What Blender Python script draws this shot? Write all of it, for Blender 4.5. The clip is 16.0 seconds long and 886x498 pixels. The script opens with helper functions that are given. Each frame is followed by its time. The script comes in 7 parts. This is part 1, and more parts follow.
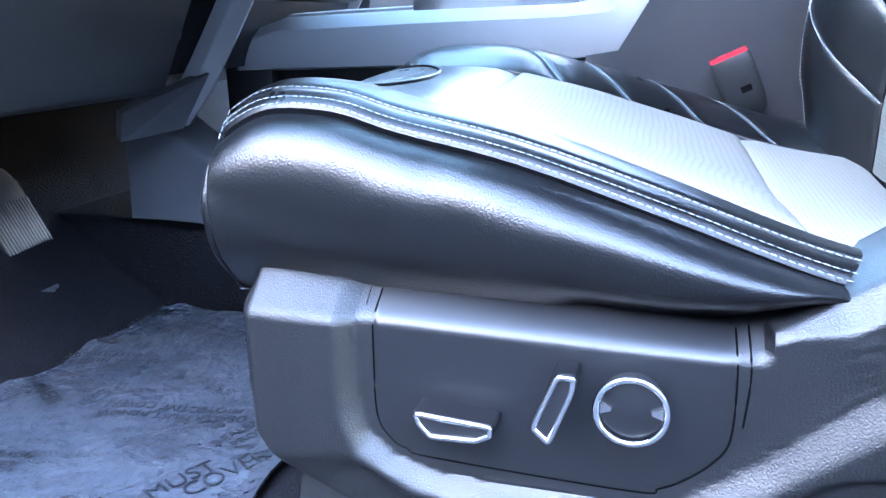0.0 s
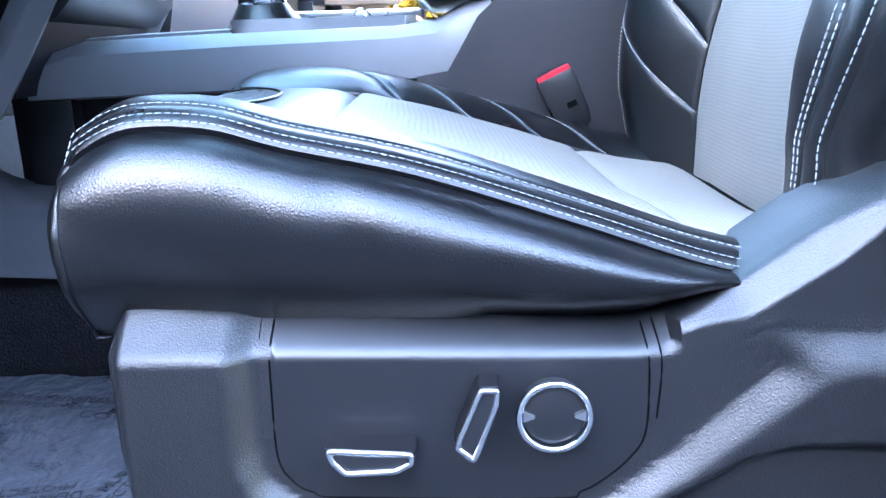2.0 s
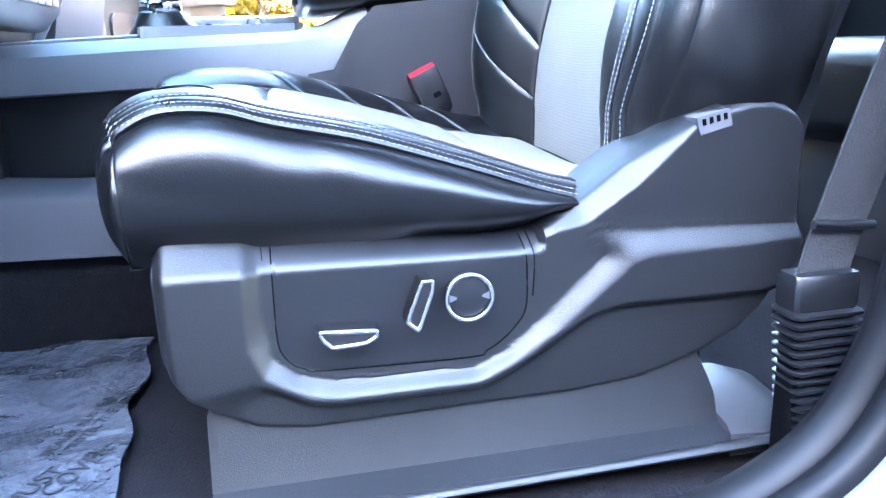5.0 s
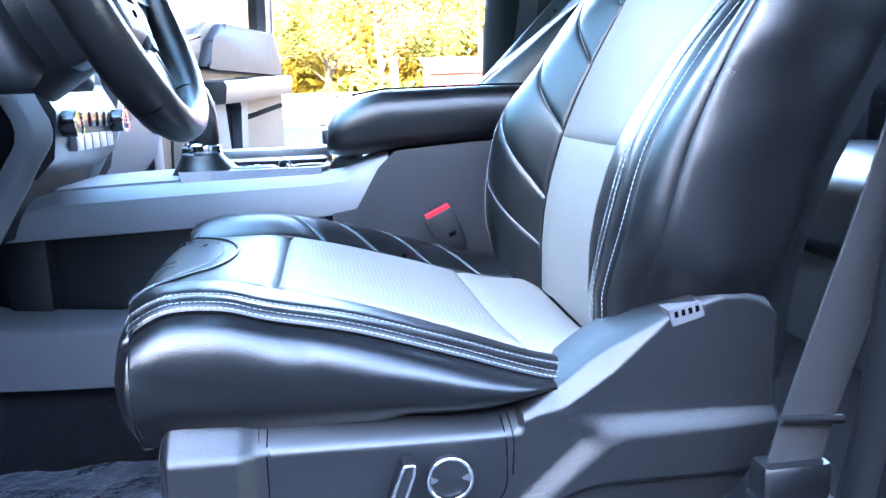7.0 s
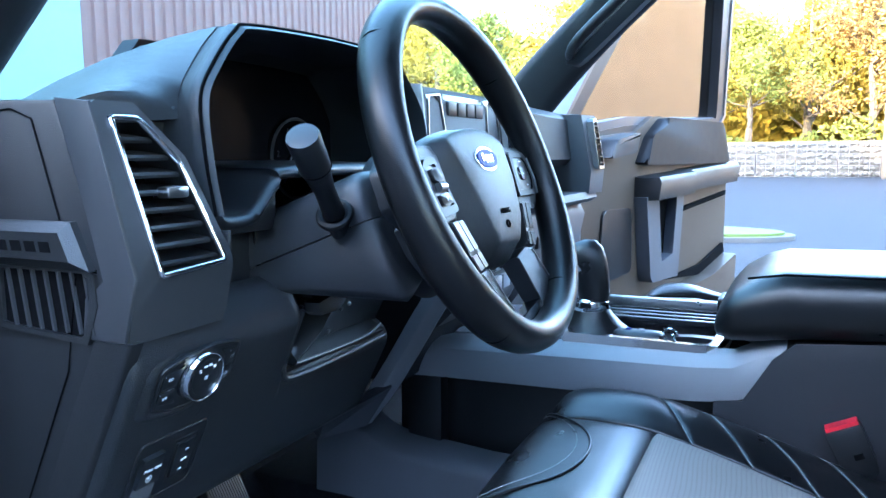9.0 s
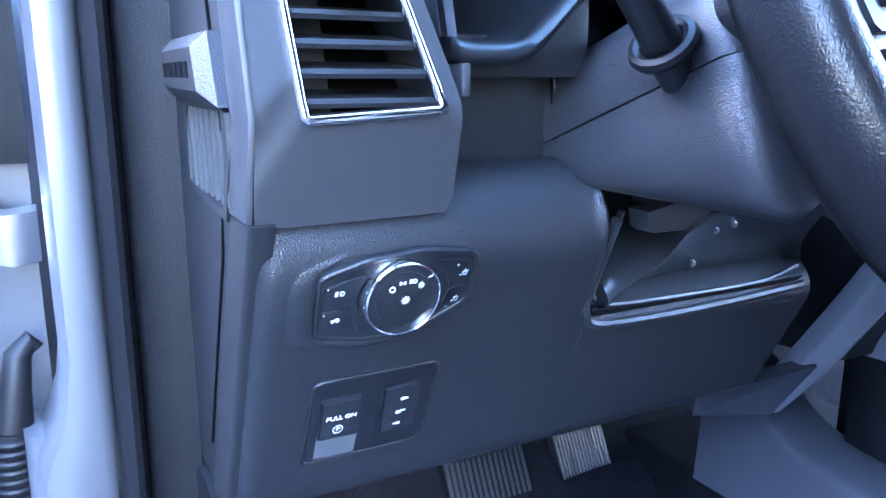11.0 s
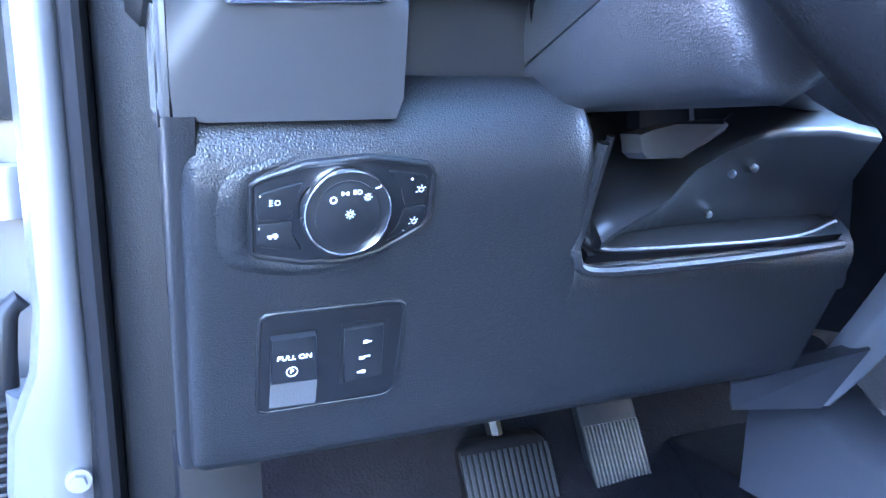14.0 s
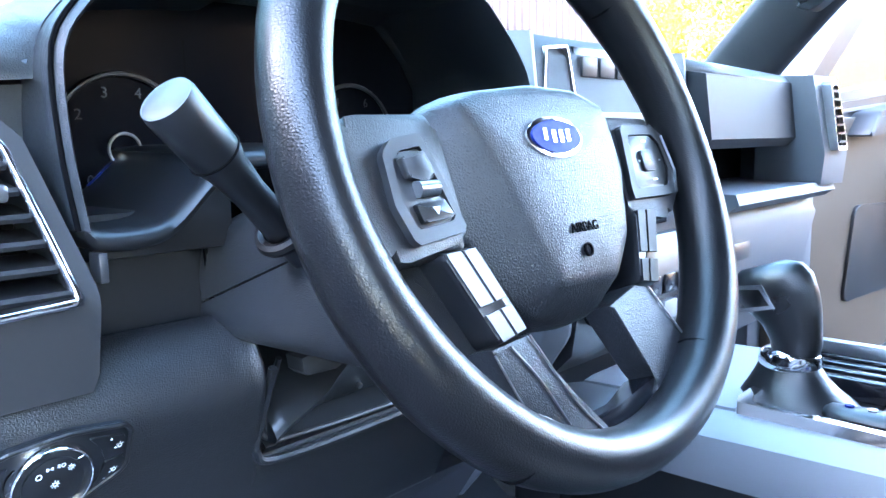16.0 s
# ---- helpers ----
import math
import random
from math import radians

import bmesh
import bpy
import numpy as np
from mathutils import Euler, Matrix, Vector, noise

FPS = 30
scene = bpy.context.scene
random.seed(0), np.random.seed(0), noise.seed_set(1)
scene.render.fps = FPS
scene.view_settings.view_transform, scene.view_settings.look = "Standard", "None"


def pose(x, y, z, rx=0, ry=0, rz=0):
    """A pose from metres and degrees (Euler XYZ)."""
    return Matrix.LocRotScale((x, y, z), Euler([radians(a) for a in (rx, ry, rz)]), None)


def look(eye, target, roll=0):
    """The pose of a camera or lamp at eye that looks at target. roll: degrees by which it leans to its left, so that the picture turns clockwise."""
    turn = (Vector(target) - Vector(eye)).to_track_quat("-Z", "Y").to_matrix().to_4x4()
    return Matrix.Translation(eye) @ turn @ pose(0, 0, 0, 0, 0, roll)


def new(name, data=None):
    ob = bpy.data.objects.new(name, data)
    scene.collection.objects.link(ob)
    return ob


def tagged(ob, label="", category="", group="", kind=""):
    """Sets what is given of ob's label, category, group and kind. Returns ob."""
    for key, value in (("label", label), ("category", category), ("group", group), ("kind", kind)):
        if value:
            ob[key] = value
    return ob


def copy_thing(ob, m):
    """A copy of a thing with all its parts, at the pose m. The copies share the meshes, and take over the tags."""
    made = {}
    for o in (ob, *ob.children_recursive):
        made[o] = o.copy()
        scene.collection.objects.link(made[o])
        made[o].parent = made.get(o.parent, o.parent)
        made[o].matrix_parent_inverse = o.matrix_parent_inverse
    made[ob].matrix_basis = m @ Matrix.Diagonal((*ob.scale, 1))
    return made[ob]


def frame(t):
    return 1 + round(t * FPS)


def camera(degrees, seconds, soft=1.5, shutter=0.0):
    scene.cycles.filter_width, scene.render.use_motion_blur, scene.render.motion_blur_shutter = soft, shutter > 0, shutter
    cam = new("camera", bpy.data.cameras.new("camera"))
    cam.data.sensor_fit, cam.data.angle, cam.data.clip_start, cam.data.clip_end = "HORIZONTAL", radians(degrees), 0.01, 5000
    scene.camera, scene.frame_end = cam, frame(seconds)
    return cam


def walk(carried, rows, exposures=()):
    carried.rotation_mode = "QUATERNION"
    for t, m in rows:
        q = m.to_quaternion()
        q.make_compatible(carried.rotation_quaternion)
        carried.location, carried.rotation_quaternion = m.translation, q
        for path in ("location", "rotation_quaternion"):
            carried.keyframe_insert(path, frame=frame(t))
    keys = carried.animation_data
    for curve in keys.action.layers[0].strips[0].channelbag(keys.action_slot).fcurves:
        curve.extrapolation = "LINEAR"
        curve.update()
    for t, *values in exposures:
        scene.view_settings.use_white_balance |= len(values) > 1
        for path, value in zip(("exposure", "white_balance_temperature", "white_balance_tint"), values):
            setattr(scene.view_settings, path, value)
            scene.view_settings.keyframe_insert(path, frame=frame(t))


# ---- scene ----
cam = camera(60.0, 16.0)
PATH = [
    (0, (-0.002, -0.382, 1.038), (-0.557, 1.453, 0.468), -1.1),
    (0.5, (-0.006, -0.409, 1.014), (-0.429, 1.503, 0.608), -1.1),
    (1, (-0.027, -0.394, 1.017), (-0.284, 1.546, 0.605), -1.0),
    (1.5, (-0.047, -0.372, 1.026), (-0.209, 1.563, 0.544), -1.3),
    (2, (-0.062, -0.373, 1.025), (-0.086, 1.564, 0.527), -1.5),
    (2.5, (-0.084, -0.429, 1.022), (0.053, 1.501, 0.514), -1.4),
    (3, (-0.107, -0.486, 1.002), (0.109, 1.433, 0.481), -1.7),
    (3.5, (-0.144, -0.529, 1.0), (0.193, 1.372, 0.479), -1.7),
    (4, (-0.147, -0.546, 1.013), (0.245, 1.345, 0.494), -1.8),
    (4.2, (-0.148, -0.549, 1.02), (0.263, 1.336, 0.493), -1.8),
    (6.5, (-0.128, -0.57, 1.053), (0.245, 1.348, 0.625), -1.7),
    (7, (-0.09, -0.588, 1.145), (0.179, 1.357, 0.769), -2.1),
    (7.5, (-0.062, -0.578, 1.223), (0.036, 1.396, 0.916), -2.1),
    (8, (-0.03, -0.554, 1.273), (-0.158, 1.426, 1.021), -1.9),
    (8.5, (0.001, -0.535, 1.306), (-0.475, 1.394, 1.08), -1.3),
    (9, (-0.004, -0.509, 1.304), (-0.851, 1.287, 1.063), -0.5),
    (9.5, (-0.051, -0.404, 1.298), (-1.253, 1.163, 0.978), -0.1),
    (10, (-0.086, -0.297, 1.282), (-1.552, 0.999, 0.867), 0.5),
    (12.3, (-0.112, -0.156, 1.189), (-1.957, 0.521, 0.819), -0.3),
    (12.5, (-0.117, -0.149, 1.186), (-1.97, 0.505, 0.813), -0.3),
    (13, (-0.12, -0.144, 1.172), (-1.975, 0.517, 0.824), -0.6),
    (13.5, (-0.118, -0.132, 1.159), (-1.968, 0.55, 0.827), -0.7),
    (14, (-0.1, -0.124, 1.163), (-1.933, 0.612, 0.845), -0.8),
    (14.5, (-0.067, -0.116, 1.203), (-1.851, 0.728, 0.882), -0.6),
    (15, (-0.047, -0.119, 1.232), (-1.759, 0.87, 0.929), -0.8),
    (15.2, (-0.042, -0.118, 1.254), (-1.703, 0.952, 0.946), -0.6),
    (15.5, (-0.038, -0.118, 1.268), (-1.621, 1.071, 0.983), -0.8),
    (16, (-0.032, -0.169, 1.3), (-1.391, 1.272, 1.019), -1.0),
]
EXPOSURES = [(0.0, 6.9, 6230, 19), (1.0, 6.75, 6230, 19), (2.0, 6.67, 6230, 19), (4.2, 7.25, 6330, 19), (6.5, 6.9, 6190, 18), (7.5, 6.45, 5890, 16), (8.3, 5.64, 5910, 16), (9.3, 5.54, 5560, 8), (10.2, 6.77, 5410, 22), (12.5, 7.37, 5380, 27), (14.0, 7.75, 5480, 23), (15.0, 7.6, 5610, 21), (15.5, 7.27, 5810, 20), (16.0, 6.87, 6210, 17)]
walk(cam, [(t, look(eye, target, roll)) for t, eye, target, roll in PATH], EXPOSURES)


# ---- light ----
world = bpy.data.worlds.new("daylight")
scene.world = world
world.use_nodes = True
_wn = world.node_tree.nodes
_sky = _wn.new("ShaderNodeTexSky")
_sky.sky_type, _sky.sun_disc = "NISHITA", False
SUN_TO = Vector((-0.38, -0.87, 0.25)).normalized()
_sky.sun_elevation = math.asin(SUN_TO.z)
_sky.sun_rotation = math.atan2(SUN_TO.x, SUN_TO.y)
world.node_tree.links.new(_sky.outputs[0], _wn["Background"].inputs[0])
_wn["Background"].inputs[1].default_value = 0.13
sun = new("sun", bpy.data.lights.new("sun", "SUN"))
sun.data.energy, sun.data.angle, sun.data.color = 0.6, radians(0.6), (1.0, 0.86, 0.68)
sun.rotation_mode = "QUATERNION"
sun.rotation_quaternion = SUN_TO.to_track_quat("Z", "Y")


# ---- materials ----
def material(name, color, rough=0.5, metal=0.0, vary=0.12, scale=8.0, grain=0.0, grain_scale=900.0, coat=0.0, kind="noise", spec=0.5):
    """A surface with broad stains, fine grain and bump, at real size."""
    m = bpy.data.materials.new(name)
    m.use_nodes = True
    n, l = m.node_tree.nodes, m.node_tree.links
    b = n["Principled BSDF"]
    co = n.new("ShaderNodeTexCoord")
    broad = n.new("ShaderNodeTexNoise")
    broad.inputs["Scale"].default_value, broad.inputs["Detail"].default_value = scale, 6.0
    l.new(co.outputs["Object"], broad.inputs["Vector"])
    ramp = n.new("ShaderNodeMix")
    ramp.data_type = "RGBA"
    dark = [c * (1 - vary) for c in color]
    lite = [min(1.0, c * (1 + vary)) for c in color]
    ramp.inputs[6].default_value, ramp.inputs[7].default_value = (*dark, 1), (*lite, 1)
    l.new(broad.outputs["Fac"], ramp.inputs[0])
    l.new(ramp.outputs[2], b.inputs["Base Color"])
    rr = n.new("ShaderNodeMapRange")
    rr.inputs[3].default_value, rr.inputs[4].default_value = max(0.03, rough - 0.07), min(1.0, rough + 0.07)
    l.new(broad.outputs["Fac"], rr.inputs[0])
    l.new(rr.outputs[0], b.inputs["Roughness"])
    b.inputs["Metallic"].default_value = metal
    b.inputs["Specular IOR Level"].default_value = spec
    b.inputs["Coat Weight"].default_value = coat
    b.inputs["Coat Roughness"].default_value = 0.05
    if grain:
        if kind == "leather":
            fine = n.new("ShaderNodeTexVoronoi")
            fine.feature = "DISTANCE_TO_EDGE"
            out = fine.outputs["Distance"]
            wob = n.new("ShaderNodeTexNoise")
            wob.inputs["Scale"].default_value = grain_scale * 0.6
            mixv = n.new("ShaderNodeMix")
            mixv.data_type = "VECTOR"
            mixv.inputs[0].default_value = 0.002
            l.new(co.outputs["Object"], wob.inputs["Vector"])
            l.new(co.outputs["Object"], mixv.inputs[4])
            l.new(wob.outputs["Color"], mixv.inputs[5])
            l.new(mixv.outputs[1], fine.inputs["Vector"])
            fine.inputs["Scale"].default_value = grain_scale
        else:
            fine = n.new("ShaderNodeTexNoise")
            fine.inputs["Detail"].default_value = 3.0
            out = fine.outputs["Fac"]
            fine.inputs["Scale"].default_value = grain_scale
            l.new(co.outputs["Object"], fine.inputs["Vector"])
        bump = n.new("ShaderNodeBump")
        bump.inputs["Strength"].default_value = min(1.0, grain)
        bump.inputs["Distance"].default_value = 0.6 / grain_scale
        l.new(out, bump.inputs["Height"])
        l.new(bump.outputs[0], b.inputs["Normal"])
    return m


def glass_pane(name, tint, rough=0.02, alpha=0.15):
    m = bpy.data.materials.new(name)
    m.use_nodes = True
    n, l = m.node_tree.nodes, m.node_tree.links
    b = n["Principled BSDF"]
    b.inputs["Base Color"].default_value = (*tint, 1)
    b.inputs["Roughness"].default_value = rough
    tr = n.new("ShaderNodeBsdfTransparent")
    tr.inputs[0].default_value = (0.80, 0.91, 0.90, 1)
    mix = n.new("ShaderNodeMixShader")
    mix.inputs[0].default_value = alpha
    l.new(tr.outputs[0], mix.inputs[1])
    l.new(b.outputs[0], mix.inputs[2])
    l.new(mix.outputs[0], n["Material Output"].inputs["Surface"])
    return m


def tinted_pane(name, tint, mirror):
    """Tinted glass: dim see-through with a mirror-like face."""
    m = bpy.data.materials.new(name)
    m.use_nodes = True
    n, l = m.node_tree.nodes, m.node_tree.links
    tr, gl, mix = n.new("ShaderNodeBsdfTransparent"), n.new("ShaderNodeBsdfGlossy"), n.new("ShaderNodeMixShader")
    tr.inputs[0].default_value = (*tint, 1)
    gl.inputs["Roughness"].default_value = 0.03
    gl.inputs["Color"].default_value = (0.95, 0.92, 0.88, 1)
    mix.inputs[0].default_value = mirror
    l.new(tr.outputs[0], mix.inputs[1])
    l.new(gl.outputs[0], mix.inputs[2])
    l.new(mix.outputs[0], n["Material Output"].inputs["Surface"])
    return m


BLACK_LEATHER = material("black_leather", (0.0040, 0.0042, 0.0050), 0.30, grain=0.22, grain_scale=560, kind="leather", vary=0.2, scale=14, spec=0.55)
RIM_LEATHER = material("rim_leather", (0.0050, 0.0050, 0.0058), 0.31, grain=0.22, grain_scale=620, kind="leather", vary=0.25, scale=30, spec=0.38)
GREY_FABRIC = material("grey_perforated_leather", (0.185, 0.174, 0.158), 0.66, grain=0.4, grain_scale=700, vary=0.08, scale=20, spec=0.2)
_n, _l = GREY_FABRIC.node_tree.nodes, GREY_FABRIC.node_tree.links
_co, _sep, _add, _cmb, _vor = (_n.new("ShaderNode" + k) for k in ("TexCoord", "SeparateXYZ", "Math", "CombineXYZ", "TexVoronoi"))
_vor.voronoi_dimensions, _vor.inputs["Scale"].default_value, _vor.inputs["Randomness"].default_value = "2D", 290.0, 0.0
_l.new(_co.outputs["Object"], _sep.inputs[0])
_l.new(_sep.outputs[0], _add.inputs[0])
_l.new(_sep.outputs[2], _add.inputs[1])
_l.new(_add.outputs[0], _cmb.inputs[0])
_l.new(_sep.outputs[1], _cmb.inputs[1])
_l.new(_cmb.outputs[0], _vor.inputs["Vector"])
_dot, _mixd = _n.new("ShaderNodeMapRange"), _n.new("ShaderNodeMix")
_dot.inputs[1].default_value, _dot.inputs[2].default_value, _dot.inputs[3].default_value, _dot.inputs[4].default_value = 0.16, 0.26, 1.0, 0.0
_mixd.data_type = "RGBA"
_l.new(_vor.outputs["Distance"], _dot.inputs[0])
_l.new(_dot.outputs[0], _mixd.inputs[0])
_bsdf = _n["Principled BSDF"]
_l.new(_bsdf.inputs["Base Color"].links[0].from_socket, _mixd.inputs[6])
_mixd.inputs[7].default_value = (0.125, 0.118, 0.108, 1)
_l.new(_mixd.outputs[2], _bsdf.inputs["Base Color"])
# Dark door plastic with the warm light on it mixed into the colour.
WARM_LIT_TRIM = material("warm_lit_door_trim", (0.070, 0.050, 0.036), 0.5, vary=0.1, grain=0.3, grain_scale=900, spec=0.3)
BLACK_PLASTIC = material("black_grained_plastic", (0.0065, 0.0068, 0.0078), 0.40, grain=0.6, grain_scale=1000, vary=0.15, spec=0.6)
DASH_SKIN = material("dash_skin", (0.0130, 0.0142, 0.0165), 0.40, grain=0.48, grain_scale=560, kind="leather", vary=0.15, spec=0.45)
HOOD_SKIN = material("dash_top_skin", (0.018, 0.021, 0.024), 0.40, grain=0.4, grain_scale=620, kind="leather", vary=0.15, spec=0.6)
PANEL_PLASTIC = material("smooth_black_plastic", (0.0070, 0.0075, 0.0090), 0.38, grain=0.1, grain_scale=1800, vary=0.15, scale=20, spec=0.55)
GLOSS_BLACK = material("gloss_black_plastic", (0.006, 0.006, 0.008), 0.18, vary=0.1, scale=30)
SILVER_TRIM = material("satin_silver_trim", (0.235, 0.24, 0.255), 0.42, metal=0.0, vary=0.06, grain=0.06, grain_scale=2500)
GREY_TRIM = material("dark_grey_trim", (0.024, 0.0245, 0.027), 0.45, metal=0.0, vary=0.08, grain=0.1, grain_scale=2000)
CONSOLE_GREY = material("grey_console_plastic", (0.074, 0.077, 0.087), 0.5, vary=0.12, grain=0.25, grain_scale=900, spec=0.35)
# Grey stands in for the sky reflected on gloss black keys.
KEY_SHEEN = material("keys_with_sky_sheen", (0.14, 0.14, 0.15), 0.32, metal=0.7, vary=0.08, scale=40)
GREY_METAL = material("dull_zinc", (0.20, 0.20, 0.21), 0.4, metal=0.9, vary=0.15, scale=80)
PEDAL_METAL = material("warm_grey_pedal_metal", (0.16, 0.15, 0.14), 0.38, metal=0.6, vary=0.35, scale=40)
BOX_PLASTIC = material("dark_grained_box_plastic", (0.021, 0.0215, 0.025), 0.52, vary=0.15, grain=0.3, grain_scale=900, spec=0.16)
PILLAR_TRIM = material("dark_pillar_trim", (0.0032, 0.0034, 0.0042), 0.5, vary=0.15, grain=0.5, grain_scale=1000, spec=0.16)
SHROUD = material("column_plastic", (0.020, 0.0212, 0.024), 0.40, vary=0.12, grain=0.8, grain_scale=1100, spec=0.9)
CHROME = material("chrome", (0.8, 0.8, 0.82), 0.1, metal=1.0, vary=0.04, scale=40)
BRUSHED = material("brushed_metal", (0.45, 0.45, 0.46), 0.3, metal=1.0, vary=0.1, scale=60)
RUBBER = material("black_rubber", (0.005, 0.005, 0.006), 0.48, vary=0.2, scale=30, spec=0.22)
CARPET = material("black_carpet", (0.011, 0.0105, 0.0125), 0.95, grain=1.0, grain_scale=320, vary=0.4, scale=60, spec=0.1)
THREAD = material("pale_thread", (0.27, 0.28, 0.28), 0.7, vary=0.1)
# Near-black for joints and print, also painted shade in gaps and recesses.
SEAM_SHADE = material("seam_shadow", (0.002, 0.002, 0.0025), 0.9, vary=0.1, spec=0.05)
RED_PLASTIC = material("red_plastic", (0.55, 0.015, 0.03), 0.4, vary=0.05)
WEBBING = material("seat_belt_webbing", (0.025, 0.025, 0.027), 0.75, grain=0.8, grain_scale=500, vary=0.15, scale=50)
CAR_PAINT = material("silver_car_paint", (0.100, 0.102, 0.111), 0.35, metal=0.4, coat=0.4, vary=0.04)
PRINT = material("grey_print", (0.012, 0.012, 0.016), 0.5, vary=0.2)
LIGHT_GREY = material("light_grey_plastic", (0.26, 0.26, 0.29), 0.5, vary=0.08, grain=0.2, grain_scale=900)
SWITCH_BLACK = material("switch_black", (0.010, 0.011, 0.013), 0.33, vary=0.1, scale=30)
GREY_CLAD = material("grey_cladding", (0.05, 0.05, 0.055), 0.8, vary=0.1, scale=0.8, spec=0.2)
MARK = material("white_marking", (0.8, 0.82, 0.85), 0.5, vary=0.02)
LABEL_WHITE = material("woven_label", (0.085, 0.085, 0.092), 0.8, vary=0.08, scale=80)
BLUE_BADGE = material("blue_badge", (0.004, 0.014, 0.13), 0.45, vary=0.05, spec=0.08)
FILM_MAT = material("protective_floor_film", (0.062, 0.067, 0.082), 0.28, vary=0.5, scale=12, grain=0.6, grain_scale=40)
SCREEN = material("dark_cluster_lens", (0.0022, 0.0027, 0.0042), 0.2, vary=0.1, spec=0.06)
CLEAR_GLASS = glass_pane("clear_glass", (0.8, 0.85, 0.85), 0.02, 0.06)
# Brown tint helps paint the tan reflection seen in the pane.
REFLECTION_GLASS = tinted_pane("reflection_tinted_glass", (0.16, 0.13, 0.10), 0.20)
ASPHALT = material("asphalt", (0.031, 0.031, 0.034), 0.9, vary=0.25, scale=0.6, grain=0.5, grain_scale=60, spec=0.25)
GRASS_MAT = material("grass", (0.12, 0.17, 0.035), 0.9, vary=0.4, scale=3)
STONE = material("gabion_stone", (0.15, 0.137, 0.125), 0.9, vary=0.4, scale=4, grain=0.5, grain_scale=30)
RED_METAL = material("red_corrugated_metal", (0.15, 0.05, 0.043), 0.6, vary=0.12, scale=0.8)
RED_BOARD = material("red_boards", (0.25, 0.030, 0.022), 0.75, vary=0.15, scale=1.5)
PALE_WALL = material("pale_cladding", (0.20, 0.25, 0.26), 0.7, vary=0.1, scale=1.0)
TAN_BRICK = material("tan_brick", (0.42, 0.29, 0.18), 0.85, vary=0.18, scale=1.2, grain=0.4, grain_scale=20)
KERB = material("concrete_kerb", (0.11, 0.107, 0.10), 0.9, vary=0.15, scale=3)
BARK = material("bark", (0.12, 0.09, 0.065), 0.95, vary=0.3, scale=5)
LEAF_YELLOW = material("yellow_autumn_leaves", (0.29, 0.205, 0.016), 0.8, vary=0.45, scale=0.6)
LEAF_GREEN = material("green_leaves", (0.155, 0.16, 0.020), 0.8, vary=0.45, scale=0.7)
LEAF_RUST = material("rust_coloured_leaves", (0.235, 0.135, 0.032), 0.85, vary=0.4, scale=0.8)


# ---- mesh helpers ----
def thing(name, label, category, group="", kind="", at=(0, 0, 0)):
    ob = new(name)
    ob.empty_display_size = 0.05
    ob.location = at
    return tagged(ob, label, category, group, kind)


def link_mesh(name, bm, mat, parent=None, label="", smooth=40.0):
    bmesh.ops.recalc_face_normals(bm, faces=bm.faces[:])
    me = bpy.data.meshes.new(name)
    bm.to_mesh(me)
    bm.free()
    me.materials.append(mat)
    if smooth:
        me.polygons.foreach_set("use_smooth", [True] * len(me.polygons))
        me.set_sharp_from_angle(angle=radians(smooth))
    ob = new(name, me)
    if parent is not None:
        ob.parent = parent
        base = parent
        off = Vector((0, 0, 0))
        while base is not None:
            off += base.location
            base = base.parent
        me.transform(Matrix.Translation(-off))
    return tagged(ob, label)


def part(name, bm, mat, parent, label="", smooth=40.0):
    return link_mesh(name, bm, mat, parent, label, smooth)


def solo(name, bm, mat, label, category, group="", kind="", smooth=40.0):
    return tagged(link_mesh(name, bm, mat, None, "", smooth), label, category, group, kind)


def curve(points, n):
    """A Catmull-Rom line through the points, n steps from each to the next."""
    p = [np.array(q, float) for q in points]
    p = [2 * p[0] - p[1]] + p + [2 * p[-1] - p[-2]]
    out = []
    for i in range(1, len(p) - 2):
        for k in range(n):
            t = k / n
            a, b, c, d = p[i - 1], p[i], p[i + 1], p[i + 2]
            out.append(0.5 * (2 * b + (c - a) * t + (2 * a - 5 * b + 4 * c - d) * t * t + (3 * b - a - 3 * c + d) * t ** 3))
    out.append(p[-2])
    return out


def join(*bms):
    """All given bmeshes in the first."""
    base = bms[0]
    for other in bms[1:]:
        vs = {v: base.verts.new(v.co) for v in other.verts}
        for f in other.faces:
            base.faces.new([vs[v] for v in f.verts])
        other.free()
    return base


def box(x0, x1, y0, y1, z0, z1, bevel=0.0, seg=2):
    bm = bmesh.new()
    bmesh.ops.create_cube(bm, size=1.0)
    for v in bm.verts:
        v.co = Vector(((x0 + x1) / 2 + v.co.x * (x1 - x0), (y0 + y1) / 2 + v.co.y * (y1 - y0), (z0 + z1) / 2 + v.co.z * (z1 - z0)))
    if bevel:
        bmesh.ops.bevel(bm, geom=bm.edges[:], offset=bevel, segments=seg, affect="EDGES", profile=0.5)
    return bm


def prism(outline, put, d0, d1, bevel=0.0, seg=2):
    """A plate: the outline (a, b) through put(a, b, d), from depth d0 to d1; the rim at d1 is bevelled."""
    bm = bmesh.new()
    low = [bm.verts.new(put(a, b, d0)) for a, b in outline]
    top = [bm.verts.new(put(a, b, d1)) for a, b in outline]
    k = len(outline)
    bm.faces.new(low[::-1])
    f = bm.faces.new(top)
    for i in range(k):
        bm.faces.new((low[i], low[(i + 1) % k], top[(i + 1) % k], top[i]))
    if bevel:
        bmesh.ops.bevel(bm, geom=list(f.edges), offset=bevel, segments=seg, affect="EDGES", profile=0.5)
    return bm


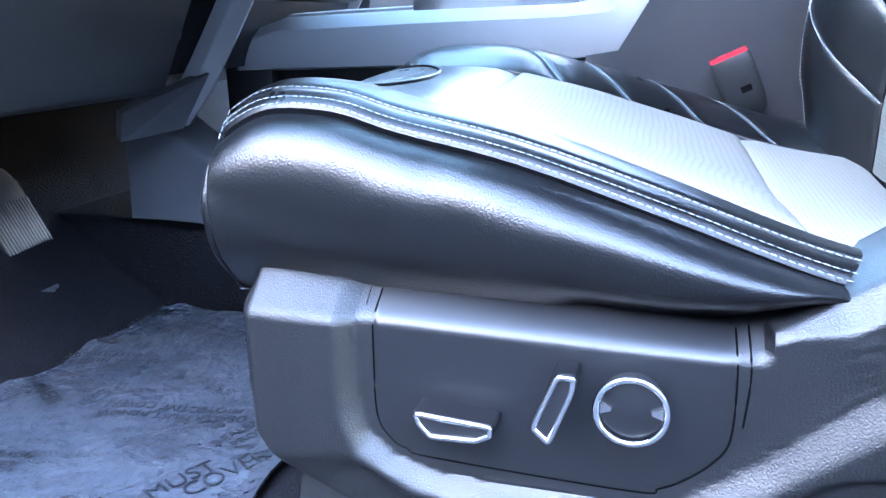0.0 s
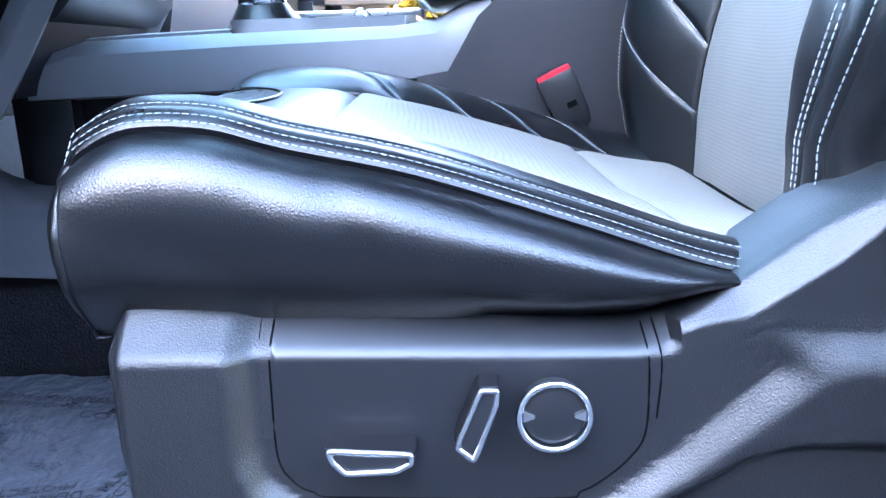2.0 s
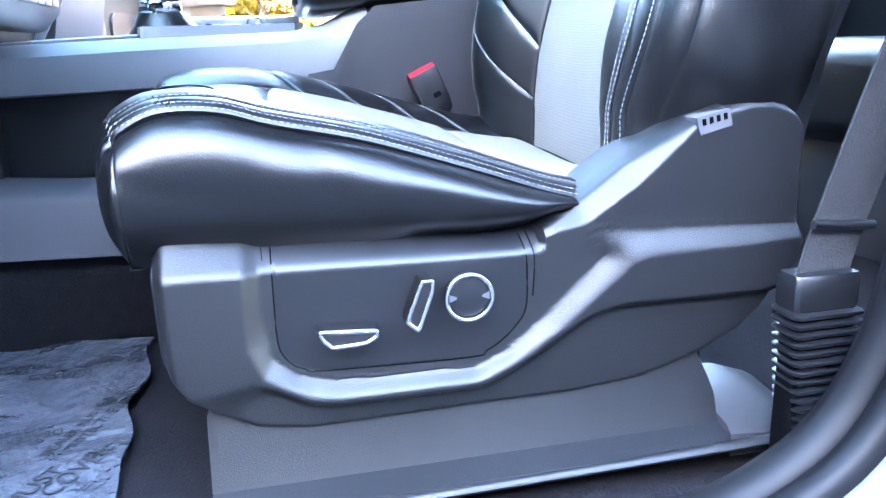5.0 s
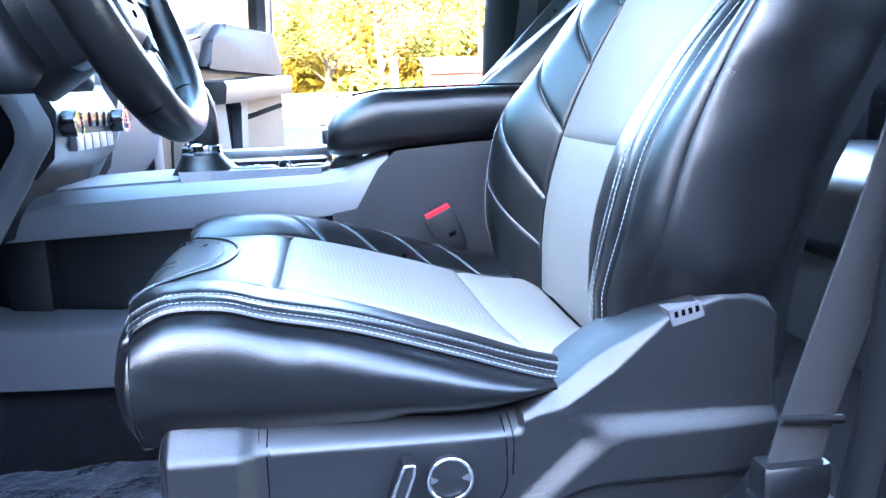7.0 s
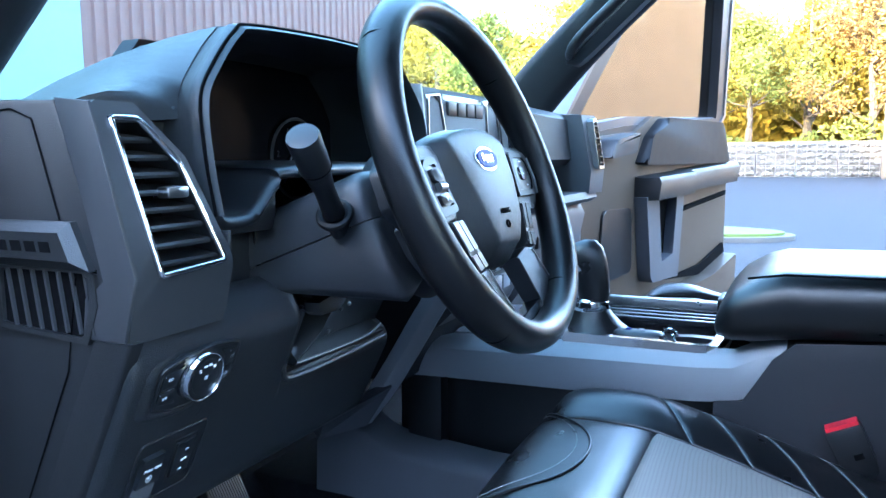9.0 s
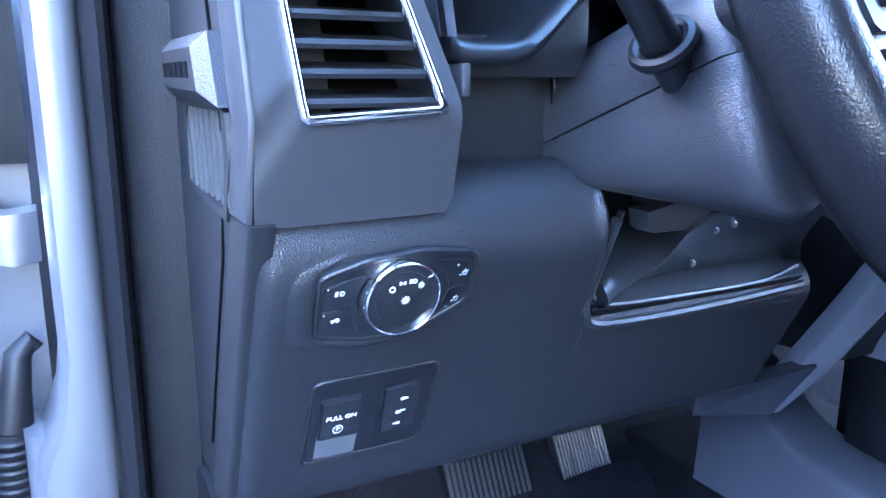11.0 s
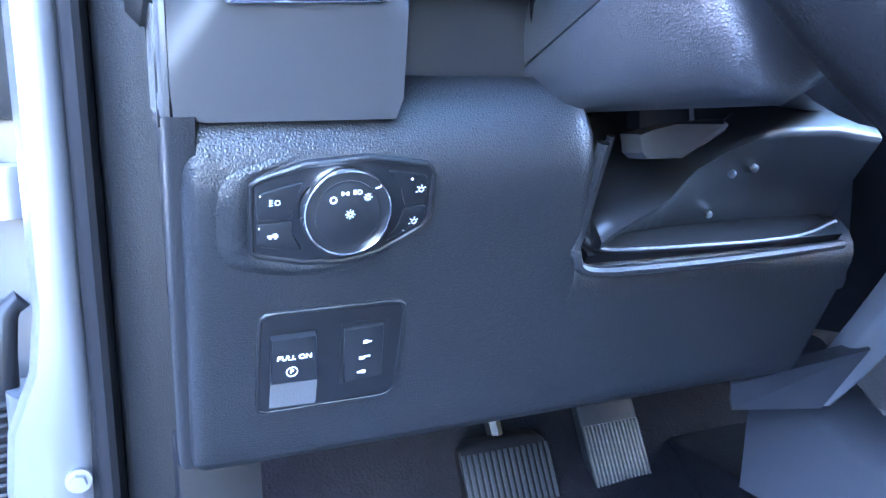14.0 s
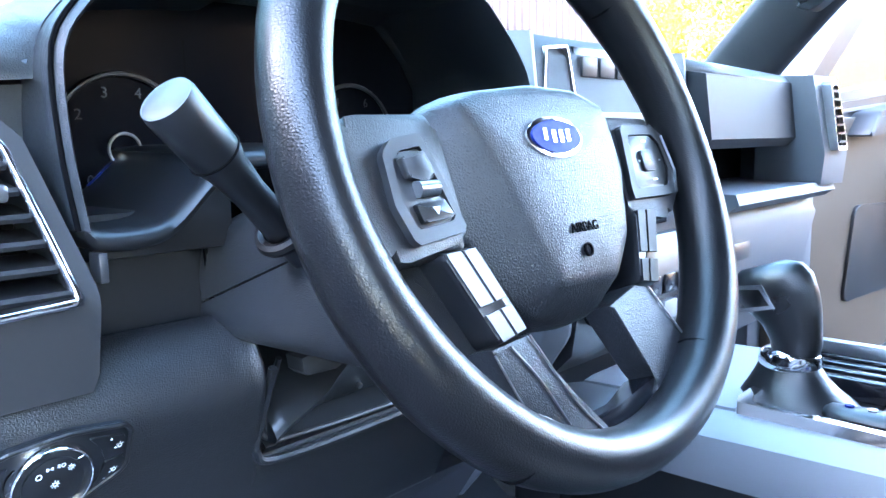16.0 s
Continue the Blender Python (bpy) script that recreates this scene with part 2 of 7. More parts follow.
def ring_plate(outer, inner, put, d0, d1):
    """A frame between two outlines of equal count, with a front, a back and both edges."""
    bm = bmesh.new()
    k = len(outer)
    rows = [[bm.verts.new(put(a, b, d)) for a, b in line] for line, d in ((outer, d0), (outer, d1), (inner, d1), (inner, d0))]
    for r in range(4):
        s = rows[(r + 1) % 4]
        for i in range(k):
            bm.faces.new((rows[r][i], rows[r][(i + 1) % k], s[(i + 1) % k], s[i]))
    return bm


def loft(sections, closed=True, cap=True):
    bm = bmesh.new()
    rows = [[bm.verts.new(p) for p in s] for s in sections]
    k = len(rows[0])
    for a, b in zip(rows, rows[1:]):
        for i in range(k if closed else k - 1):
            bm.faces.new((a[i], a[(i + 1) % k], b[(i + 1) % k], b[i]))
    if cap and closed:
        bm.faces.new(rows[0][::-1])
        bm.faces.new(rows[-1])
    return bm


def tube(path, radius, n=10, flat=1.0, up=(0, 0, 1), cap=True, closed=False):
    """A round (or flattened) rod along a path; radius a number or one for each point."""
    pts = [Vector(p) for p in path]
    k = len(pts)
    secs = []
    for i, p in enumerate(pts):
        if closed:
            d = pts[(i + 1) % k] - pts[i - 1]
        else:
            d = pts[min(i + 1, k - 1)] - pts[max(i - 1, 0)]
        d.normalize()
        a = d.cross(Vector(up))
        if a.length < 1e-4:
            a = d.cross(Vector((1, 0, 0)))
        a.normalize()
        b = a.cross(d)
        r = radius if isinstance(radius, (int, float)) else radius[i]
        secs.append([p + a * r * math.cos(2 * math.pi * j / n) + b * r * flat * math.sin(2 * math.pi * j / n) for j in range(n)])
    if closed:
        bm = bmesh.new()
        rows = [[bm.verts.new(q) for q in s] for s in secs]
        for i in range(k):
            u, v = rows[i], rows[(i + 1) % k]
            for j in range(n):
                bm.faces.new((u[j], u[(j + 1) % n], v[(j + 1) % n], v[j]))
        return bm
    return loft(secs, True, cap)


def disc(center, normal, r, depth, n=32, bevel=0.0, r2=None):
    """A short cylinder (or cone) whose front lies depth along the normal."""
    c, d = Vector(center), Vector(normal).normalized()
    a = d.orthogonal().normalized()
    b = d.cross(a)
    rings = [(r, 0.0)]
    r2 = r if r2 is None else r2
    if bevel:
        rings += [(r2, depth - bevel), (r2 - bevel * 0.3, depth - bevel * 0.3), (r2 - bevel, depth)]
    else:
        rings += [(r2, depth)]
    return loft([[c + d * h + (a * math.cos(2 * math.pi * i / n) + b * math.sin(2 * math.pi * i / n)) * q for i in range(n)] for q, h in rings])


def torus(center, normal, R, r, n=64, m=12, flat=1.0):
    c, d = Vector(center), Vector(normal).normalized()
    a = d.orthogonal().normalized()
    b = d.cross(a)
    bm = bmesh.new()
    rows = []
    for i in range(n):
        e = a * math.cos(2 * math.pi * i / n) + b * math.sin(2 * math.pi * i / n)
        rows.append([bm.verts.new(c + e * (R + r * math.cos(2 * math.pi * j / m)) + d * (r * flat * math.sin(2 * math.pi * j / m))) for j in range(m)])
    for i in range(n):
        u, v = rows[i], rows[(i + 1) % n]
        for j in range(m):
            bm.faces.new((u[j], u[(j + 1) % m], v[(j + 1) % m], v[j]))
    return bm


def stitches(path, gap=0.0062, length=0.0045, r=0.0007, lift=(0, 0, 0)):
    """A row of separate thread stitches along a path."""
    pts = [Vector(p) + Vector(lift) for p in path]
    bm = bmesh.new()
    run, need = 0.0, 0.0
    for p, q in zip(pts, pts[1:]):
        d = q - p
        k = d.length
        if k < 1e-7:
            continue
        d /= k
        a = d.orthogonal().normalized()
        b = d.cross(a)
        while need <= run + k:
            s = p + d * (need - run)
            rows = [[bm.verts.new(s + d * h + (a * math.cos(j * math.pi / 2) + b * math.sin(j * math.pi / 2)) * r * w) for j in range(4)] for h, w in ((0, 0.4), (length * 0.25, 1), (length * 0.75, 1), (length, 0.4))]
            for u, v in zip(rows, rows[1:]):
                for j in range(4):
                    bm.faces.new((u[j], u[(j + 1) % 4], v[(j + 1) % 4], v[j]))
            bm.faces.new(rows[0][::-1])
            bm.faces.new(rows[-1])
            need += gap
        run += k
    return bm


class Skin:
    """A smooth surface through stations of control points; s runs along the stations, t along each of them."""

    def __init__(self, stations, ns=12, nt=12):
        rows = [curve(st, nt) for st in stations]
        cols = [curve([r[j] for r in rows], ns) for j in range(len(rows[0]))]
        self.g = np.array(cols).transpose(1, 0, 2)

    def at(self, s, t):
        g = self.g
        a, b = min(max(s, 0), 1) * (g.shape[0] - 1), min(max(t, 0), 1) * (g.shape[1] - 1)
        i, j = min(int(a), g.shape[0] - 2), min(int(b), g.shape[1] - 2)
        u, v = a - i, b - j
        return Vector(((1 - u) * (1 - v) * g[i, j] + u * (1 - v) * g[i + 1, j] + (1 - u) * v * g[i, j + 1] + u * v * g[i + 1, j + 1]).tolist())

    def normal(self, s, t):
        e = 0.006
        d = (self.at(s + e, t) - self.at(s - e, t)).cross(self.at(s, t + e) - self.at(s, t - e))
        return d.normalized() if d.length > 1e-12 else Vector((0, 0, 1))

    def line(self, pts, n=24, lift=0.0):
        out = []
        for (s0, t0), (s1, t1) in zip(pts, pts[1:]):
            for k in range(n):
                s, t = s0 + (s1 - s0) * k / n, t0 + (t1 - t0) * k / n
                out.append(self.at(s, t) + self.normal(s, t) * lift * self.sign)
        s, t = pts[-1]
        out.append(self.at(s, t) + self.normal(s, t) * lift * self.sign)
        return out

    sign = 1.0

    @staticmethod
    def soften(u, v, size_u, size_v, r):
        """Rounds the two leading corners of a panel to the radius r."""
        x, y = u * size_u, min(v, 1 - v) * size_v
        if x < r and y < r:
            dx, dy = r - x, r - y
            k = max(dx, dy) / math.hypot(dx, dy)
            x, y = r - dx * k, r - dy * k
            return x / size_u, (y / size_v if v < 0.5 else 1 - y / size_v)
        return u, v

    def panel(self, corners, nu=24, nv=16, puff=0.004, edge=0.012, tuck=0.004, wrinkle=0.0, seed=0.0, corner=0.0):
        """A padded piece between four (s, t) corners: raised in the middle, tucked in along its seams, with a turned-in edge."""
        (a, b, c, d) = corners
        bm = bmesh.new()
        rows = []
        size_u = (self.at(*a) - self.at(*b)).length + 1e-6
        size_v = (self.at(*a) - self.at(*d)).length + 1e-6
        for i in range(nu + 1):
            u = i / nu
            u = u0 = 0.5 - 0.5 * math.cos(math.pi * u) if nu > 6 else u
            row = []
            for j in range(nv + 1):
                v = j / nv
                v = 0.5 - 0.5 * math.cos(math.pi * v) if nv > 6 else v
                if corner:
                    u, v = self.soften(u0, v, size_u, size_v, corner)
                s = (a[0] * (1 - u) + b[0] * u) * (1 - v) + (d[0] * (1 - u) + c[0] * u) * v
                t = (a[1] * (1 - u) + b[1] * u) * (1 - v) + (d[1] * (1 - u) + c[1] * u) * v
                near = min(min(u, 1 - u) * size_u, min(v, 1 - v) * size_v)
                h = puff * (1 - math.exp(-near / edge)) - tuck * math.exp(-near / (edge * 0.35))
                p = self.at(s, t)
                if wrinkle:
                    h += wrinkle * noise.noise(Vector((p.x * 16 + seed, p.y * 16, p.z * 30))) * (1 - math.exp(-near / edge))
                row.append(bm.verts.new(p + self.normal(s, t) * h * self.sign))
            rows.append(row)
        for r, q in zip(rows, rows[1:]):
            for j in range(nv):
                bm.faces.new((r[j], q[j], q[j + 1], r[j + 1]))
        rim = [e for e in bm.edges if e.is_boundary]
        made = bmesh.ops.extrude_edge_only(bm, edges=rim)["geom"]
        mid = self.normal((a[0] + c[0]) / 2, (a[1] + c[1]) / 2) * self.sign
        for v in made:
            if isinstance(v, bmesh.types.BMVert):
                v.co -= mid * 0.006
        return bm


def polar(poly, c, n=64):
    """Where rays from c meet the outline, at even angles."""
    out = []
    for k in range(n):
        a = 2 * math.pi * k / n
        dx, dy = math.cos(a), math.sin(a)
        best = None
        for (x0, y0), (x1, y1) in zip(poly, poly[1:] + poly[:1]):
            ex, ey = x1 - x0, y1 - y0
            den = dx * ey - dy * ex
            if abs(den) < 1e-12:
                continue
            r = ((x0 - c[0]) * ey - (y0 - c[1]) * ex) / den
            u = ((x0 - c[0]) * dy - (y0 - c[1]) * dx) / den
            if r > 0 and -1e-9 <= u <= 1 + 1e-9 and (best is None or r > best):
                best = r
        out.append((c[0] + dx * best, c[1] + dy * best))
    return out


def shrink(poly, c, k):
    return [(c[0] + (a - c[0]) * k, c[1] + (b - c[1]) * k) for a, b in poly]


def rounded(poly, r=0.25, n=4):
    """The outline with its corners cut round."""
    out = []
    k = len(poly)
    for i in range(k):
        p, q, s = Vector(poly[i - 1]), Vector(poly[i]), Vector(poly[(i + 1) % k])
        a, b = q + (p - q) * r, q + (s - q) * r
        for j in range(n + 1):
            t = j / n
            v = a * (1 - t) ** 2 + q * 2 * t * (1 - t) + b * t * t
            out.append((v.x, v.y))
    return out


def smooth01(x):
    x = min(max(x, 0.0), 1.0)
    return x * x * (3 - 2 * x)


def dist_line(px, pz, line):
    best = 9.0
    for (ax, az), (bx, bz) in zip(line, line[1:]):
        dx, dz = bx - ax, bz - az
        k = min(max(((px - ax) * dx + (pz - az) * dz) / (dx * dx + dz * dz), 0), 1)
        best = min(best, math.hypot(px - ax - k * dx, pz - az - k * dz))
    return best


def lerp_table(x, table):
    for (x0, v0), (x1, v1) in zip(table, table[1:]):
        if x <= x1:
            k = min(max((x - x0) / (x1 - x0), 0), 1)
            return v0 + (v1 - v0) * k
    return table[-1][1]


# ---- setting: cab shell ----
def carpet_floor():
    bm = bmesh.new()
    nx, ny = 60, 70
    rows = []
    for i in range(nx + 1):
        x = -0.95 + 2.05 * i / nx
        row = []
        for j in range(ny + 1):
            y = -0.13 + 1.4 * j / ny
            z = 0.672 + 0.004 * noise.noise(Vector((x * 9, y * 9, 0)))
            if x < -0.62:
                z += (-0.62 - x) * 0.75
            if x > 0.42:
                z += 0.01
            row.append(bm.verts.new((x, y, z)))
        rows.append(row)
    for a, b in zip(rows, rows[1:]):
        for j in range(ny):
            bm.faces.new((a[j], b[j], b[j + 1], a[j + 1]))
    ext = bmesh.ops.extrude_face_region(bm, geom=bm.faces[:])["geom"]
    for v in ext:
        if isinstance(v, bmesh.types.BMVert):
            v.co.z -= 0.03
    return solo("floor", bm, CARPET, "black loop-pile cab carpet, dusty and worn", "carpet", kind="structure")


carpet_floor()


def yz(a, b, d):
    return Vector((d, a, b))


# roof and rear of the cab, with headlining
solo("roof", box(-0.28, 1.45, -0.22, 1.36, 1.86, 1.92, 0.02), GREY_TRIM, "grey cloth headlining under the cab roof", "roof", kind="structure")
rear = solo("wall_rear", join(box(1.42, 1.48, -0.25, 1.38, 0.6, 1.25), box(1.42, 1.48, -0.25, 0.0, 1.25, 1.86), box(1.42, 1.48, 1.15, 1.38, 1.25, 1.86), box(1.42, 1.48, 0.0, 1.15, 1.75, 1.86)),
            CONSOLE_GREY, "grey plastic rear wall of the cab", "cab wall", kind="structure")
solo("wall_firewall", box(-1.02, -0.97, -0.2, 1.3, 0.6, 1.30), CARPET, "black carpeted bulkhead ahead of the pedals", "bulkhead", kind="structure")
solo("wall_rear_door_left", join(box(0.62, 1.45, -0.24, -0.16, 0.62, 1.30, 0.01), box(1.32, 1.45, -0.24, -0.16, 1.28, 1.88, 0.01)), CONSOLE_GREY, "closed black rear door trim", "door trim", kind="structure")
solo("wall_rear_door_right", join(box(0.60, 1.45, 1.28, 1.37, 0.62, 1.22, 0.01), box(1.32, 1.45, 1.28, 1.37, 1.2, 1.88, 0.01)), CONSOLE_GREY, "closed black rear door trim", "door trim", kind="structure")


def pillar(name, pts, w, d, mat, label):
    """A pillar along a line of (x, y, z), w wide along x and d deep along y."""
    line = curve(pts, 6)
    secs = []
    for p in line:
        x, y, z = p
        secs.append([(x + w * math.cos(a) * (abs(math.cos(a)) ** -0.4 if abs(math.cos(a)) > 0.2 else 1), y + d * math.sin(a), z) for a in np.linspace(0, 2 * math.pi, 17)[:-1]])
    return solo(name, loft(secs), mat, label, "pillar", kind="structure")


pillar("pillar_rear_right", [(0.40, 1.33, 0.62), (0.39, 1.33, 1.1), (0.41, 1.32, 1.45), (0.44, 1.26, 1.88)], 0.105, 0.05, RUBBER, "black trimmed door pillar on the passenger side")
pillar("pillar_front_right", [(-0.72, 1.29, 1.32), (-0.50, 1.24, 1.54), (-0.22, 1.18, 1.76), (-0.02, 1.14, 1.90)], 0.085, 0.03, BLACK_PLASTIC, "black windscreen pillar on the passenger side")
pillar("pillar_front_left", [(-0.675, -0.105, 1.350), (-0.58, -0.102, 1.435), (-0.40, -0.10, 1.585), (-0.02, -0.06, 1.90)], 0.055, 0.030, BLACK_PLASTIC, "black windscreen pillar on the driver's side")

# ---- driver's seat ----
seat = thing("car_seat", "black leather driver's seat with grey perforated inserts and power switches", "car seat", at=(0.0, 0.2, 0.69))
ZS = [(-0.30, 0.985), (-0.271, 0.994), (-0.245, 1.000), (-0.215, 1.001), (-0.152, 0.988), (-0.127, 0.981), (-0.100, 0.978), (-0.076, 0.971), (0.0, 0.946), (0.08, 0.919), (0.15, 0.905), (0.25, 0.895)]
ZI = [(-0.30, 0.985), (-0.22, 0.992), (-0.148, 0.987), (-0.049, 0.963), (0.015, 0.943), (0.089, 0.921), (0.2, 0.905)]


def cushion_top(x, drop=0.0):
    """The cushion's upper side across the seat, from the outer seam to the inner one."""
    zs, zi = lerp_table(x, ZS), lerp_table(x, ZI)
    bend = 0.020 * smooth01((-0.12 - x) / 0.14)
    pts = [(0.011, zs - 0.007), (0.029, zs + 0.002), (0.062, zs + 0.004), (0.100, max(zi, zs - 0.012)), (0.165, zi - 0.004), (0.24, zi - 0.002), (0.31, zi + 0.001), (0.357, zi + 0.004), (0.39, zi + 0.017), (0.42, zi + 0.021), (0.448, zi + 0.008)]
    return [(x + bend * ((y - 0.245) / 0.2) ** 2, y, z - drop) for y, z in pts]


CUSHION = Skin([cushion_top(x, d) for x, d in ((-0.282, 0.012), (-0.276, 0.005), (-0.25, 0.0), (-0.20, 0.0), (-0.15, 0.0), (-0.08, 0.0), (0.0, 0.0), (0.08, 0.0), (0.16, 0.0))], 8, 6)
CUSHION.sign = -1.0 if CUSHION.normal(0.7, 0.55).z < 0 else 1.0
NT = 10
T = [i / NT for i in range(NT + 1)]
# the skirt runs round the cushion: along the outer side, round the front, back along the inner side
edge = [CUSHION.at(s, 0.0) for s in (1.0, 0.875, 0.75, 0.625, 0.5, 0.375, 0.25, 0.14, 0.06, 0.0)] + [CUSHION.at(0.0, t) for t in (0.03, 0.1, 0.3, 0.5, 0.7, 0.9, 0.98)] + [CUSHION.at(s, 1.0) for s in (0.0, 0.1, 0.3, 0.5, 0.75, 1.0)]
edge = [Vector(p.tolist()) for p in curve([tuple(p) for p in edge], 2)]
hub = Vector((0.0, 0.245, 0.0))
stations = []
for i, p in enumerate(edge):
    d = edge[min(i + 1, len(edge) - 1)] - edge[max(i - 1, 0)]
    out = Vector((d.y, -d.x, 0)).normalized()
    if out.dot(Vector((p.x - hub.x, p.y - hub.y, 0))) < 0:
        out = -out
    tail = smooth01((p.x - 0.01) / 0.09) * (1 if p.y < 0.2 else 0)
    low = 0.884 + 0.002 * smooth01(p.x / 0.03) + (0.032 * smooth01((p.x - 0.025) / 0.085) if p.y < 0.2 else 0.006)
    low = min(low, p.z - 0.012)
    bulge = (0.028 - 0.012 * tail) * (1 - 0.55 * abs(out.x)) * (1 - 0.9 * smooth01((p.x - 0.085) / 0.03))
    side = [(-0.002, 0.02), (0.56, 0.09), (0.94, 0.25), (1.0, 0.44), (0.74, 0.72), (-0.10, 1.03)]
    stations.append([tuple(p + out * (bulge * o - 0.001) - Vector((0, 0, k * (p.z - low)))) for o, k in side])
SKIRT = Skin(stations, 3, 6)
SKIRT.sign = -1.0 if SKIRT.normal(0.2, 0.5).y > 0 else 1.0
skirt = SKIRT.panel(((0, 0), (1, 0), (1, 1), (0, 1)), 190, 34, 0.001, 0.006, 0.0006, 0.0018)
FOLDS = [([(0.088, 0.909), (0.05, 0.896), (0.005, 0.892), (-0.05, 0.893)], 0.0050, 0.0065), ([(0.075, 0.899), (0.045, 0.888), (0.02, 0.884)], 0.003, 0.004), ([(-0.262, 0.955), (-0.22, 0.938), (-0.17, 0.925)], 0.0016, 0.006), ([(-0.125, 0.968), (-0.115, 0.945), (-0.10, 0.925)], 0.0022, 0.011)]
for v in skirt.verts:
    if v.co.y < 0.05:
        for line, deep, wide in FOLDS:
            k = smooth01((v.co.x - min(p[0] for p in line) + 0.02) / 0.03) * smooth01((max(p[0] for p in line) + 0.02 - v.co.x) / 0.03)
            v.co.y += deep * k * math.exp(-(dist_line(v.co.x, v.co.z, line) / wide) ** 2)
part("cushion_skirt", skirt, BLACK_LEATHER, seat, "soft black grained leather round the cushion's side and front", 80)
for x0, y0, x1 in ((0.094, 0.010, 0.104), (0.104, 0.012, 0.112)):
    part("gathered_leather", tube([(x0, y0 + 0.004, 0.902), (x0 + 0.003, y0 - 0.003, 0.912), (x1, y0 + 0.006, 0.921)], [0.004, 0.006, 0.003], 10), BLACK_LEATHER, seat, "gathered leather at the cushion's corner")
# Near-black sheet below the cover: painted shade in the seams.
part("cushion_gap_shade", CUSHION.panel(((0, 0), (1, 0), (1, 1), (0, 1)), 60, 80, puff=-0.0075, edge=0.01, tuck=0.0), SEAM_SHADE, seat, "near-black sheet for the shade between cushion panels")
FRONT = 0.505
G0, G1 = 0.305, 0.13
part("cushion_band", CUSHION.panel(((0.0, 0.0), (1.0, 0.0), (1.0, T[1]), (0.0, T[1])), 60, 8, 0.002, 0.004, 0.001), BLACK_LEATHER, seat, "double-stitched black seam band", 80)
part("cushion_bolster", CUSHION.panel(((0.0, T[1]), (1.0, T[1]), (1.0, G1 + 0.01), (0.0, 0.34)), 50, 12, 0.002, 0.008, 0.001), BLACK_LEATHER, seat, "", 80)
part("thigh_panel", CUSHION.panel(((0.0, 0.34), (FRONT, G0), (FRONT, T[7]), (0.0, T[7])), 40, 40, 0.0055, 0.022, 0.005, 0.0008), BLACK_LEATHER, seat, "smooth dark leather thigh panel with an arched seam", 80)
part("cushion_insert", CUSHION.panel(((FRONT, G0), (0.87, 0.17), (0.84, T[7]), (FRONT, T[7])), 44, 44, 0.005, 0.018, 0.004, 0.002, 0.0, 0.022), GREY_FABRIC, seat, "pale grey perforated seat insert", 80)
part("cushion_insert", CUSHION.panel(((0.87, 0.17), (1.0, G1), (1.0, T[7]), (0.84, T[7])), 16, 36, 0.005, 0.015, 0.004, 0.002), GREY_FABRIC, seat, "pale grey perforated seat insert", 80)
q0 = [0.0, 0.47, 0.575, 0.675, 0.775, 1.0]
for k in range(5):
    a0, a1 = q0[k], q0[k + 1]
    b0, b1 = (a0 + 0.11 if k else 0.0), (a1 + 0.11 if k < 4 else 1.0)
    part("quilted_panel", CUSHION.panel(((a0, 0.97), (a1, 0.97), (min(b1, 1), T[7]), (min(b0, 1), T[7])), 14, 14, 0.0018, 0.006, 0.0016), BLACK_LEATHER, seat, "", 80)
    part("thread", stitches(CUSHION.line([(a1, 0.97), (min(b1, 1), T[7])], 16, 0.001), 0.004, 0.0036, 0.0004), THREAD, seat, "pale thread") if k < 4 else None
for dt in (0.004, 0.038, 0.086):
    part("stitching", stitches(CUSHION.line([(0.02, dt), (0.97, dt)], 90, 0.0028), 0.0046, 0.0036, 0.00034), THREAD, seat, "pale contrast stitching")
part("stitching", stitches(CUSHION.line([(0.3, 0.96), (0.95, 0.96)], 60, 0.001), 0.004, 0.003, 0.0005), THREAD, seat, "pale contrast stitching")
arch = [(0.05 + 0.33 * math.sin(math.pi * k / 24) ** 0.6, 0.30 + 0.42 * k / 24) for k in range(25)]
part("arch_seam", tube(CUSHION.line(arch, 3, 0.0054), 0.0015, 8), BLACK_LEATHER, seat, "raised arched seam", 80)
arch_in = [(0.05 + 0.295 * math.sin(math.pi * k / 24) ** 0.6, 0.32 + 0.385 * k / 24) for k in range(25)]
part("thread", stitches(CUSHION.line(arch_in, 3, 0.0062), 0.004, 0.0036, 0.0004), THREAD, seat, "pale thread")

# backrest
RZ = 1.10
BEND = [(-0.30, 0.155), (-0.195, 0.157), (-0.14, 0.158), (-0.085, 0.164), (-0.04, 0.174), (0.005, 0.187), (0.088, 0.221), (0.173, 0.266), (0.347, 0.362), (0.60, 0.500)]


def back_point(y, h, d):
    """h up the reclined back, d towards the driver."""
    z = RZ + h * 0.923
    x = lerp_table(h, BEND)
    return (x - d * 0.923, y, z + d * 0.385)


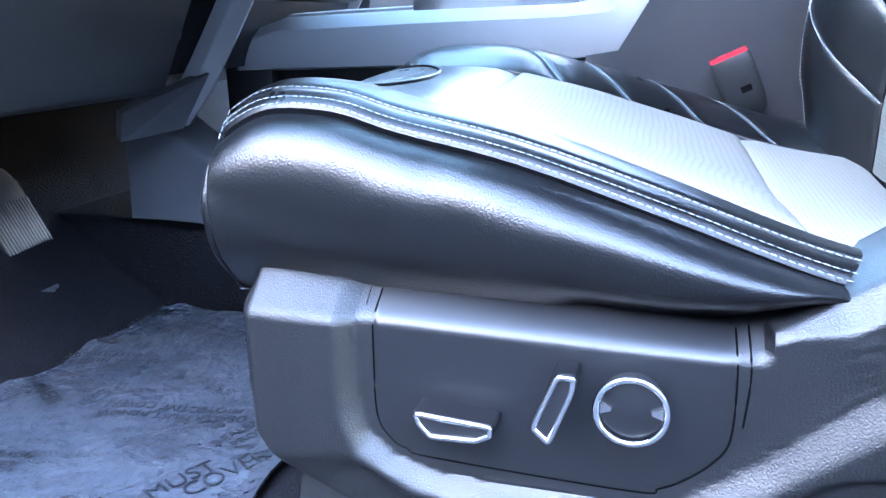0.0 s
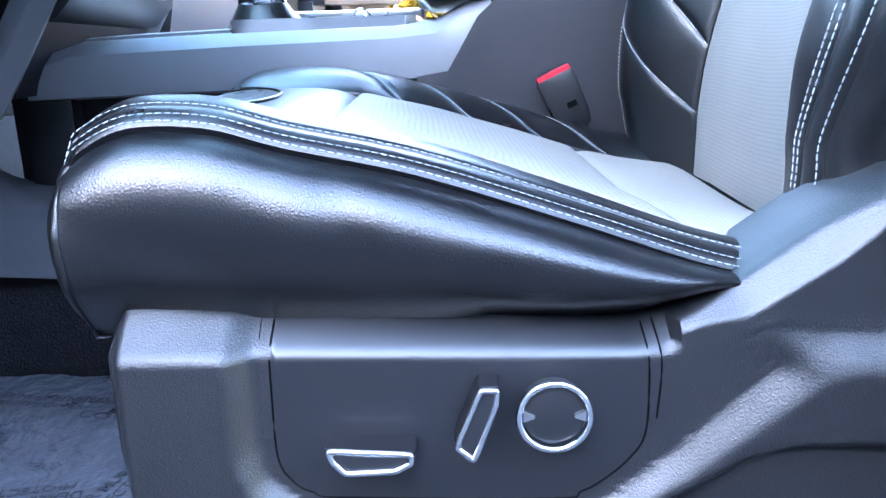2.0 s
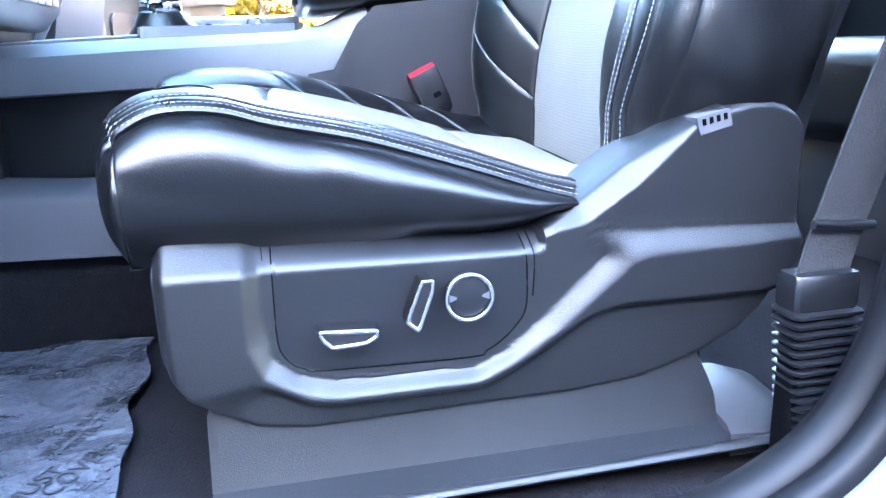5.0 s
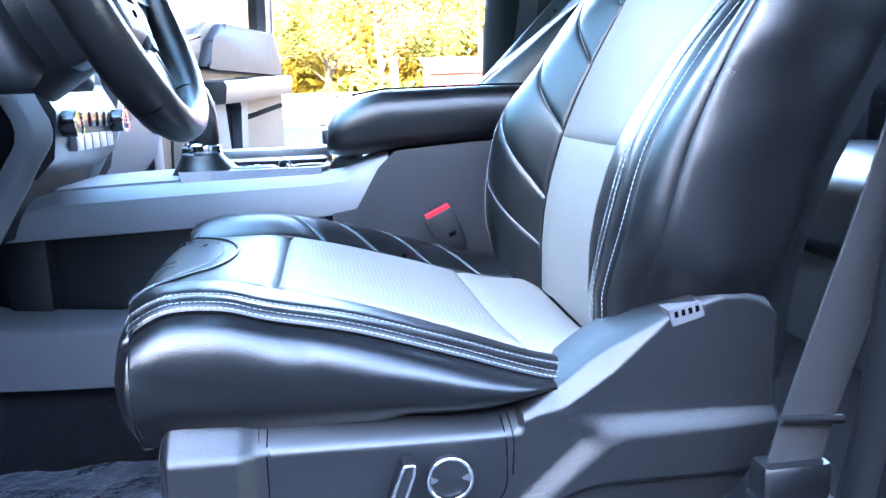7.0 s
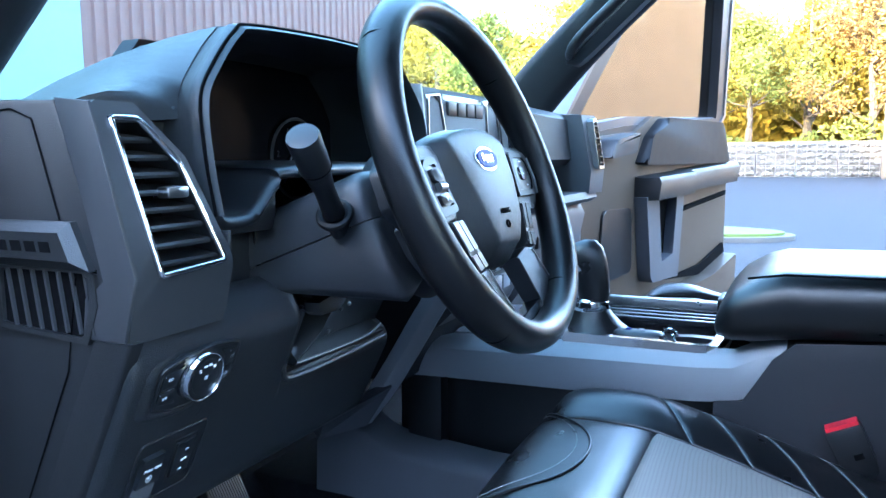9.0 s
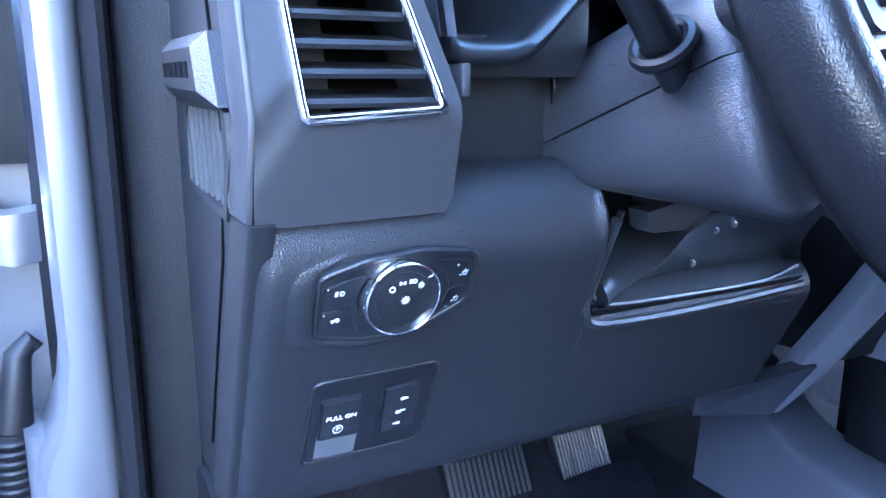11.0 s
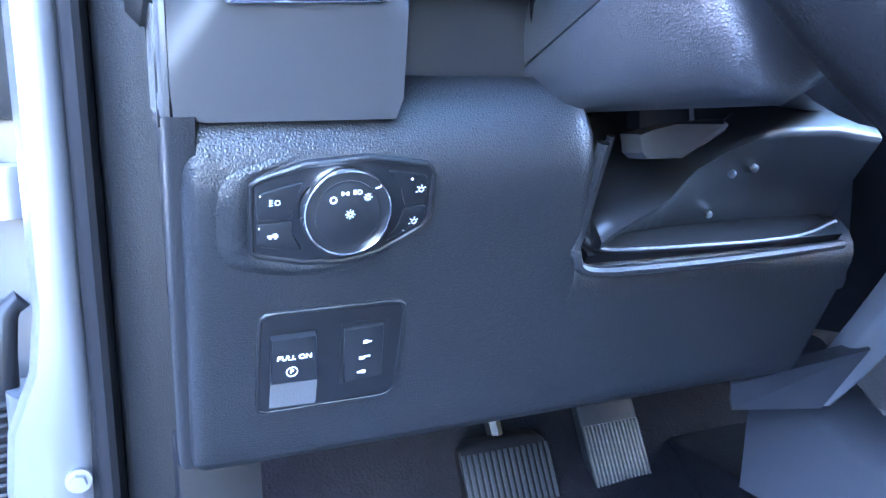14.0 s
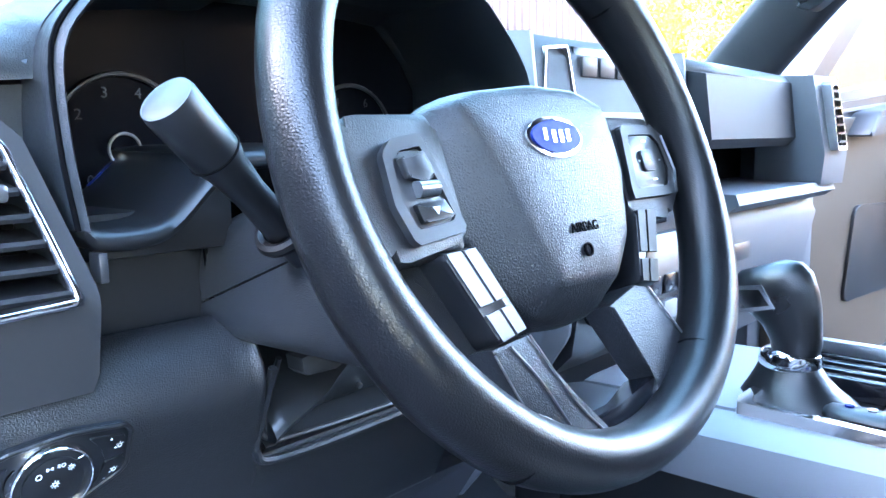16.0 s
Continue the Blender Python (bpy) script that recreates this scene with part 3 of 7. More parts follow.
def back_section(h):
    k = smooth01((h + 0.2) / 0.12)
    top = 1 - smooth01((h - 0.24) / 0.11)
    bo = lerp_table(h, [(-0.165, 0.016), (-0.08, 0.016), (-0.02, 0.014), (0.03, 0.012), (0.11, -0.005), (0.2, -0.025), (0.3, -0.035), (0.5, -0.045)])
    bi = lerp_table(h, [(-0.23, 0.035), (-0.14, 0.055), (-0.05, 0.062), (0.0, 0.060), (0.025, 0.056), (0.071, 0.040), (0.122, 0.030), (0.167, 0.023), (0.225, 0.009), (0.287, -0.004), (0.345, -0.016)])
    g = lerp_table(h, [(-0.2, 0.12), (-0.13, 0.138), (-0.05, 0.150), (0.0, 0.138), (0.09, 0.108), (0.17, 0.083), (0.3, 0.08), (0.5, 0.09)])
    o = 0.034 * (1 - smooth01((h + 0.150) / 0.065))
    w = 1.0 - 0.10 * (1 - top)
    pts = [(0.06 + o, -0.15), (0.005 + o, -0.12), (-0.014 + o, -0.06), (-0.004 + o, -0.004), (0.022 + o * 0.7, bo), (0.052 + o * 0.4, bo + 0.004), (g * 0.55 + 0.03, bo * 0.8 - 0.002), (g, min(-0.006, bo - 0.004)), (0.19, -0.012), (0.24, -0.010), (0.285, -0.006), (0.322, 0.0),
           (0.365, bi * 0.8), (0.405, bi), (0.44, bi * 0.45), (0.45, -0.06), (0.44, -0.12), (0.40, -0.15)]
    return [back_point(0.226 + (y - 0.226) * w, h, d) for y, d in pts]


BACK = Skin([back_section(h) for h in (-0.228, -0.168, -0.14, -0.08, 0.0, 0.08, 0.15, 0.21, 0.27, 0.315, 0.345)], 8, 6)
U = [i / 17 for i in range(18)]
BACK.sign = -1.0 if BACK.normal(0.5, 0.55).x > 0 else 1.0
# Same painted seam shade, under the backrest panels.
part("backrest_gap_shade", BACK.panel(((0, 0), (1, 0), (1, 1), (0, 1)), 60, 90, puff=-0.0075, edge=0.01, tuck=0.0), SEAM_SHADE, seat, "near-black sheet for the shade between backrest panels")
part("backrest_side", BACK.panel(((0.0, 0.0), (1.0, 0.0), (1.0, U[3]), (0.0, U[3])), 70, 30, 0.004, 0.012, 0.002, 0.005, 4.0), BLACK_LEATHER, seat, "soft black leather backrest bolster, slightly creased", 80)
part("backrest_edge", BACK.panel(((0.0, U[3]), (1.0, U[3]), (1.0, U[4]), (0.0, U[4])), 60, 10, 0.0015, 0.006, 0.0006, 0.0008), BLACK_LEATHER, seat, "plain leather strip beside the stitched band", 80)
part("backrest_band", BACK.panel(((0.0, U[4]), (1.0, U[4]), (1.0, U[5]), (0.0, U[5])), 60, 8, 0.0025, 0.005, 0.0008), BLACK_LEATHER, seat, "double-stitched seam band")
part("backrest_bolster", BACK.panel(((0.0, U[5]), (1.0, U[5]), (1.0, U[7]), (0.0, U[7])), 60, 14, 0.0025, 0.010, 0.0012), BLACK_LEATHER, seat)
SB = 4 / 10
part("backrest_insert", BACK.panel(((0.0, U[7]), (SB, U[7]), (SB, U[11]), (0.0, U[11])), 30, 30, 0.004, 0.015, 0.003), GREY_FABRIC, seat, "pale grey perforated backrest insert")
part("backrest_insert", BACK.panel(((SB, U[7]), (0.638, U[7]), (0.638, U[11]), (SB, U[11])), 30, 30, 0.004, 0.015, 0.003), GREY_FABRIC, seat, "pale grey perforated backrest insert")
part("backrest_top", BACK.panel(((0.638, U[7]), (1.0, U[7]), (1.0, U[11]), (0.638, U[11])), 24, 30, 0.004, 0.015, 0.003), BLACK_LEATHER, seat)
bq = [0.0, 0.19, 0.298, 0.406, 0.514, 0.622, 0.73, 0.838, 1.0]
for k in range(8):
    a0, a1 = bq[k], bq[k + 1]
    b0, b1 = (a0 + 0.117 if k else 0.0), (a1 + 0.117 if k < 7 else 1.0)
    part("quilted_panel", BACK.panel(((a0, U[11]), (a1, U[11]), (min(b1, 1), U[13]), (min(b0, 1), U[13])), 16, 14, 0.0012, 0.005, 0.0014), BLACK_LEATHER, seat)
    part("thread", stitches(BACK.line([(a1, U[11]), (min(b1, 1), U[13])], 16, 0.001), 0.004, 0.0036, 0.0005), THREAD, seat, "pale thread") if k < 7 else None
part("inner_side", BACK.panel(((0.0, U[13]), (1.0, U[13]), (1.0, 1.0), (0.0, 1.0)), 40, 14, 0.003, 0.012, 0.002), BLACK_LEATHER, seat)
for dt in (0.006, U[1] - 0.008, U[1] + 0.005):
    part("stitching", stitches(BACK.line([(0.01, U[4] + dt), (0.99, U[4] + dt)], 90, 0.0040), 0.0050, 0.0040, 0.0005), THREAD, seat, "pale contrast stitching")
part("stitching", stitches(BACK.line([(0.05, U[13]), (0.99, U[13])], 80, 0.001), 0.004, 0.003, 0.0006), THREAD, seat, "pale contrast stitching")
part("lower_flap", box(0.19, 0.26, 0.04, 0.43, 0.87, 0.94, 0.012), BLACK_LEATHER, seat, "black leather flap between cushion and back")
part("backrest_rear", loft([[back_point(0.03, h, -0.13), back_point(0.42, h, -0.13), back_point(0.40, h, -0.17), back_point(0.05, h, -0.17)] for h in np.linspace(-0.17, 0.33, 8)]), BLACK_PLASTIC, seat, "black plastic backrest shell")
part("headrest", loft([[back_point(0.226 + 0.12 * w * math.cos(a), h, 0.045 + 0.05 * w * math.sin(a)) for a in np.linspace(0, 2 * math.pi, 25)[:-1]] for h, w in ((0.385, 0.7), (0.395, 0.92), (0.43, 1.0), (0.52, 1.0), (0.565, 0.9), (0.58, 0.65))]), BLACK_LEATHER, seat, "black leather headrest")
for y in (0.17, 0.28):
    part("headrest_post", tube([back_point(y, 0.31, -0.03), back_point(y, 0.41, 0.04)], 0.006, 10), CHROME, seat, "chrome post")

# side shield with its moulded ridge
TOPZ = [(-0.238, 0.899), (-0.233, 0.907), (-0.22, 0.9065), (-0.161, 0.901), (0.03, 0.893), (0.055, 0.897), (0.082, 0.912), (0.124, 0.941), (0.175, 0.970), (0.20, 0.981), (0.222, 0.9865), (0.243, 0.986), (0.256, 0.981), (0.265, 0.975), (0.272, 0.966), (0.277, 0.952), (0.279, 0.935)]
BOTZ = [(-0.238, 0.83), (-0.237, 0.818), (-0.231, 0.80), (-0.222, 0.785), (-0.20, 0.766), (-0.175, 0.753), (-0.135, 0.747), (0.0, 0.749), (0.074, 0.749), (0.134, 0.754), (0.192, 0.771), (0.222, 0.785), (0.241, 0.800), (0.258, 0.826), (0.272, 0.858), (0.2735, 0.872), (0.2745, 0.89), (0.279, 0.915)]
# the recess line round the switch panel, the crest of the shelf below it, and the step under the crest
INNER = [(-0.163, 0.93), (-0.163, 0.837), (-0.159, 0.812), (-0.143, 0.798), (-0.112, 0.789), (-0.007, 0.787), (0.018, 0.798), (0.050, 0.825), (0.098, 0.868), (0.087, 0.8885), (0.104, 0.8895), (0.30, 0.880)]
CREST = [(-0.177, 0.93), (-0.178, 0.824), (-0.168, 0.799), (-0.134, 0.780), (-0.113, 0.777), (-0.005, 0.777), (0.023, 0.789), (0.062, 0.812), (0.122, 0.861), (0.134, 0.8650), (0.30, 0.870)]
STEP = [(-0.30, 0.782), (-0.20, 0.795), (-0.178, 0.800), (-0.167, 0.795), (-0.134, 0.777), (-0.113, 0.774), (-0.004, 0.774), (0.024, 0.786), (0.062, 0.808), (0.085, 0.823), (0.111, 0.829), (0.229, 0.8285), (0.30, 0.832)]
SLANT = [(0.045, 0.8805), (0.061, 0.888), (0.087, 0.893), (0.129, 0.920), (0.169, 0.955), (0.20, 0.985)]


def above(x, z, line):
    """Whether a point lies on the panel's side of one of the shield's lines."""
    odd = False
    ring_ = line + [(0.40, 1.2), (line[0][0], 1.2)]
    for (ax, az), (bx, bz) in zip(ring_, ring_[1:] + ring_[:1]):
        if (az > z) != (bz > z) and x < ax + (bx - ax) * (z - az) / (bz - az):
            odd = not odd
    return odd


def shield_depth(x, z, flat=False):
    zt, zb = lerp_table(x, TOPZ), lerp_table(x, BOTZ)
    out = 0.0
    if not flat:
        di, dc = dist_line(x, z, INNER), dist_line(x, z, CREST)
        if above(x, z, INNER):
            out = 0.0012 * math.exp(-di / 0.003)
        elif above(x, z, CREST):
            k = di / (di + dc + 1e-9)
            out = 0.0105 * (0.4 * smooth01(k) + 0.6 * k)
        else:
            out = 0.0105
        ds = dist_line(x, z, STEP)
        soft = 0.030 if x < -0.19 else 0.030 + (0.007 - 0.030) * smooth01((x + 0.19) / 0.03)
        if not above(x, z, STEP):
            out -= 0.0090 * smooth01(ds / soft)
    y = -0.012 - out
    if x < 0.05:
        crease = 0.880 - 0.004 * smooth01((x + 0.22) / 0.25)
        over = max(0.0, z - crease + 0.004) ** 2 / 0.016 if z < crease + 0.004 else z - crease
        y += 0.029 * max(0.0, over) / (zt - crease)
    elif above(x, z, [(0.03, 0.876)] + SLANT) and x < 0.21:
        y += 0.95 * max(0.0, dist_line(x, z, SLANT) - 0.0015) * (1 - smooth01((x - 0.175) / 0.03))
    edge = min(z - zb, (zt - z) * 1.6, (x + 0.238) * 0.8)
    rear = min(z - zb, zt - z, 0.279 - x)
    y += 0.012 * (1 - smooth01(edge / 0.010)) ** 2 if x < 0.2 else 0.014 * (1 - smooth01(rear / 0.012)) ** 2
    return y


def height_patch(x0, x1, low, high, depth, nx, nz, back, ends=0.0):
    """A moulded sheet over x and z whose depth is given by a function, with a turned-in rim."""
    bm = bmesh.new()
    rows = []
    for i in range(nx + 1):
        u = i / nx
        x = x0 + (x1 - x0) * (u + ends * math.sin(2 * math.pi * u) / (-2 * math.pi))
        zb, zt = low(x), high(x)
        rows.append([bm.verts.new((x, depth(x, zb + (zt - zb) * j / nz), zb + (zt - zb) * j / nz)) for j in range(nz + 1)])
    for a, b in zip(rows, rows[1:]):
        for j in range(nz):
            bm.faces.new((a[j], b[j], b[j + 1], a[j + 1]))
    made = bmesh.ops.extrude_edge_only(bm, edges=[e for e in bm.edges if e.is_boundary])["geom"]
    for v in made:
        if isinstance(v, bmesh.types.BMVert):
            v.co.y += back
    return bm


part("side_shield", height_patch(-0.238, 0.279, lambda x: lerp_table(x, BOTZ), lambda x: lerp_table(x, TOPZ), shield_depth, 230, 110, 0.04, 0.75), BLACK_PLASTIC, seat, "grained black plastic side shield with a moulded shelf", 50)
PLOW = [(-0.1545, 0.835), (-0.1535, 0.820), (-0.147, 0.808), (-0.138, 0.803), (-0.122, 0.799), (-0.012, 0.796), (0.002, 0.800), (0.014, 0.807), (0.026, 0.818), (0.034, 0.831)]
flat_depth = lambda x, z: shield_depth(x, z, True)
part("switch_panel", height_patch(-0.1545, 0.034, lambda x: lerp_table(x, PLOW), lambda x: lerp_table(x, TOPZ) - 0.002, lambda x, z: flat_depth(x, z) - 0.0012, 80, 60, 0.006), PANEL_PLASTIC, seat, "smooth black switch panel", 50)
front_xz = lambda a, b, d: Vector((a, d, b))
for line in ([(-0.1555, 0.899), (-0.1560, 0.86), (-0.1555, 0.822), (-0.148, 0.807), (-0.138, 0.801), (-0.122, 0.7975), (-0.012, 0.7945), (0.003, 0.7985), (0.015, 0.8055), (0.0275, 0.817), (0.0355, 0.831), (0.0365, 0.86), (0.0345, 0.891)], [(-0.1625, 0.900), (-0.1615, 0.876)], [(0.0405, 0.892), (0.0425, 0.866), (0.041, 0.840)]):
    part("panel_groove", tube([(x, flat_depth(x, z) - 0.0001, z) for x, z in [tuple(p) for p in curve(line, 5)]], 0.0006, 6), SEAM_SHADE, seat)


def chrome_switch(outline, inner, y):
    body = rounded(outline, 0.16)
    sw = part("seat_switch", prism(body, front_xz, -0.012, y + 0.002, 0.002), RUBBER, seat, "black power seat switch with a chrome rim")
    mid = [((a[0] + b[0]) / 2, (a[1] + b[1]) / 2) for a, b in zip(rounded(outline, 0.14), rounded(inner, 0.14))]
    part("chrome_rim", tube([front_xz(a, b, y + 0.001) for a, b in mid], 0.0017, 10, closed=True, up=(0, 1, 0)), CHROME, sw, "rounded chrome rim", 80)
    part("switch_face", prism(rounded(inner, 0.14), front_xz, y + 0.004, y + 0.0012, 0.0003), PANEL_PLASTIC, sw)


SW1 = [(-0.128, 0.836), (-0.082, 0.833), (-0.083, 0.826), (-0.092, 0.821), (-0.119, 0.820), (-0.126, 0.828)]
SW1I = [(-0.124, 0.833), (-0.087, 0.8305), (-0.0865, 0.828), (-0.0935, 0.8245), (-0.1165, 0.8235), (-0.122, 0.829)]
SW2 = [(-0.051, 0.867), (-0.040, 0.867), (-0.041, 0.857), (-0.053, 0.825), (-0.063, 0.834), (-0.062, 0.839)]
SW2I = [(-0.0485, 0.8635), (-0.0435, 0.8635), (-0.0442, 0.857), (-0.0540, 0.830), (-0.0600, 0.8355), (-0.0592, 0.839)]
chrome_switch(SW1, SW1I, -0.031)
chrome_switch(SW2, SW2I, -0.031)
knob = part("lumbar_switch", disc((-0.013, -0.012, 0.848), (0, -1, 0), 0.0165, 0.012, 36, 0.003), PANEL_PLASTIC, seat, "round black lumbar switch")
part("chrome_rim", torus((-0.013, -0.025, 0.848), (0, 1, 0), 0.0178, 0.0018, 48, 10), CHROME, knob, "chrome ring")
for sx in (-1, 1):
    part("tick", prism([(-0.013 + sx * 0.0155, 0.851), (-0.013 + sx * 0.010, 0.849), (-0.013 + sx * 0.010, 0.8475), (-0.013 + sx * 0.0155, 0.8455)], front_xz, -0.0235, -0.0252), BRUSHED, knob)

# rail cover under the shield
part("rail_cover", loft([[(x, 0.03, zt), (x, -0.002, zt), (x, -0.012, 0.735), (x, -0.02, 0.712), (x, -0.045, 0.705), (x, -0.047, 0.698), (x, -0.03, 0.692), (x, 0.03, 0.69)] for x, zt in ((-0.213, 0.765), (-0.205, 0.785), (0.10, 0.785), (0.185, 0.785), (0.205, 0.745))]),
     BLACK_PLASTIC, seat, "grained black seat rail cover")
part("rail_flange", tube([(-0.185, -0.045, 0.698), (0.28, -0.045, 0.703)], 0.006, 10, 0.7), BLACK_PLASTIC, seat)
part("rail_end_cap", loft([[(x, 0.06, z0), (x, 0.045, z0 + 0.002), (x, -0.034, z1), (x, -0.041, z1 - 0.006), (x, -0.041, 0.69), (x, 0.06, 0.69)] for x, z0, z1 in ((0.205, 0.728, 0.716), (0.212, 0.730, 0.716), (0.245, 0.728, 0.713), (0.280, 0.716, 0.706), (0.290, 0.706, 0.701))]), GREY_TRIM, seat, "grey plastic rail end cap")
# Near-black block: shade under the seat put into its colour.
part("seat_base", box(-0.19, 0.22, 0.03, 0.42, 0.68, 0.88, 0.01), SEAM_SHADE, seat, "seat frame and underside, near-black for the shade there")
tagp = part("side_label", prism([(0.173, 0.971), (0.201, 0.977), (0.205, 0.964), (0.178, 0.957)], front_xz, 0.004, -0.0142), LABEL_WHITE, seat, "small white woven side label")
for k in range(4):
    part("label_bar", prism([(0.178 + 0.006 * k, 0.9695 + 0.0013 * k), (0.181 + 0.006 * k, 0.9702 + 0.0013 * k), (0.182 + 0.006 * k, 0.9652 + 0.0013 * k), (0.179 + 0.006 * k, 0.9645 + 0.0013 * k)], front_xz, -0.0138, -0.0148), SEAM_SHADE, tagp)


# ---- steering wheel ----
WC = Vector((-0.2925, 0.197, 1.2897))
WT = radians(21.3)
WN = Vector((math.cos(WT), 0, math.sin(WT)))
WA = Vector((0, 1, 0))
WB = Vector((-math.sin(WT), 0, math.cos(WT)))


def wp(a, b, d=0.0):
    """A point of the wheel: a towards the passenger, b up its face, d towards the driver."""
    return WC + WA * a + WB * b + WN * d


wheel = thing("steering_wheel", "black leather-wrapped four-spoke steering wheel", "steering wheel", at=tuple(WC))
rim = bmesh.new()
rr = []
NR, MR = 96, 16
for i in range(NR):
    th = 2 * math.pi * i / NR
    grip = 1.0 + 0.06 * math.cos(4 * (th - math.pi / 4)) - 0.03
    rr.append([rim.verts.new(wp(math.cos(th) * (0.170 + 0.0168 * grip * math.cos(f)), math.sin(th) * (0.170 + 0.0168 * grip * math.cos(f)), 0.0200 * grip * math.sin(f))) for f in np.linspace(0, 2 * math.pi, MR + 1)[:-1]])
for i in range(NR):
    u, v = rr[i], rr[(i + 1) % NR]
    for j in range(MR):
        rim.faces.new((u[j], v[j], v[(j + 1) % MR], u[(j + 1) % MR]))
part("rim", rim, RIM_LEATHER, wheel, "worn black leather rim", 0 or 80)
PAD = [(-0.088, 0.028), (-0.06, 0.042), (0.0, 0.050), (0.06, 0.042), (0.084, 0.028), (0.083, 0.0), (0.073, -0.035), (0.052, -0.070), (0.026, -0.091), (-0.002, -0.096), (-0.03, -0.092), (-0.056, -0.072), (-0.076, -0.035), (-0.086, 0.0)]
padc = [tuple(p) for p in curve(PAD + PAD[:1], 4)[:-1]]
FACE = [(-0.070, 0.030), (-0.051, -0.007), (-0.034, -0.060), (-0.029, -0.0745), (0.030, -0.0765), (0.056, -0.052), (0.073, -0.010), (0.074, 0.030), (0.045, 0.041), (0.0, 0.043), (-0.045, 0.038)]
PC = (0.003, -0.02)
pad_out, pad_in = polar(padc, PC, 96), polar(rounded(FACE, 0.12, 3), PC, 96)
part("airbag_pad", loft([[wp(a, b, d) for a, b in shrink(line, PC, k)] for line, k, d in ((pad_out, 0.97, -0.045), (pad_out, 1.0, -0.024), (pad_out, 0.99, -0.017), (pad_out, 0.965, -0.0125), (pad_in, 1.015, 0.0005), (pad_in, 0.985, 0.0018), (pad_in, 0.90, 0.0034), (pad_in, 0.5, 0.0052), (pad_in, 0.1, 0.006))]), DASH_SKIN, wheel, "grained black airbag cover with a raised centre", 60)
ell = [(0.004 + 0.027 * math.cos(a), 0.0095 + 0.0125 * math.sin(a)) for a in np.linspace(0, 2 * math.pi, 33)[:-1]]
badge = part("badge", prism(ell, wp, -0.004, 0.0065, 0.001), CHROME, wheel, "chrome-edged oval badge")
part("badge_face", prism([(0.004 + (a - 0.004) * 0.88, 0.0095 + (b - 0.0095) * 0.80) for a, b in ell], wp, 0.005, 0.0076), BLUE_BADGE, badge, "blue oval face")


# ---- dashboard, first forms ----
dash = thing("dashboard", "black soft-touch dashboard with grey vent surrounds", "dashboard", at=(-0.6, 0.5, 1.2))
DN, DU = Vector((0.894, 0, -0.447)), Vector((0.447, 0, 0.894))
DO = Vector((-0.456, 0, 1.13))


def dp(y, z, d=0.0):
    """A point of the sloping knee panel at the height z, d proud of it."""
    return DO + DU * ((z - 1.13) / 0.894) + Vector((0, y, 0)) + DN * d


def lettering(text, size, put, parent, mat, depth=0.0004, name="lettering"):
    """Words as thin solid letters; put(a, b, d) lays them on a face, centred."""
    cu = bpy.data.curves.new(name, "FONT")
    cu.body, cu.size, cu.align_x, cu.align_y, cu.extrude, cu.resolution_u = text, size, "CENTER", "CENTER", depth, 3
    tmp = bpy.data.objects.new(name, cu)
    scene.collection.objects.link(tmp)
    me = bpy.data.meshes.new_from_object(tmp.evaluated_get(bpy.context.evaluated_depsgraph_get()))
    bpy.data.objects.remove(tmp)
    bpy.data.curves.remove(cu)
    bm = bmesh.new()
    bm.from_mesh(me)
    bpy.data.meshes.remove(me)
    for v in bm.verts:
        v.co = put(v.co.x, v.co.y, v.co.z)
    return part(name, bm, mat, parent, "", 0)


# ---- dashboard: outer end, vent, knee panel ----
def knee_section(y):
    zt = 1.166 - 0.084 * smooth01((y - 0.101) / 0.016)
    r = 1.0 + 0.7 * smooth01((0.107 - y) / 0.012)
    head = [dp(y, zt - 0.016, -0.07), dp(y, zt, -0.030 * r), dp(y, zt - 0.0006, -0.022 * r), dp(y, zt - 0.003 * r, -0.013 * r), dp(y, zt - 0.0075 * r, -0.006 * r), dp(y, zt - 0.013 * r, -0.002 * r), dp(y, zt - 0.020 * r, 0.0)]
    z1 = zt - 0.020 * r
    return head + [dp(y, z1 + (0.974 - z1) * k / 6, 0.0) for k in range(1, 7)] + [dp(y, 0.966, -0.003), dp(y, 0.962, -0.012), dp(y, 0.966, -0.05)]


EDGE_ROUND = [(-0.1062, 0.0125), (-0.1055, 0.0085), (-0.1035, 0.0045), (-0.1005, 0.0015), (-0.097, 0.0)]
ys = [y for y, _ in EDGE_ROUND] + list(np.linspace(-0.092, 0.095, 12)) + list(np.linspace(0.099, 0.121, 13)) + list(np.linspace(0.135, 0.345, 10))
secs = [knee_section(y) for y in ys]
for i, (_, d) in enumerate(EDGE_ROUND):
    secs[i] = [p - DN * d for p in secs[i]]
part("knee_panel", loft(secs), DASH_SKIN, dash, "grained black knee panel", 60)
cheek = []
for z in (1.168, 1.15, 1.10, 1.05, 1.0, 0.968):
    p = dp(-0.1065, z, 0.0)
    cheek.append([Vector((p.x - d, y, z)) for d, y in ((0.008, -0.098), (0.008, -0.1075), (0.0095, -0.1095), (0.012, -0.1105), (0.045, -0.1105), (0.045, -0.09))])
part("knee_cheek", loft(cheek), BLACK_PLASTIC, dash, "flat outer cheek of the knee panel", 35)
lip = [dp(0.1105, 1.15, -0.006), dp(0.1095, 1.10, -0.003), dp(0.110, 1.088, 0.000), dp(0.120, 1.0785, 0.002), dp(0.16, 1.0775, 0.004), dp(0.24, 1.0775, 0.003), dp(0.325, 1.0785, 0.0)]
part("opening_lip", tube(curve(lip, 5), 0.0035, 8), DASH_SKIN, dash)
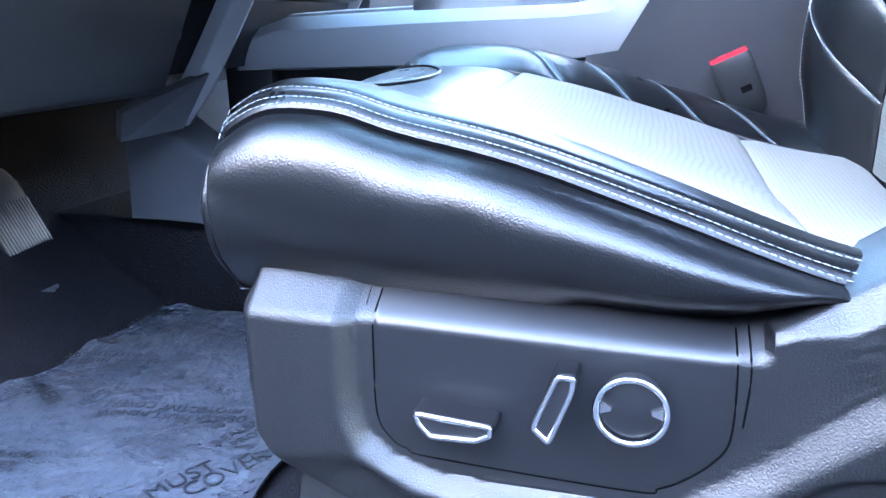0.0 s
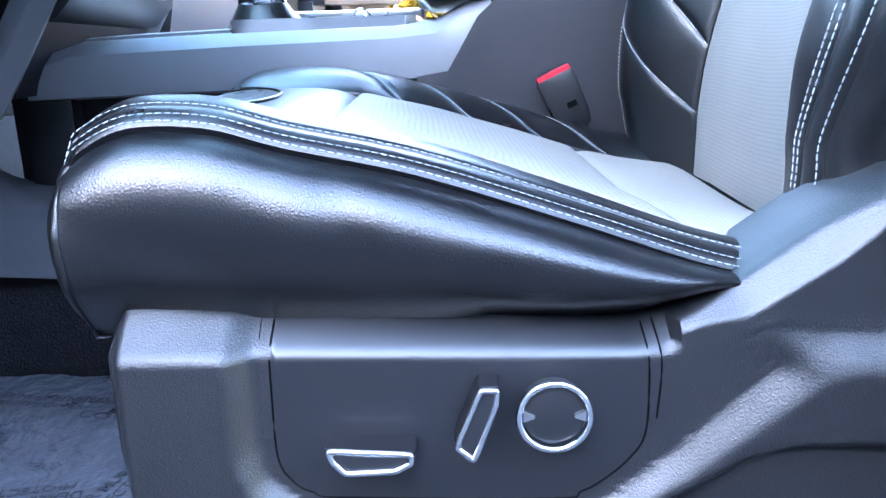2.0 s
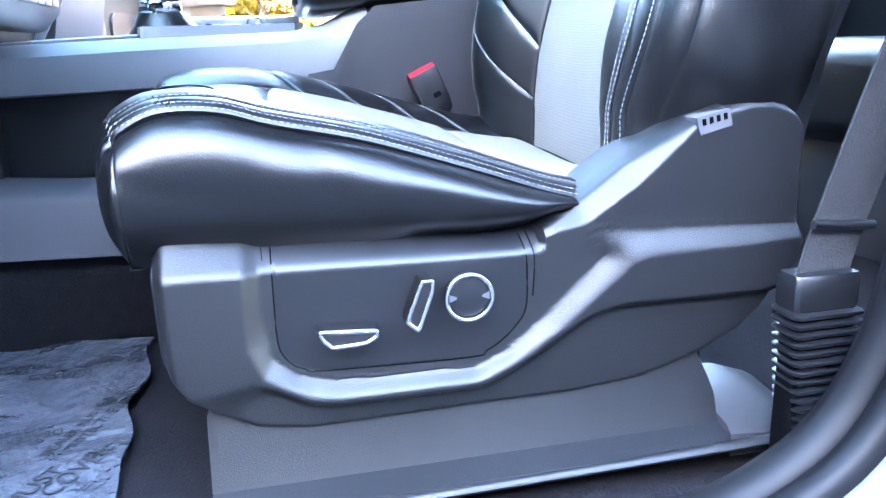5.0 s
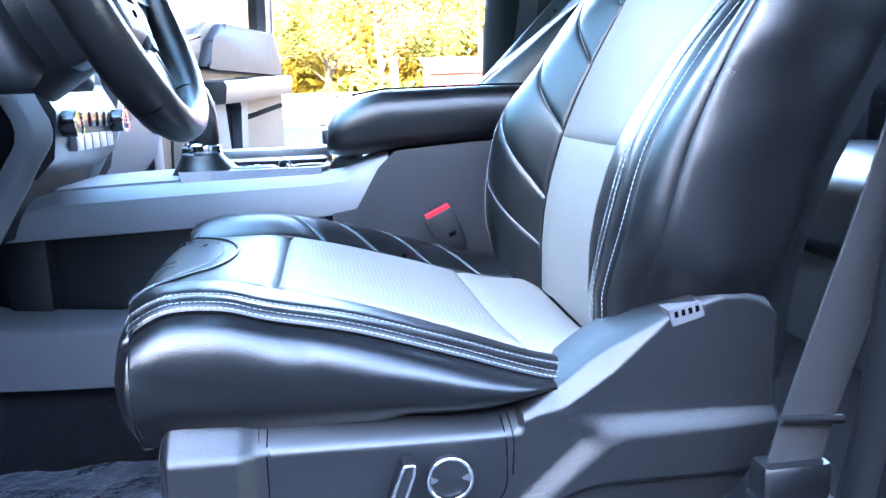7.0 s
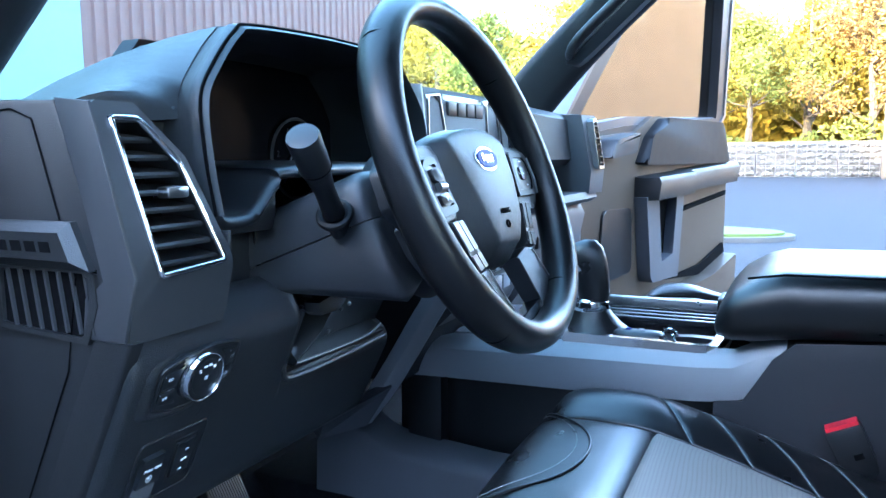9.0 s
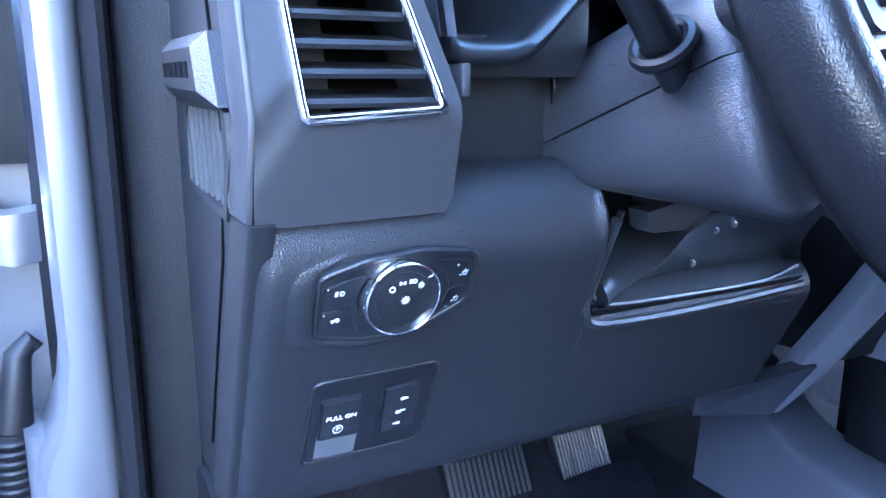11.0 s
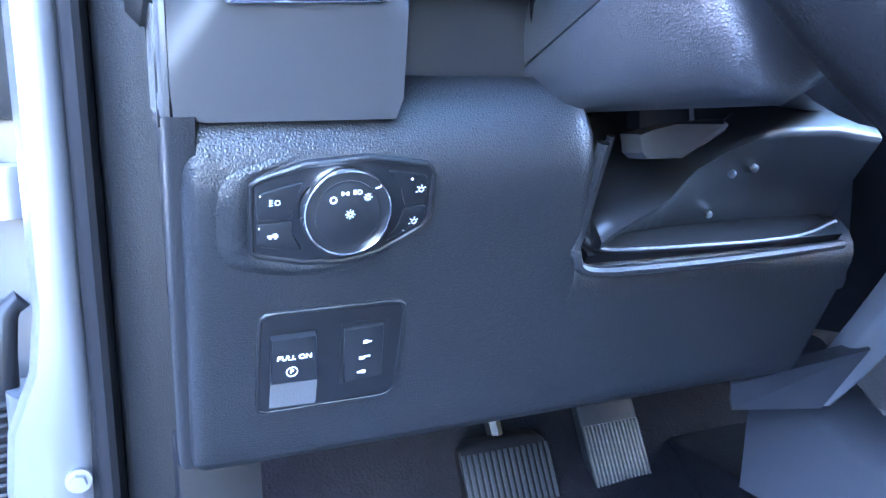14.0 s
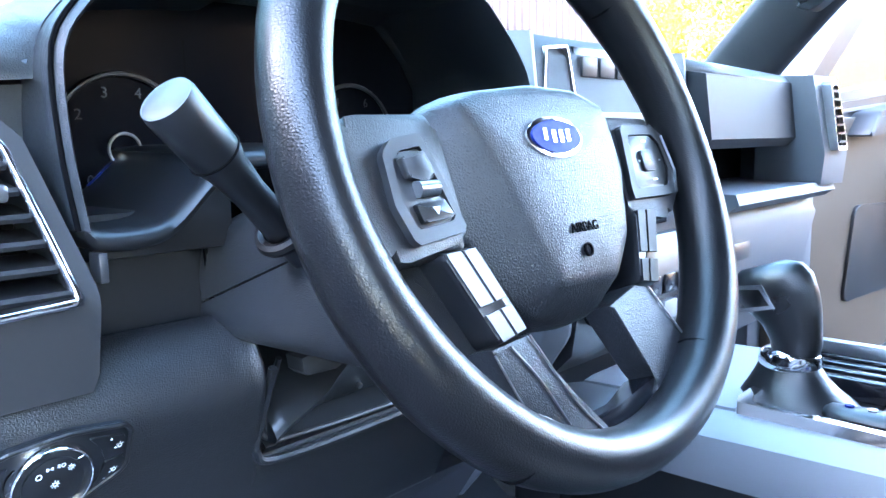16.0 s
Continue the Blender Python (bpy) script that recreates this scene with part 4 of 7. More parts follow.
inner_lip = [dp(0.120, 1.150, -0.014), dp(0.1195, 1.10, -0.012), dp(0.125, 1.089, -0.006), dp(0.155, 1.0855, -0.004), dp(0.276, 1.0835, -0.005), dp(0.318, 1.091, -0.008)]
part("opening_ledge", tube(curve(inner_lip, 5), 0.0022, 8), PANEL_PLASTIC, dash, "smooth inner ledge of the opening")
# Ledge added in black so the column's shade sits in its colour.
part("ledge_floor", loft([[dp(y, 1.0845, -0.003), dp(y, 1.0855, -0.006), dp(y, 1.0850, -0.045), dp(y, 1.078, -0.045), dp(y, 1.078, -0.005)] for y in (0.121, 0.126, 0.315, 0.325)]), RUBBER, dash, "black floor of the opening, shade put into its colour")
# Near-black block paints the shade behind the opening.
part("column_shade", loft([[dp(y, 1.17, -0.07), dp(y, 1.16, -0.085), dp(y, 1.10, -0.085), dp(y, 1.076, -0.07), dp(y, 1.07, -0.02), dp(y, 1.07, -0.01), dp(y, 1.05, -0.1), dp(y, 1.18, -0.1)] for y in (0.116, 0.2, 0.33)]), SEAM_SHADE, dash, "near-black block for the shade under the column")
END = [(-0.632, 1.352), (-0.513, 1.349), (-0.485, 1.262), (-0.470, 1.213), (-0.500, 1.12), (-0.585, 0.962), (-0.640, 0.962), (-0.645, 1.2)]
part("end_panel", prism(END, front_xz, -0.06, -0.108, 0.004), BLACK_PLASTIC, dash, "black plastic dashboard end panel")
SIDE = [(-0.510, 1.350), (-0.474, 1.346), (-0.437, 1.217), (-0.452, 1.168), (-0.495, 1.168), (-0.490, 1.20), (-0.467, 1.213), (-0.482, 1.262)]
VENT = [(-0.107, 1.347), (-0.066, 1.347), (-0.026, 1.305), (-0.003, 1.225), (-0.0028, 1.1665), (-0.090, 1.1655), (-0.107, 1.1665)]
vx = lambda z: -0.4385 - 0.29 * max(z - 1.217, 0) - 0.25 * max(1.217 - z, 0)
VC = (-0.056, 1.268)
HOLE = [(-0.095, 1.337), (-0.068, 1.337), (-0.036, 1.302), (-0.012, 1.218), (-0.086, 1.214)]
vput = lambda a, b, d: Vector((vx(b) + d, a, b))
part("vent_surround", ring_plate(polar(VENT, VC, 96), polar(shrink(HOLE, VC, 0.99), VC, 96), vput, -0.055, 0.0), GREY_TRIM, dash, "dark grey vent surround", 25)
part("vent_side", prism(SIDE, front_xz, -0.1074, -0.1105, 0.0018), GREY_TRIM, dash, "grey outer cheek of the vent")
vent = part("air_vent", ring_plate(polar(HOLE, VC, 96), polar(shrink(HOLE, VC, 0.92), VC, 96), vput, -0.01, 0.0015), PANEL_PLASTIC, dash, "chrome-framed side air vent", 25)
part("chrome_frame", tube([vput(a, b, 0.0015) for a, b in polar(shrink(HOLE, VC, 0.965), VC, 120)], 0.0026, 8, closed=True, up=(1, 0, 0)), CHROME, vent, "bright chrome frame", 80)
# Flat near-black sheet: the vent's inner shade as colour.
part("vent_shade", prism(shrink(HOLE, VC, 0.97), vput, -0.06, -0.045), SEAM_SHADE, vent, "near-black sheet for the shade inside the vent")


def width_at(poly, z):
    xs = []
    for (y0, z0), (y1, z1) in zip(poly, poly[1:] + poly[:1]):
        if (z0 - z) * (z1 - z) < 0:
            xs.append(y0 + (y1 - y0) * (z - z0) / (z1 - z0))
    return (min(xs), max(xs)) if len(xs) > 1 else (0, 0)


inner_hole = shrink(HOLE, VC, 0.93)
for k in range(8):
    z = 1.2235 + 0.0135 * k
    y0, y1 = width_at(inner_hole, z)
    if y1 - y0 < 0.01:
        continue
    part("louvre", loft([[(vx(z) - 0.004, y, z - 0.0022), (vx(z) - 0.003, y, z), (vx(z) - 0.004, y, z + 0.0022), (vx(z) - 0.034, y, z + 0.006), (vx(z) - 0.034, y, z + 0.003)] for y in (y0, y1)]), BLACK_PLASTIC, vent)
    if k == 4:
        part("vent_tab", box(vx(z) - 0.006, vx(z) + 0.007, -0.062, -0.039, z - 0.0045, z + 0.0045, 0.002), BRUSHED, vent, "silver vent tab")
part("inner_cheek", prism([(0.0, 1.168), (0.09, 1.168), (0.09, 1.26), (0.0, 1.26)], yz, -0.56, -0.495, 0.003), PANEL_PLASTIC, dash, "dark panel beside the column")

# badge block and small grille on the end panel
part("badge_plate", prism([(-0.602, 1.257), (-0.496, 1.2575), (-0.479, 1.221), (-0.592, 1.222)], front_xz, -0.100, -0.1215, 0.0075, 1), BLACK_PLASTIC, dash, "moulded black badge block")
for k in range(5):
    part("badge_mark", prism([(-0.584 + 0.016 * k, 1.235), (-0.573 + 0.016 * k, 1.235), (-0.575 + 0.016 * k, 1.243), (-0.586 + 0.016 * k, 1.243)], front_xz, -0.1205, -0.1222), SEAM_SHADE, dash)
grille = part("speaker_grille", ring_plate(polar([(-0.592, 1.221), (-0.478, 1.221), (-0.476, 1.195), (-0.488, 1.164), (-0.590, 1.170)], (-0.535, 1.195), 64), polar([(-0.583, 1.219), (-0.485, 1.219), (-0.484, 1.196), (-0.493, 1.169), (-0.583, 1.174)], (-0.535, 1.195), 64), front_xz, -0.100, -0.1115), BLACK_PLASTIC, dash, "slatted side outlet")
# Near-black plate paints the shade between the slats.
part("grille_shade", prism([(-0.590, 1.222), (-0.478, 1.222), (-0.480, 1.168), (-0.590, 1.168)], front_xz, -0.09, -0.1083), SEAM_SHADE, grille)
for k in range(7):
    x = -0.576 + 0.0145 * k
    part("slat", prism([(x - 0.0010, 1.219), (x + 0.0010, 1.219), (x + 0.0082, 1.172), (x + 0.0062, 1.172)], front_xz, -0.100, -0.1112), GREY_TRIM, grille)

# light switch unit
LPC = (-0.030, 1.1215)
LP = [(-0.075, 1.139), (-0.051, 1.1465), (-0.022, 1.149), (0.0085, 1.1450), (0.0120, 1.141), (0.0130, 1.118), (0.0105, 1.1135), (-0.012, 1.101), (-0.030, 1.0975), (-0.050, 1.0985), (-0.074, 1.104)]
lights = part("light_switch", prism(rounded(LP, 0.15), dp, -0.004, 0.0015, 0.0008), SWITCH_BLACK, dash, "black headlamp switch panel")
part("bezel", tube([dp(a, b, 0.001) for a, b in polar(shrink(LP, LPC, 1.01), LPC, 90)], 0.0016, 8, closed=True, up=tuple(DN)), BLACK_PLASTIC, lights, "", 80)
SWELL = polar(rounded(LP, 0.3), LPC, 96)


ROUND_TOP = [(1.0, 0.0), (1.132, 0.0), (1.1439, -0.0034), (1.1532, -0.0102), (1.1609, -0.0221), (1.18, -0.05)]


def swell_ring(f, k):
    """One line round the swell: f times the switch outline, k of its height, which fades towards the top and the passenger."""
    out = []
    for a, b in SWELL:
        ang = math.atan2(b - LPC[1], a - LPC[0])
        h = 0.0008 + 0.0034 * (0.5 - 0.5 * math.cos(ang - 0.55)) ** 3
        z = LPC[1] + (b - LPC[1]) * (f if b < LPC[1] else 1 + 0.35 * (f - 1))
        out.append(dp(LPC[0] + (a - LPC[0]) * f, z, -0.0012 + h * k + lerp_table(z, ROUND_TOP)))
    return out


part("moulded_swell", loft([swell_ring(f, k) for f, k in ((1.00, 0.3), (1.04, 0.55), (1.10, 0.86), (1.16, 1.0), (1.22, 0.93), (1.28, 0.70), (1.36, 0.32), (1.46, 0.0), (1.50, -0.3))], True, False), DASH_SKIN, dash, "low grained swell round the switch", 80)
for pts in ([(-0.0725, 1.134), (-0.052, 1.1395), (-0.056, 1.127), (-0.0565, 1.1215), (-0.0725, 1.1215)], [(-0.0725, 1.1200), (-0.0565, 1.1203), (-0.056, 1.114), (-0.050, 1.1045), (-0.0720, 1.1085)],
            [(-0.012, 1.1435), (0.0085, 1.1405), (0.0100, 1.1265), (-0.001, 1.1255), (-0.004, 1.134)], [(-0.001, 1.124), (0.0100, 1.1250), (0.0105, 1.1165), (-0.009, 1.1065), (-0.003, 1.115)]):
    part("button", prism(rounded(pts, 0.12, 2), dp, 0.0, 0.0027, 0.0005), SWITCH_BLACK, lights)
KN, KU = Vector((0.966, 0, -0.259)), Vector((0.259, 0, 0.966))
KC = dp(-0.0315, 1.1255, 0.0)
part("knob_collar", disc(tuple(KC - KN * 0.004), tuple(KN), 0.0235, 0.0075, 48, 0.0015, 0.0222), SWITCH_BLACK, lights, "black collar round the knob")
ring = part("knob", disc(tuple(KC), tuple(KN), 0.0219, 0.0092, 64, 0.0010, 0.0205), SWITCH_BLACK, lights, "black rotary knob with a chrome ring")
part("chrome_ring", loft([[KC + KN * h + (Vector((0, 1, 0)) * math.cos(t) + KU * math.sin(t)) * r for t in np.linspace(0, 2 * math.pi, 73)[:-1]] for r, h in ((0.0226, 0.0020), (0.0228, 0.0032), (0.0226, 0.0048), (0.0216, 0.0098), (0.0211, 0.0107), (0.0205, 0.0109), (0.0201, 0.0104), (0.0200, 0.0088))], True, False), CHROME, ring, "broad satin chrome ring")
part("knob_face", disc(tuple(KC + KN * 0.0085), tuple(KN), 0.0160, 0.0014, 48), SWITCH_BLACK, ring, "black knob face")
part("knob_cap", disc(tuple(KC + KN * 0.0090 - KU * 0.0005), tuple(KN), 0.0154, 0.0010, 48, 0.0004), SWITCH_BLACK, ring)


def kp(a, b, d=0.0):
    return KC + Vector((0, a, 0)) + KU * b + KN * (0.0101 + d)


def icon_sun(a, b, r, put, parent):
    bm = join(*[prism([(a + r * (1.35 * math.cos(t) - 0.12 * math.sin(t)), b + r * (1.35 * math.sin(t) + 0.12 * math.cos(t))), (a + r * (1.35 * math.cos(t) + 0.12 * math.sin(t)), b + r * (1.35 * math.sin(t) - 0.12 * math.cos(t))),
                       (a + r * (2.0 * math.cos(t) + 0.12 * math.sin(t)), b + r * (2.0 * math.sin(t) - 0.12 * math.cos(t))), (a + r * (2.0 * math.cos(t) - 0.12 * math.sin(t)), b + r * (2.0 * math.sin(t) + 0.12 * math.cos(t)))], put, 0, 0.0002) for t in np.linspace(0, 2 * math.pi, 9)[:-1]],
              ring_plate([(a + r * math.cos(t), b + r * math.sin(t)) for t in np.linspace(0, 2 * math.pi, 17)[:-1]], [(a + 0.72 * r * math.cos(t), b + 0.72 * r * math.sin(t)) for t in np.linspace(0, 2 * math.pi, 17)[:-1]], put, 0, 0.0002))
    tagged(part("symbol", bm, MARK, parent, "", 0), kind="stuff")


def icon_ring(a, b, r, put, parent, w=0.25):
    part("symbol", ring_plate([(a + r * math.cos(t), b + r * math.sin(t)) for t in np.linspace(0, 2 * math.pi, 21)[:-1]], [(a + (1 - w) * r * math.cos(t), b + (1 - w) * r * math.sin(t)) for t in np.linspace(0, 2 * math.pi, 21)[:-1]], put, 0, 0.0002), MARK, parent, "", 0)


def icon_bars(rects, put, parent):
    tagged(part("symbol", join(*[prism([(a - w / 2, b - h / 2), (a + w / 2, b - h / 2), (a + w / 2, b + h / 2), (a - w / 2, b + h / 2)], put, 0, 0.0002) for a, b, w, h in rects]), MARK, parent, "", 0), kind="stuff")


icon_sun(0.0008, -0.0005, 0.0012, kp, ring)
icon_sun(0.0091, 0.0077, 0.0010, kp, ring)
icon_ring(-0.0074, 0.0069, 0.0017, kp, ring)
icon_bars([(-0.0031, 0.0099, 0.0011, 0.0018), (-0.0018, 0.0099, 0.0012, 0.0004), (-0.0006, 0.0099, 0.0011, 0.0018)], kp, ring)
icon_bars([(0.0031, 0.0104, 0.0004, 0.0024), (0.0026, 0.0112, 0.0014, 0.0004), (0.0026, 0.0104, 0.0014, 0.0004), (0.0026, 0.0096, 0.0014, 0.0004)], kp, ring)
icon_ring(0.0050, 0.0104, 0.0012, kp, ring, 0.3)
icon_bars([(0.0137, 0.0118, 0.0030, 0.0010)], lambda a, b, d: kp(a * 0.8 + b * 0.25, b * 0.8 + a * 0.2, d), ring)
bput = lambda a, b, d: dp(a, b, 0.0028 + d)
for a, b, wave in ((-0.0645, 1.1303, True), (0.0052, 1.1335, False), (0.0040, 1.1170, False)):
    icon_ring(a + 0.0010, b, 0.0013, bput, lights, 0.25)
    if wave:
        icon_bars([(a - 0.0020, b + 0.0011, 0.0018, 0.0003), (a - 0.0020, b, 0.0018, 0.0003), (a - 0.0020, b - 0.0011, 0.0018, 0.0003), (a - 0.0022, b, 0.0003, 0.0030), (a + 0.0002, b, 0.0003, 0.0026)], bput, lights)
    else:
        icon_bars([(a + 0.0010, b + 0.0020, 0.0003, 0.0008), (a - 0.0008, b + 0.0012, 0.0007, 0.0003), (a + 0.0027, b + 0.0012, 0.0007, 0.0003), (a - 0.0012, b - 0.0010, 0.0010, 0.0003)], bput, lights)
icon_bars([(0.0008, 1.1390, 0.0012, 0.0003), (0.0008, 1.1390, 0.0003, 0.0012), (0.0000, 1.1125, 0.0012, 0.0003)], bput, lights)
icon_bars([(-0.0650, 1.1138, 0.0050, 0.0010), (-0.0640, 1.1147, 0.0018, 0.0009), (-0.0662, 1.1128, 0.0010, 0.0008), (-0.0636, 1.1128, 0.0010, 0.0008)], bput, lights)
icon_bars([(-0.0715, 1.1337, 0.0006, 0.0006), (-0.0715, 1.1180, 0.0006, 0.0006)], bput, lights)

# parking brake and pedal adjust switches
bc = (-0.031, 1.035)
BPO = [(-0.0695, 1.006), (-0.0695, 1.0665), (-0.066, 1.0695), (0.0045, 1.0705), (0.0085, 1.067), (0.0100, 1.0125), (0.0055, 1.007)]
brake = part("brake_switch_panel", prism(rounded(BPO, 0.10), dp, -0.004, 0.0012, 0.0008), PANEL_PLASTIC, dash, "smooth black switch panel for parking brake and pedals")
part("bezel", tube([dp(a, b, 0.0006) for a, b in polar(BPO, bc, 90)], 0.0013, 8, closed=True, up=tuple(DN)), BLACK_PLASTIC, brake, "", 80)
# Grey plate paints the light caught in the finger recess.
part("brake_recess", prism([(-0.0630, 1.0095), (-0.0370, 1.0090), (-0.0370, 1.0300), (-0.0630, 1.0300)], dp, 0.0005, 0.0016), CONSOLE_GREY, brake, "finger recess under the tab, its lit face painted grey")
bsw = part("brake_switch", prism([(-0.0630, 1.0285), (-0.0375, 1.0285), (-0.0405, 1.0575), (-0.0640, 1.0570)], dp, 0.0, 0.0055, 0.0012), SWITCH_BLACK, brake, "black parking brake tab")
lettering("PULL ON", 0.0046, lambda a, b, d: dp(-0.0515 + a, 1.0455 + b * 0.9, 0.0058 + d), bsw, MARK, 0.0002)
lettering("P", 0.0042, lambda a, b, d: dp(-0.0525 + a, 1.0365 + b * 0.9, 0.0058 + d), bsw, MARK, 0.0002)
icon_ring(-0.0525, 1.0365, 0.0032, lambda a, b, d: dp(a, b, 0.0058 + d), bsw, 0.16)
part("pedal_recess", prism([(-0.0245, 1.0195), (0.0020, 1.0215), (0.0005, 1.0610), (-0.0265, 1.0600)], dp, 0.0005, 0.0016), BLACK_PLASTIC, brake)
psw = part("pedal_switch", prism([(-0.0220, 1.0225), (-0.0005, 1.0245), (-0.0030, 1.0585), (-0.0250, 1.0575)], dp, 0.0, 0.0042, 0.001), SWITCH_BLACK, brake, "black pedal adjust rocker")
icon_bars([(-0.0125, 1.0490, 0.0026, 0.0020), (-0.0102, 1.0490, 0.0022, 0.0008), (-0.0135, 1.0385, 0.0030, 0.0020), (-0.0105, 1.0393, 0.0032, 0.0012), (-0.0120, 1.0290, 0.0026, 0.0018), (-0.0143, 1.0290, 0.0022, 0.0008)], lambda a, b, d: dp(a, b, 0.0044 + d), psw)

# ---- dashboard: top, hood, cluster ----
def dash_top_section(y):
    h = lerp_table(y, [(-0.13, 1.344), (-0.02, 1.350), (0.42, 1.385), (0.5, 1.40), (0.74, 1.405), (0.8, 1.395), (1.2, 1.385), (1.25, 1.35)])
    f = lerp_table(y, [(-0.13, -0.515), (-0.02, -0.50), (-0.005, -0.50), (0.005, -0.66), (0.39, -0.66), (0.40, -0.52), (0.48, -0.50), (0.74, -0.50), (0.8, -0.455), (1.04, -0.45), (1.2, -0.45)])
    return [(-1.0, y, h - 0.10), (-0.95, y, h - 0.05), (-0.8, y, h - 0.012), (f - 0.08, y, h), (f - 0.012, y, h - 0.003), (f, y, h - 0.016), (f - 0.02, y, h - 0.10), (-0.95, y, h - 0.14)]


part("top_pad", loft([dash_top_section(y) for y in sorted(list(np.linspace(-0.099, 1.24, 46)) + [-0.005, 0.005, 0.39, 0.40])]), HOOD_SKIN, dash, "soft black dashboard top", 50)
HOOD = [(0.0, 1.255), (-0.004, 1.30), (-0.002, 1.35), (0.018, 1.380), (0.050, 1.411), (0.075, 1.419), (0.2, 1.424), (0.32, 1.421), (0.345, 1.412), (0.385, 1.37), (0.398, 1.335), (0.396, 1.255)]
hx = lambda z: -0.447 - 0.10 * (z - 1.255)


def hood_ring(grow, dx, dz=0.0):
    return [(hx(b) + dx, 0.197 + (a - 0.197) * (1 + grow), 1.255 + (b - 1.255) * (1 + grow * 1.1) + dz) for a, b in curve(HOOD, 4)]


part("instrument_hood", loft([hood_ring(-0.02, -0.14), hood_ring(-0.012, -0.04), hood_ring(0.0, -0.004), hood_ring(0.010, 0.0), hood_ring(0.022, -0.003), hood_ring(0.032, -0.010), hood_ring(0.038, -0.016), hood_ring(0.030, -0.020), hood_ring(0.036, -0.05, -0.002), hood_ring(0.030, -0.10, -0.008), hood_ring(0.015, -0.16, -0.020), hood_ring(0.0, -0.24, -0.045), hood_ring(-0.03, -0.34, -0.085)], False), HOOD_SKIN, dash, "black instrument hood with a rolled lip", 60)
# flank of the hood, sloping down to the outer corner of the dash top
lip_line = [Vector(p) for p in hood_ring(0.034, -0.03)]
lip_line = [p for p in lip_line if p.z > 1.335 and p.y < 0.20]
flank = []
for k, A in enumerate(lip_line):
    q = k / (len(lip_line) - 1)
    B = Vector((-0.50 - 0.42 * q, -0.098 + 0.22 * q, 1.349 + 0.012 * q))
    row = [A.lerp(B, f) + Vector((0, 0, 0.012 * math.sin(math.pi * f))) for f in (0.0, 0.2, 0.45, 0.7, 0.9, 1.0)]
    flank.append([tuple(p) for p in row] + [(B.x, B.y, B.z - 0.02), tuple(A.lerp(B, 0.5) - Vector((0, 0, 0.012))), (A.x, A.y, A.z - 0.005)])
part("hood_flank", loft(flank), HOOD_SKIN, dash, "sloping soft flank of the instrument hood", 50)
part("hood_groove", tube([tuple(p) for p in hood_ring(0.031, -0.0055)], 0.0016, 6), SEAM_SHADE, dash)
part("panel_groove", tube([tuple(p) for p in [(-0.602, -0.1085, 1.34), (-0.560, -0.1088, 1.343), (-0.537, -0.1088, 1.335), (-0.500, -0.1088, 1.215), (-0.515, -0.1088, 1.14), (-0.585, -0.1088, 1.0)]], 0.0008, 6), SEAM_SHADE, dash)
BEZEL = [tuple(p) for p in curve([(-0.004, 1.262), (0.006, 1.2545), (0.036, 1.2545), (0.052, 1.262), (0.078, 1.286), (0.10, 1.296), (0.30, 1.296), (0.32, 1.290), (0.345, 1.264), (0.36, 1.2545), (0.39, 1.2545), (0.400, 1.262)], 4)]
part("lower_bezel", loft([[Vector((-0.600, y, z + 0.004)), Vector((-0.462, y, z + 0.001)), Vector((-0.4525, y, z - 0.0015)), Vector((-0.449, y, z - 0.006)), Vector((-0.4505, y, z - 0.0105)), Vector((-0.458, y, z - 0.0125)), Vector((-0.475, y, z - 0.012)), Vector((-0.600, y, z - 0.008))] for y, z in BEZEL]), PANEL_PLASTIC, dash, "smooth black lower bezel of the instruments", 60)
part("bezel_step", prism([(0.004, 1.243), (0.040, 1.243), (0.060, 1.255), (0.083, 1.276), (0.097, 1.282), (0.097, 1.235), (0.004, 1.235)], yz, -0.56, -0.468, 0.003), PANEL_PLASTIC, dash, "step under the instruments")
part("bezel_clip", box(-0.462, -0.4475, 0.0015, 0.0065, 1.226, 1.2425, 0.001), GREY_TRIM, dash)
part("cheek_bead", tube([(-0.490, 0.0875, 1.252), (-0.488, 0.0885, 1.21), (-0.487, 0.094, 1.169)], 0.0022, 8), GLOSS_BLACK, dash, "bright-edged bead beside the column")
cluster = part("gauge_panel", prism([(b, c) for b, c in [(0.0, 1.25), (0.0, 1.35), (0.06, 1.42), (0.34, 1.43), (0.39, 1.35), (0.39, 1.25)]], yz, -0.62, -0.598), SCREEN, dash, "dark unlit instrument cluster")
for gy in (0.087, 0.305):
    part("gauge_ring", torus((-0.594, gy, 1.302), (1, 0, 0), 0.050, 0.002, 48, 6), GREY_TRIM, cluster, "grey gauge ring")
    part("gauge_hub", torus((-0.594, gy, 1.297), (1, 0, 0), 0.012, 0.0012, 32, 6), BRUSHED, cluster)
    part("needle", tube([(-0.593, gy - 0.004, 1.293), (-0.593, gy - 0.030, 1.272)], 0.0009, 6), BLUE_BADGE, cluster, "blue needle")
    for k, ch in enumerate("01234567" if gy < 0.2 else "02468"):
        ang = radians(225 - k * (270 / 7 if gy < 0.2 else 270 / 5))
        lettering(ch, 0.011, lambda a, b, d, ang=ang: Vector((-0.5935 + d, gy + a + 0.038 * math.cos(ang), 1.302 + b + 0.038 * math.sin(ang))), cluster, GREY_TRIM, 0.0002, "numeral")
part("cluster_display", prism([(0.14, 1.26), (0.25, 1.26), (0.25, 1.38), (0.14, 1.38)], yz, -0.599, -0.5955), SCREEN, cluster, "dark centre display")

# ---- steering column, stalk, lever ----
column = thing("steering_column", "grey plastic steering column shroud with stalk", "steering column", at=tuple(wp(0, 0, -0.16)))


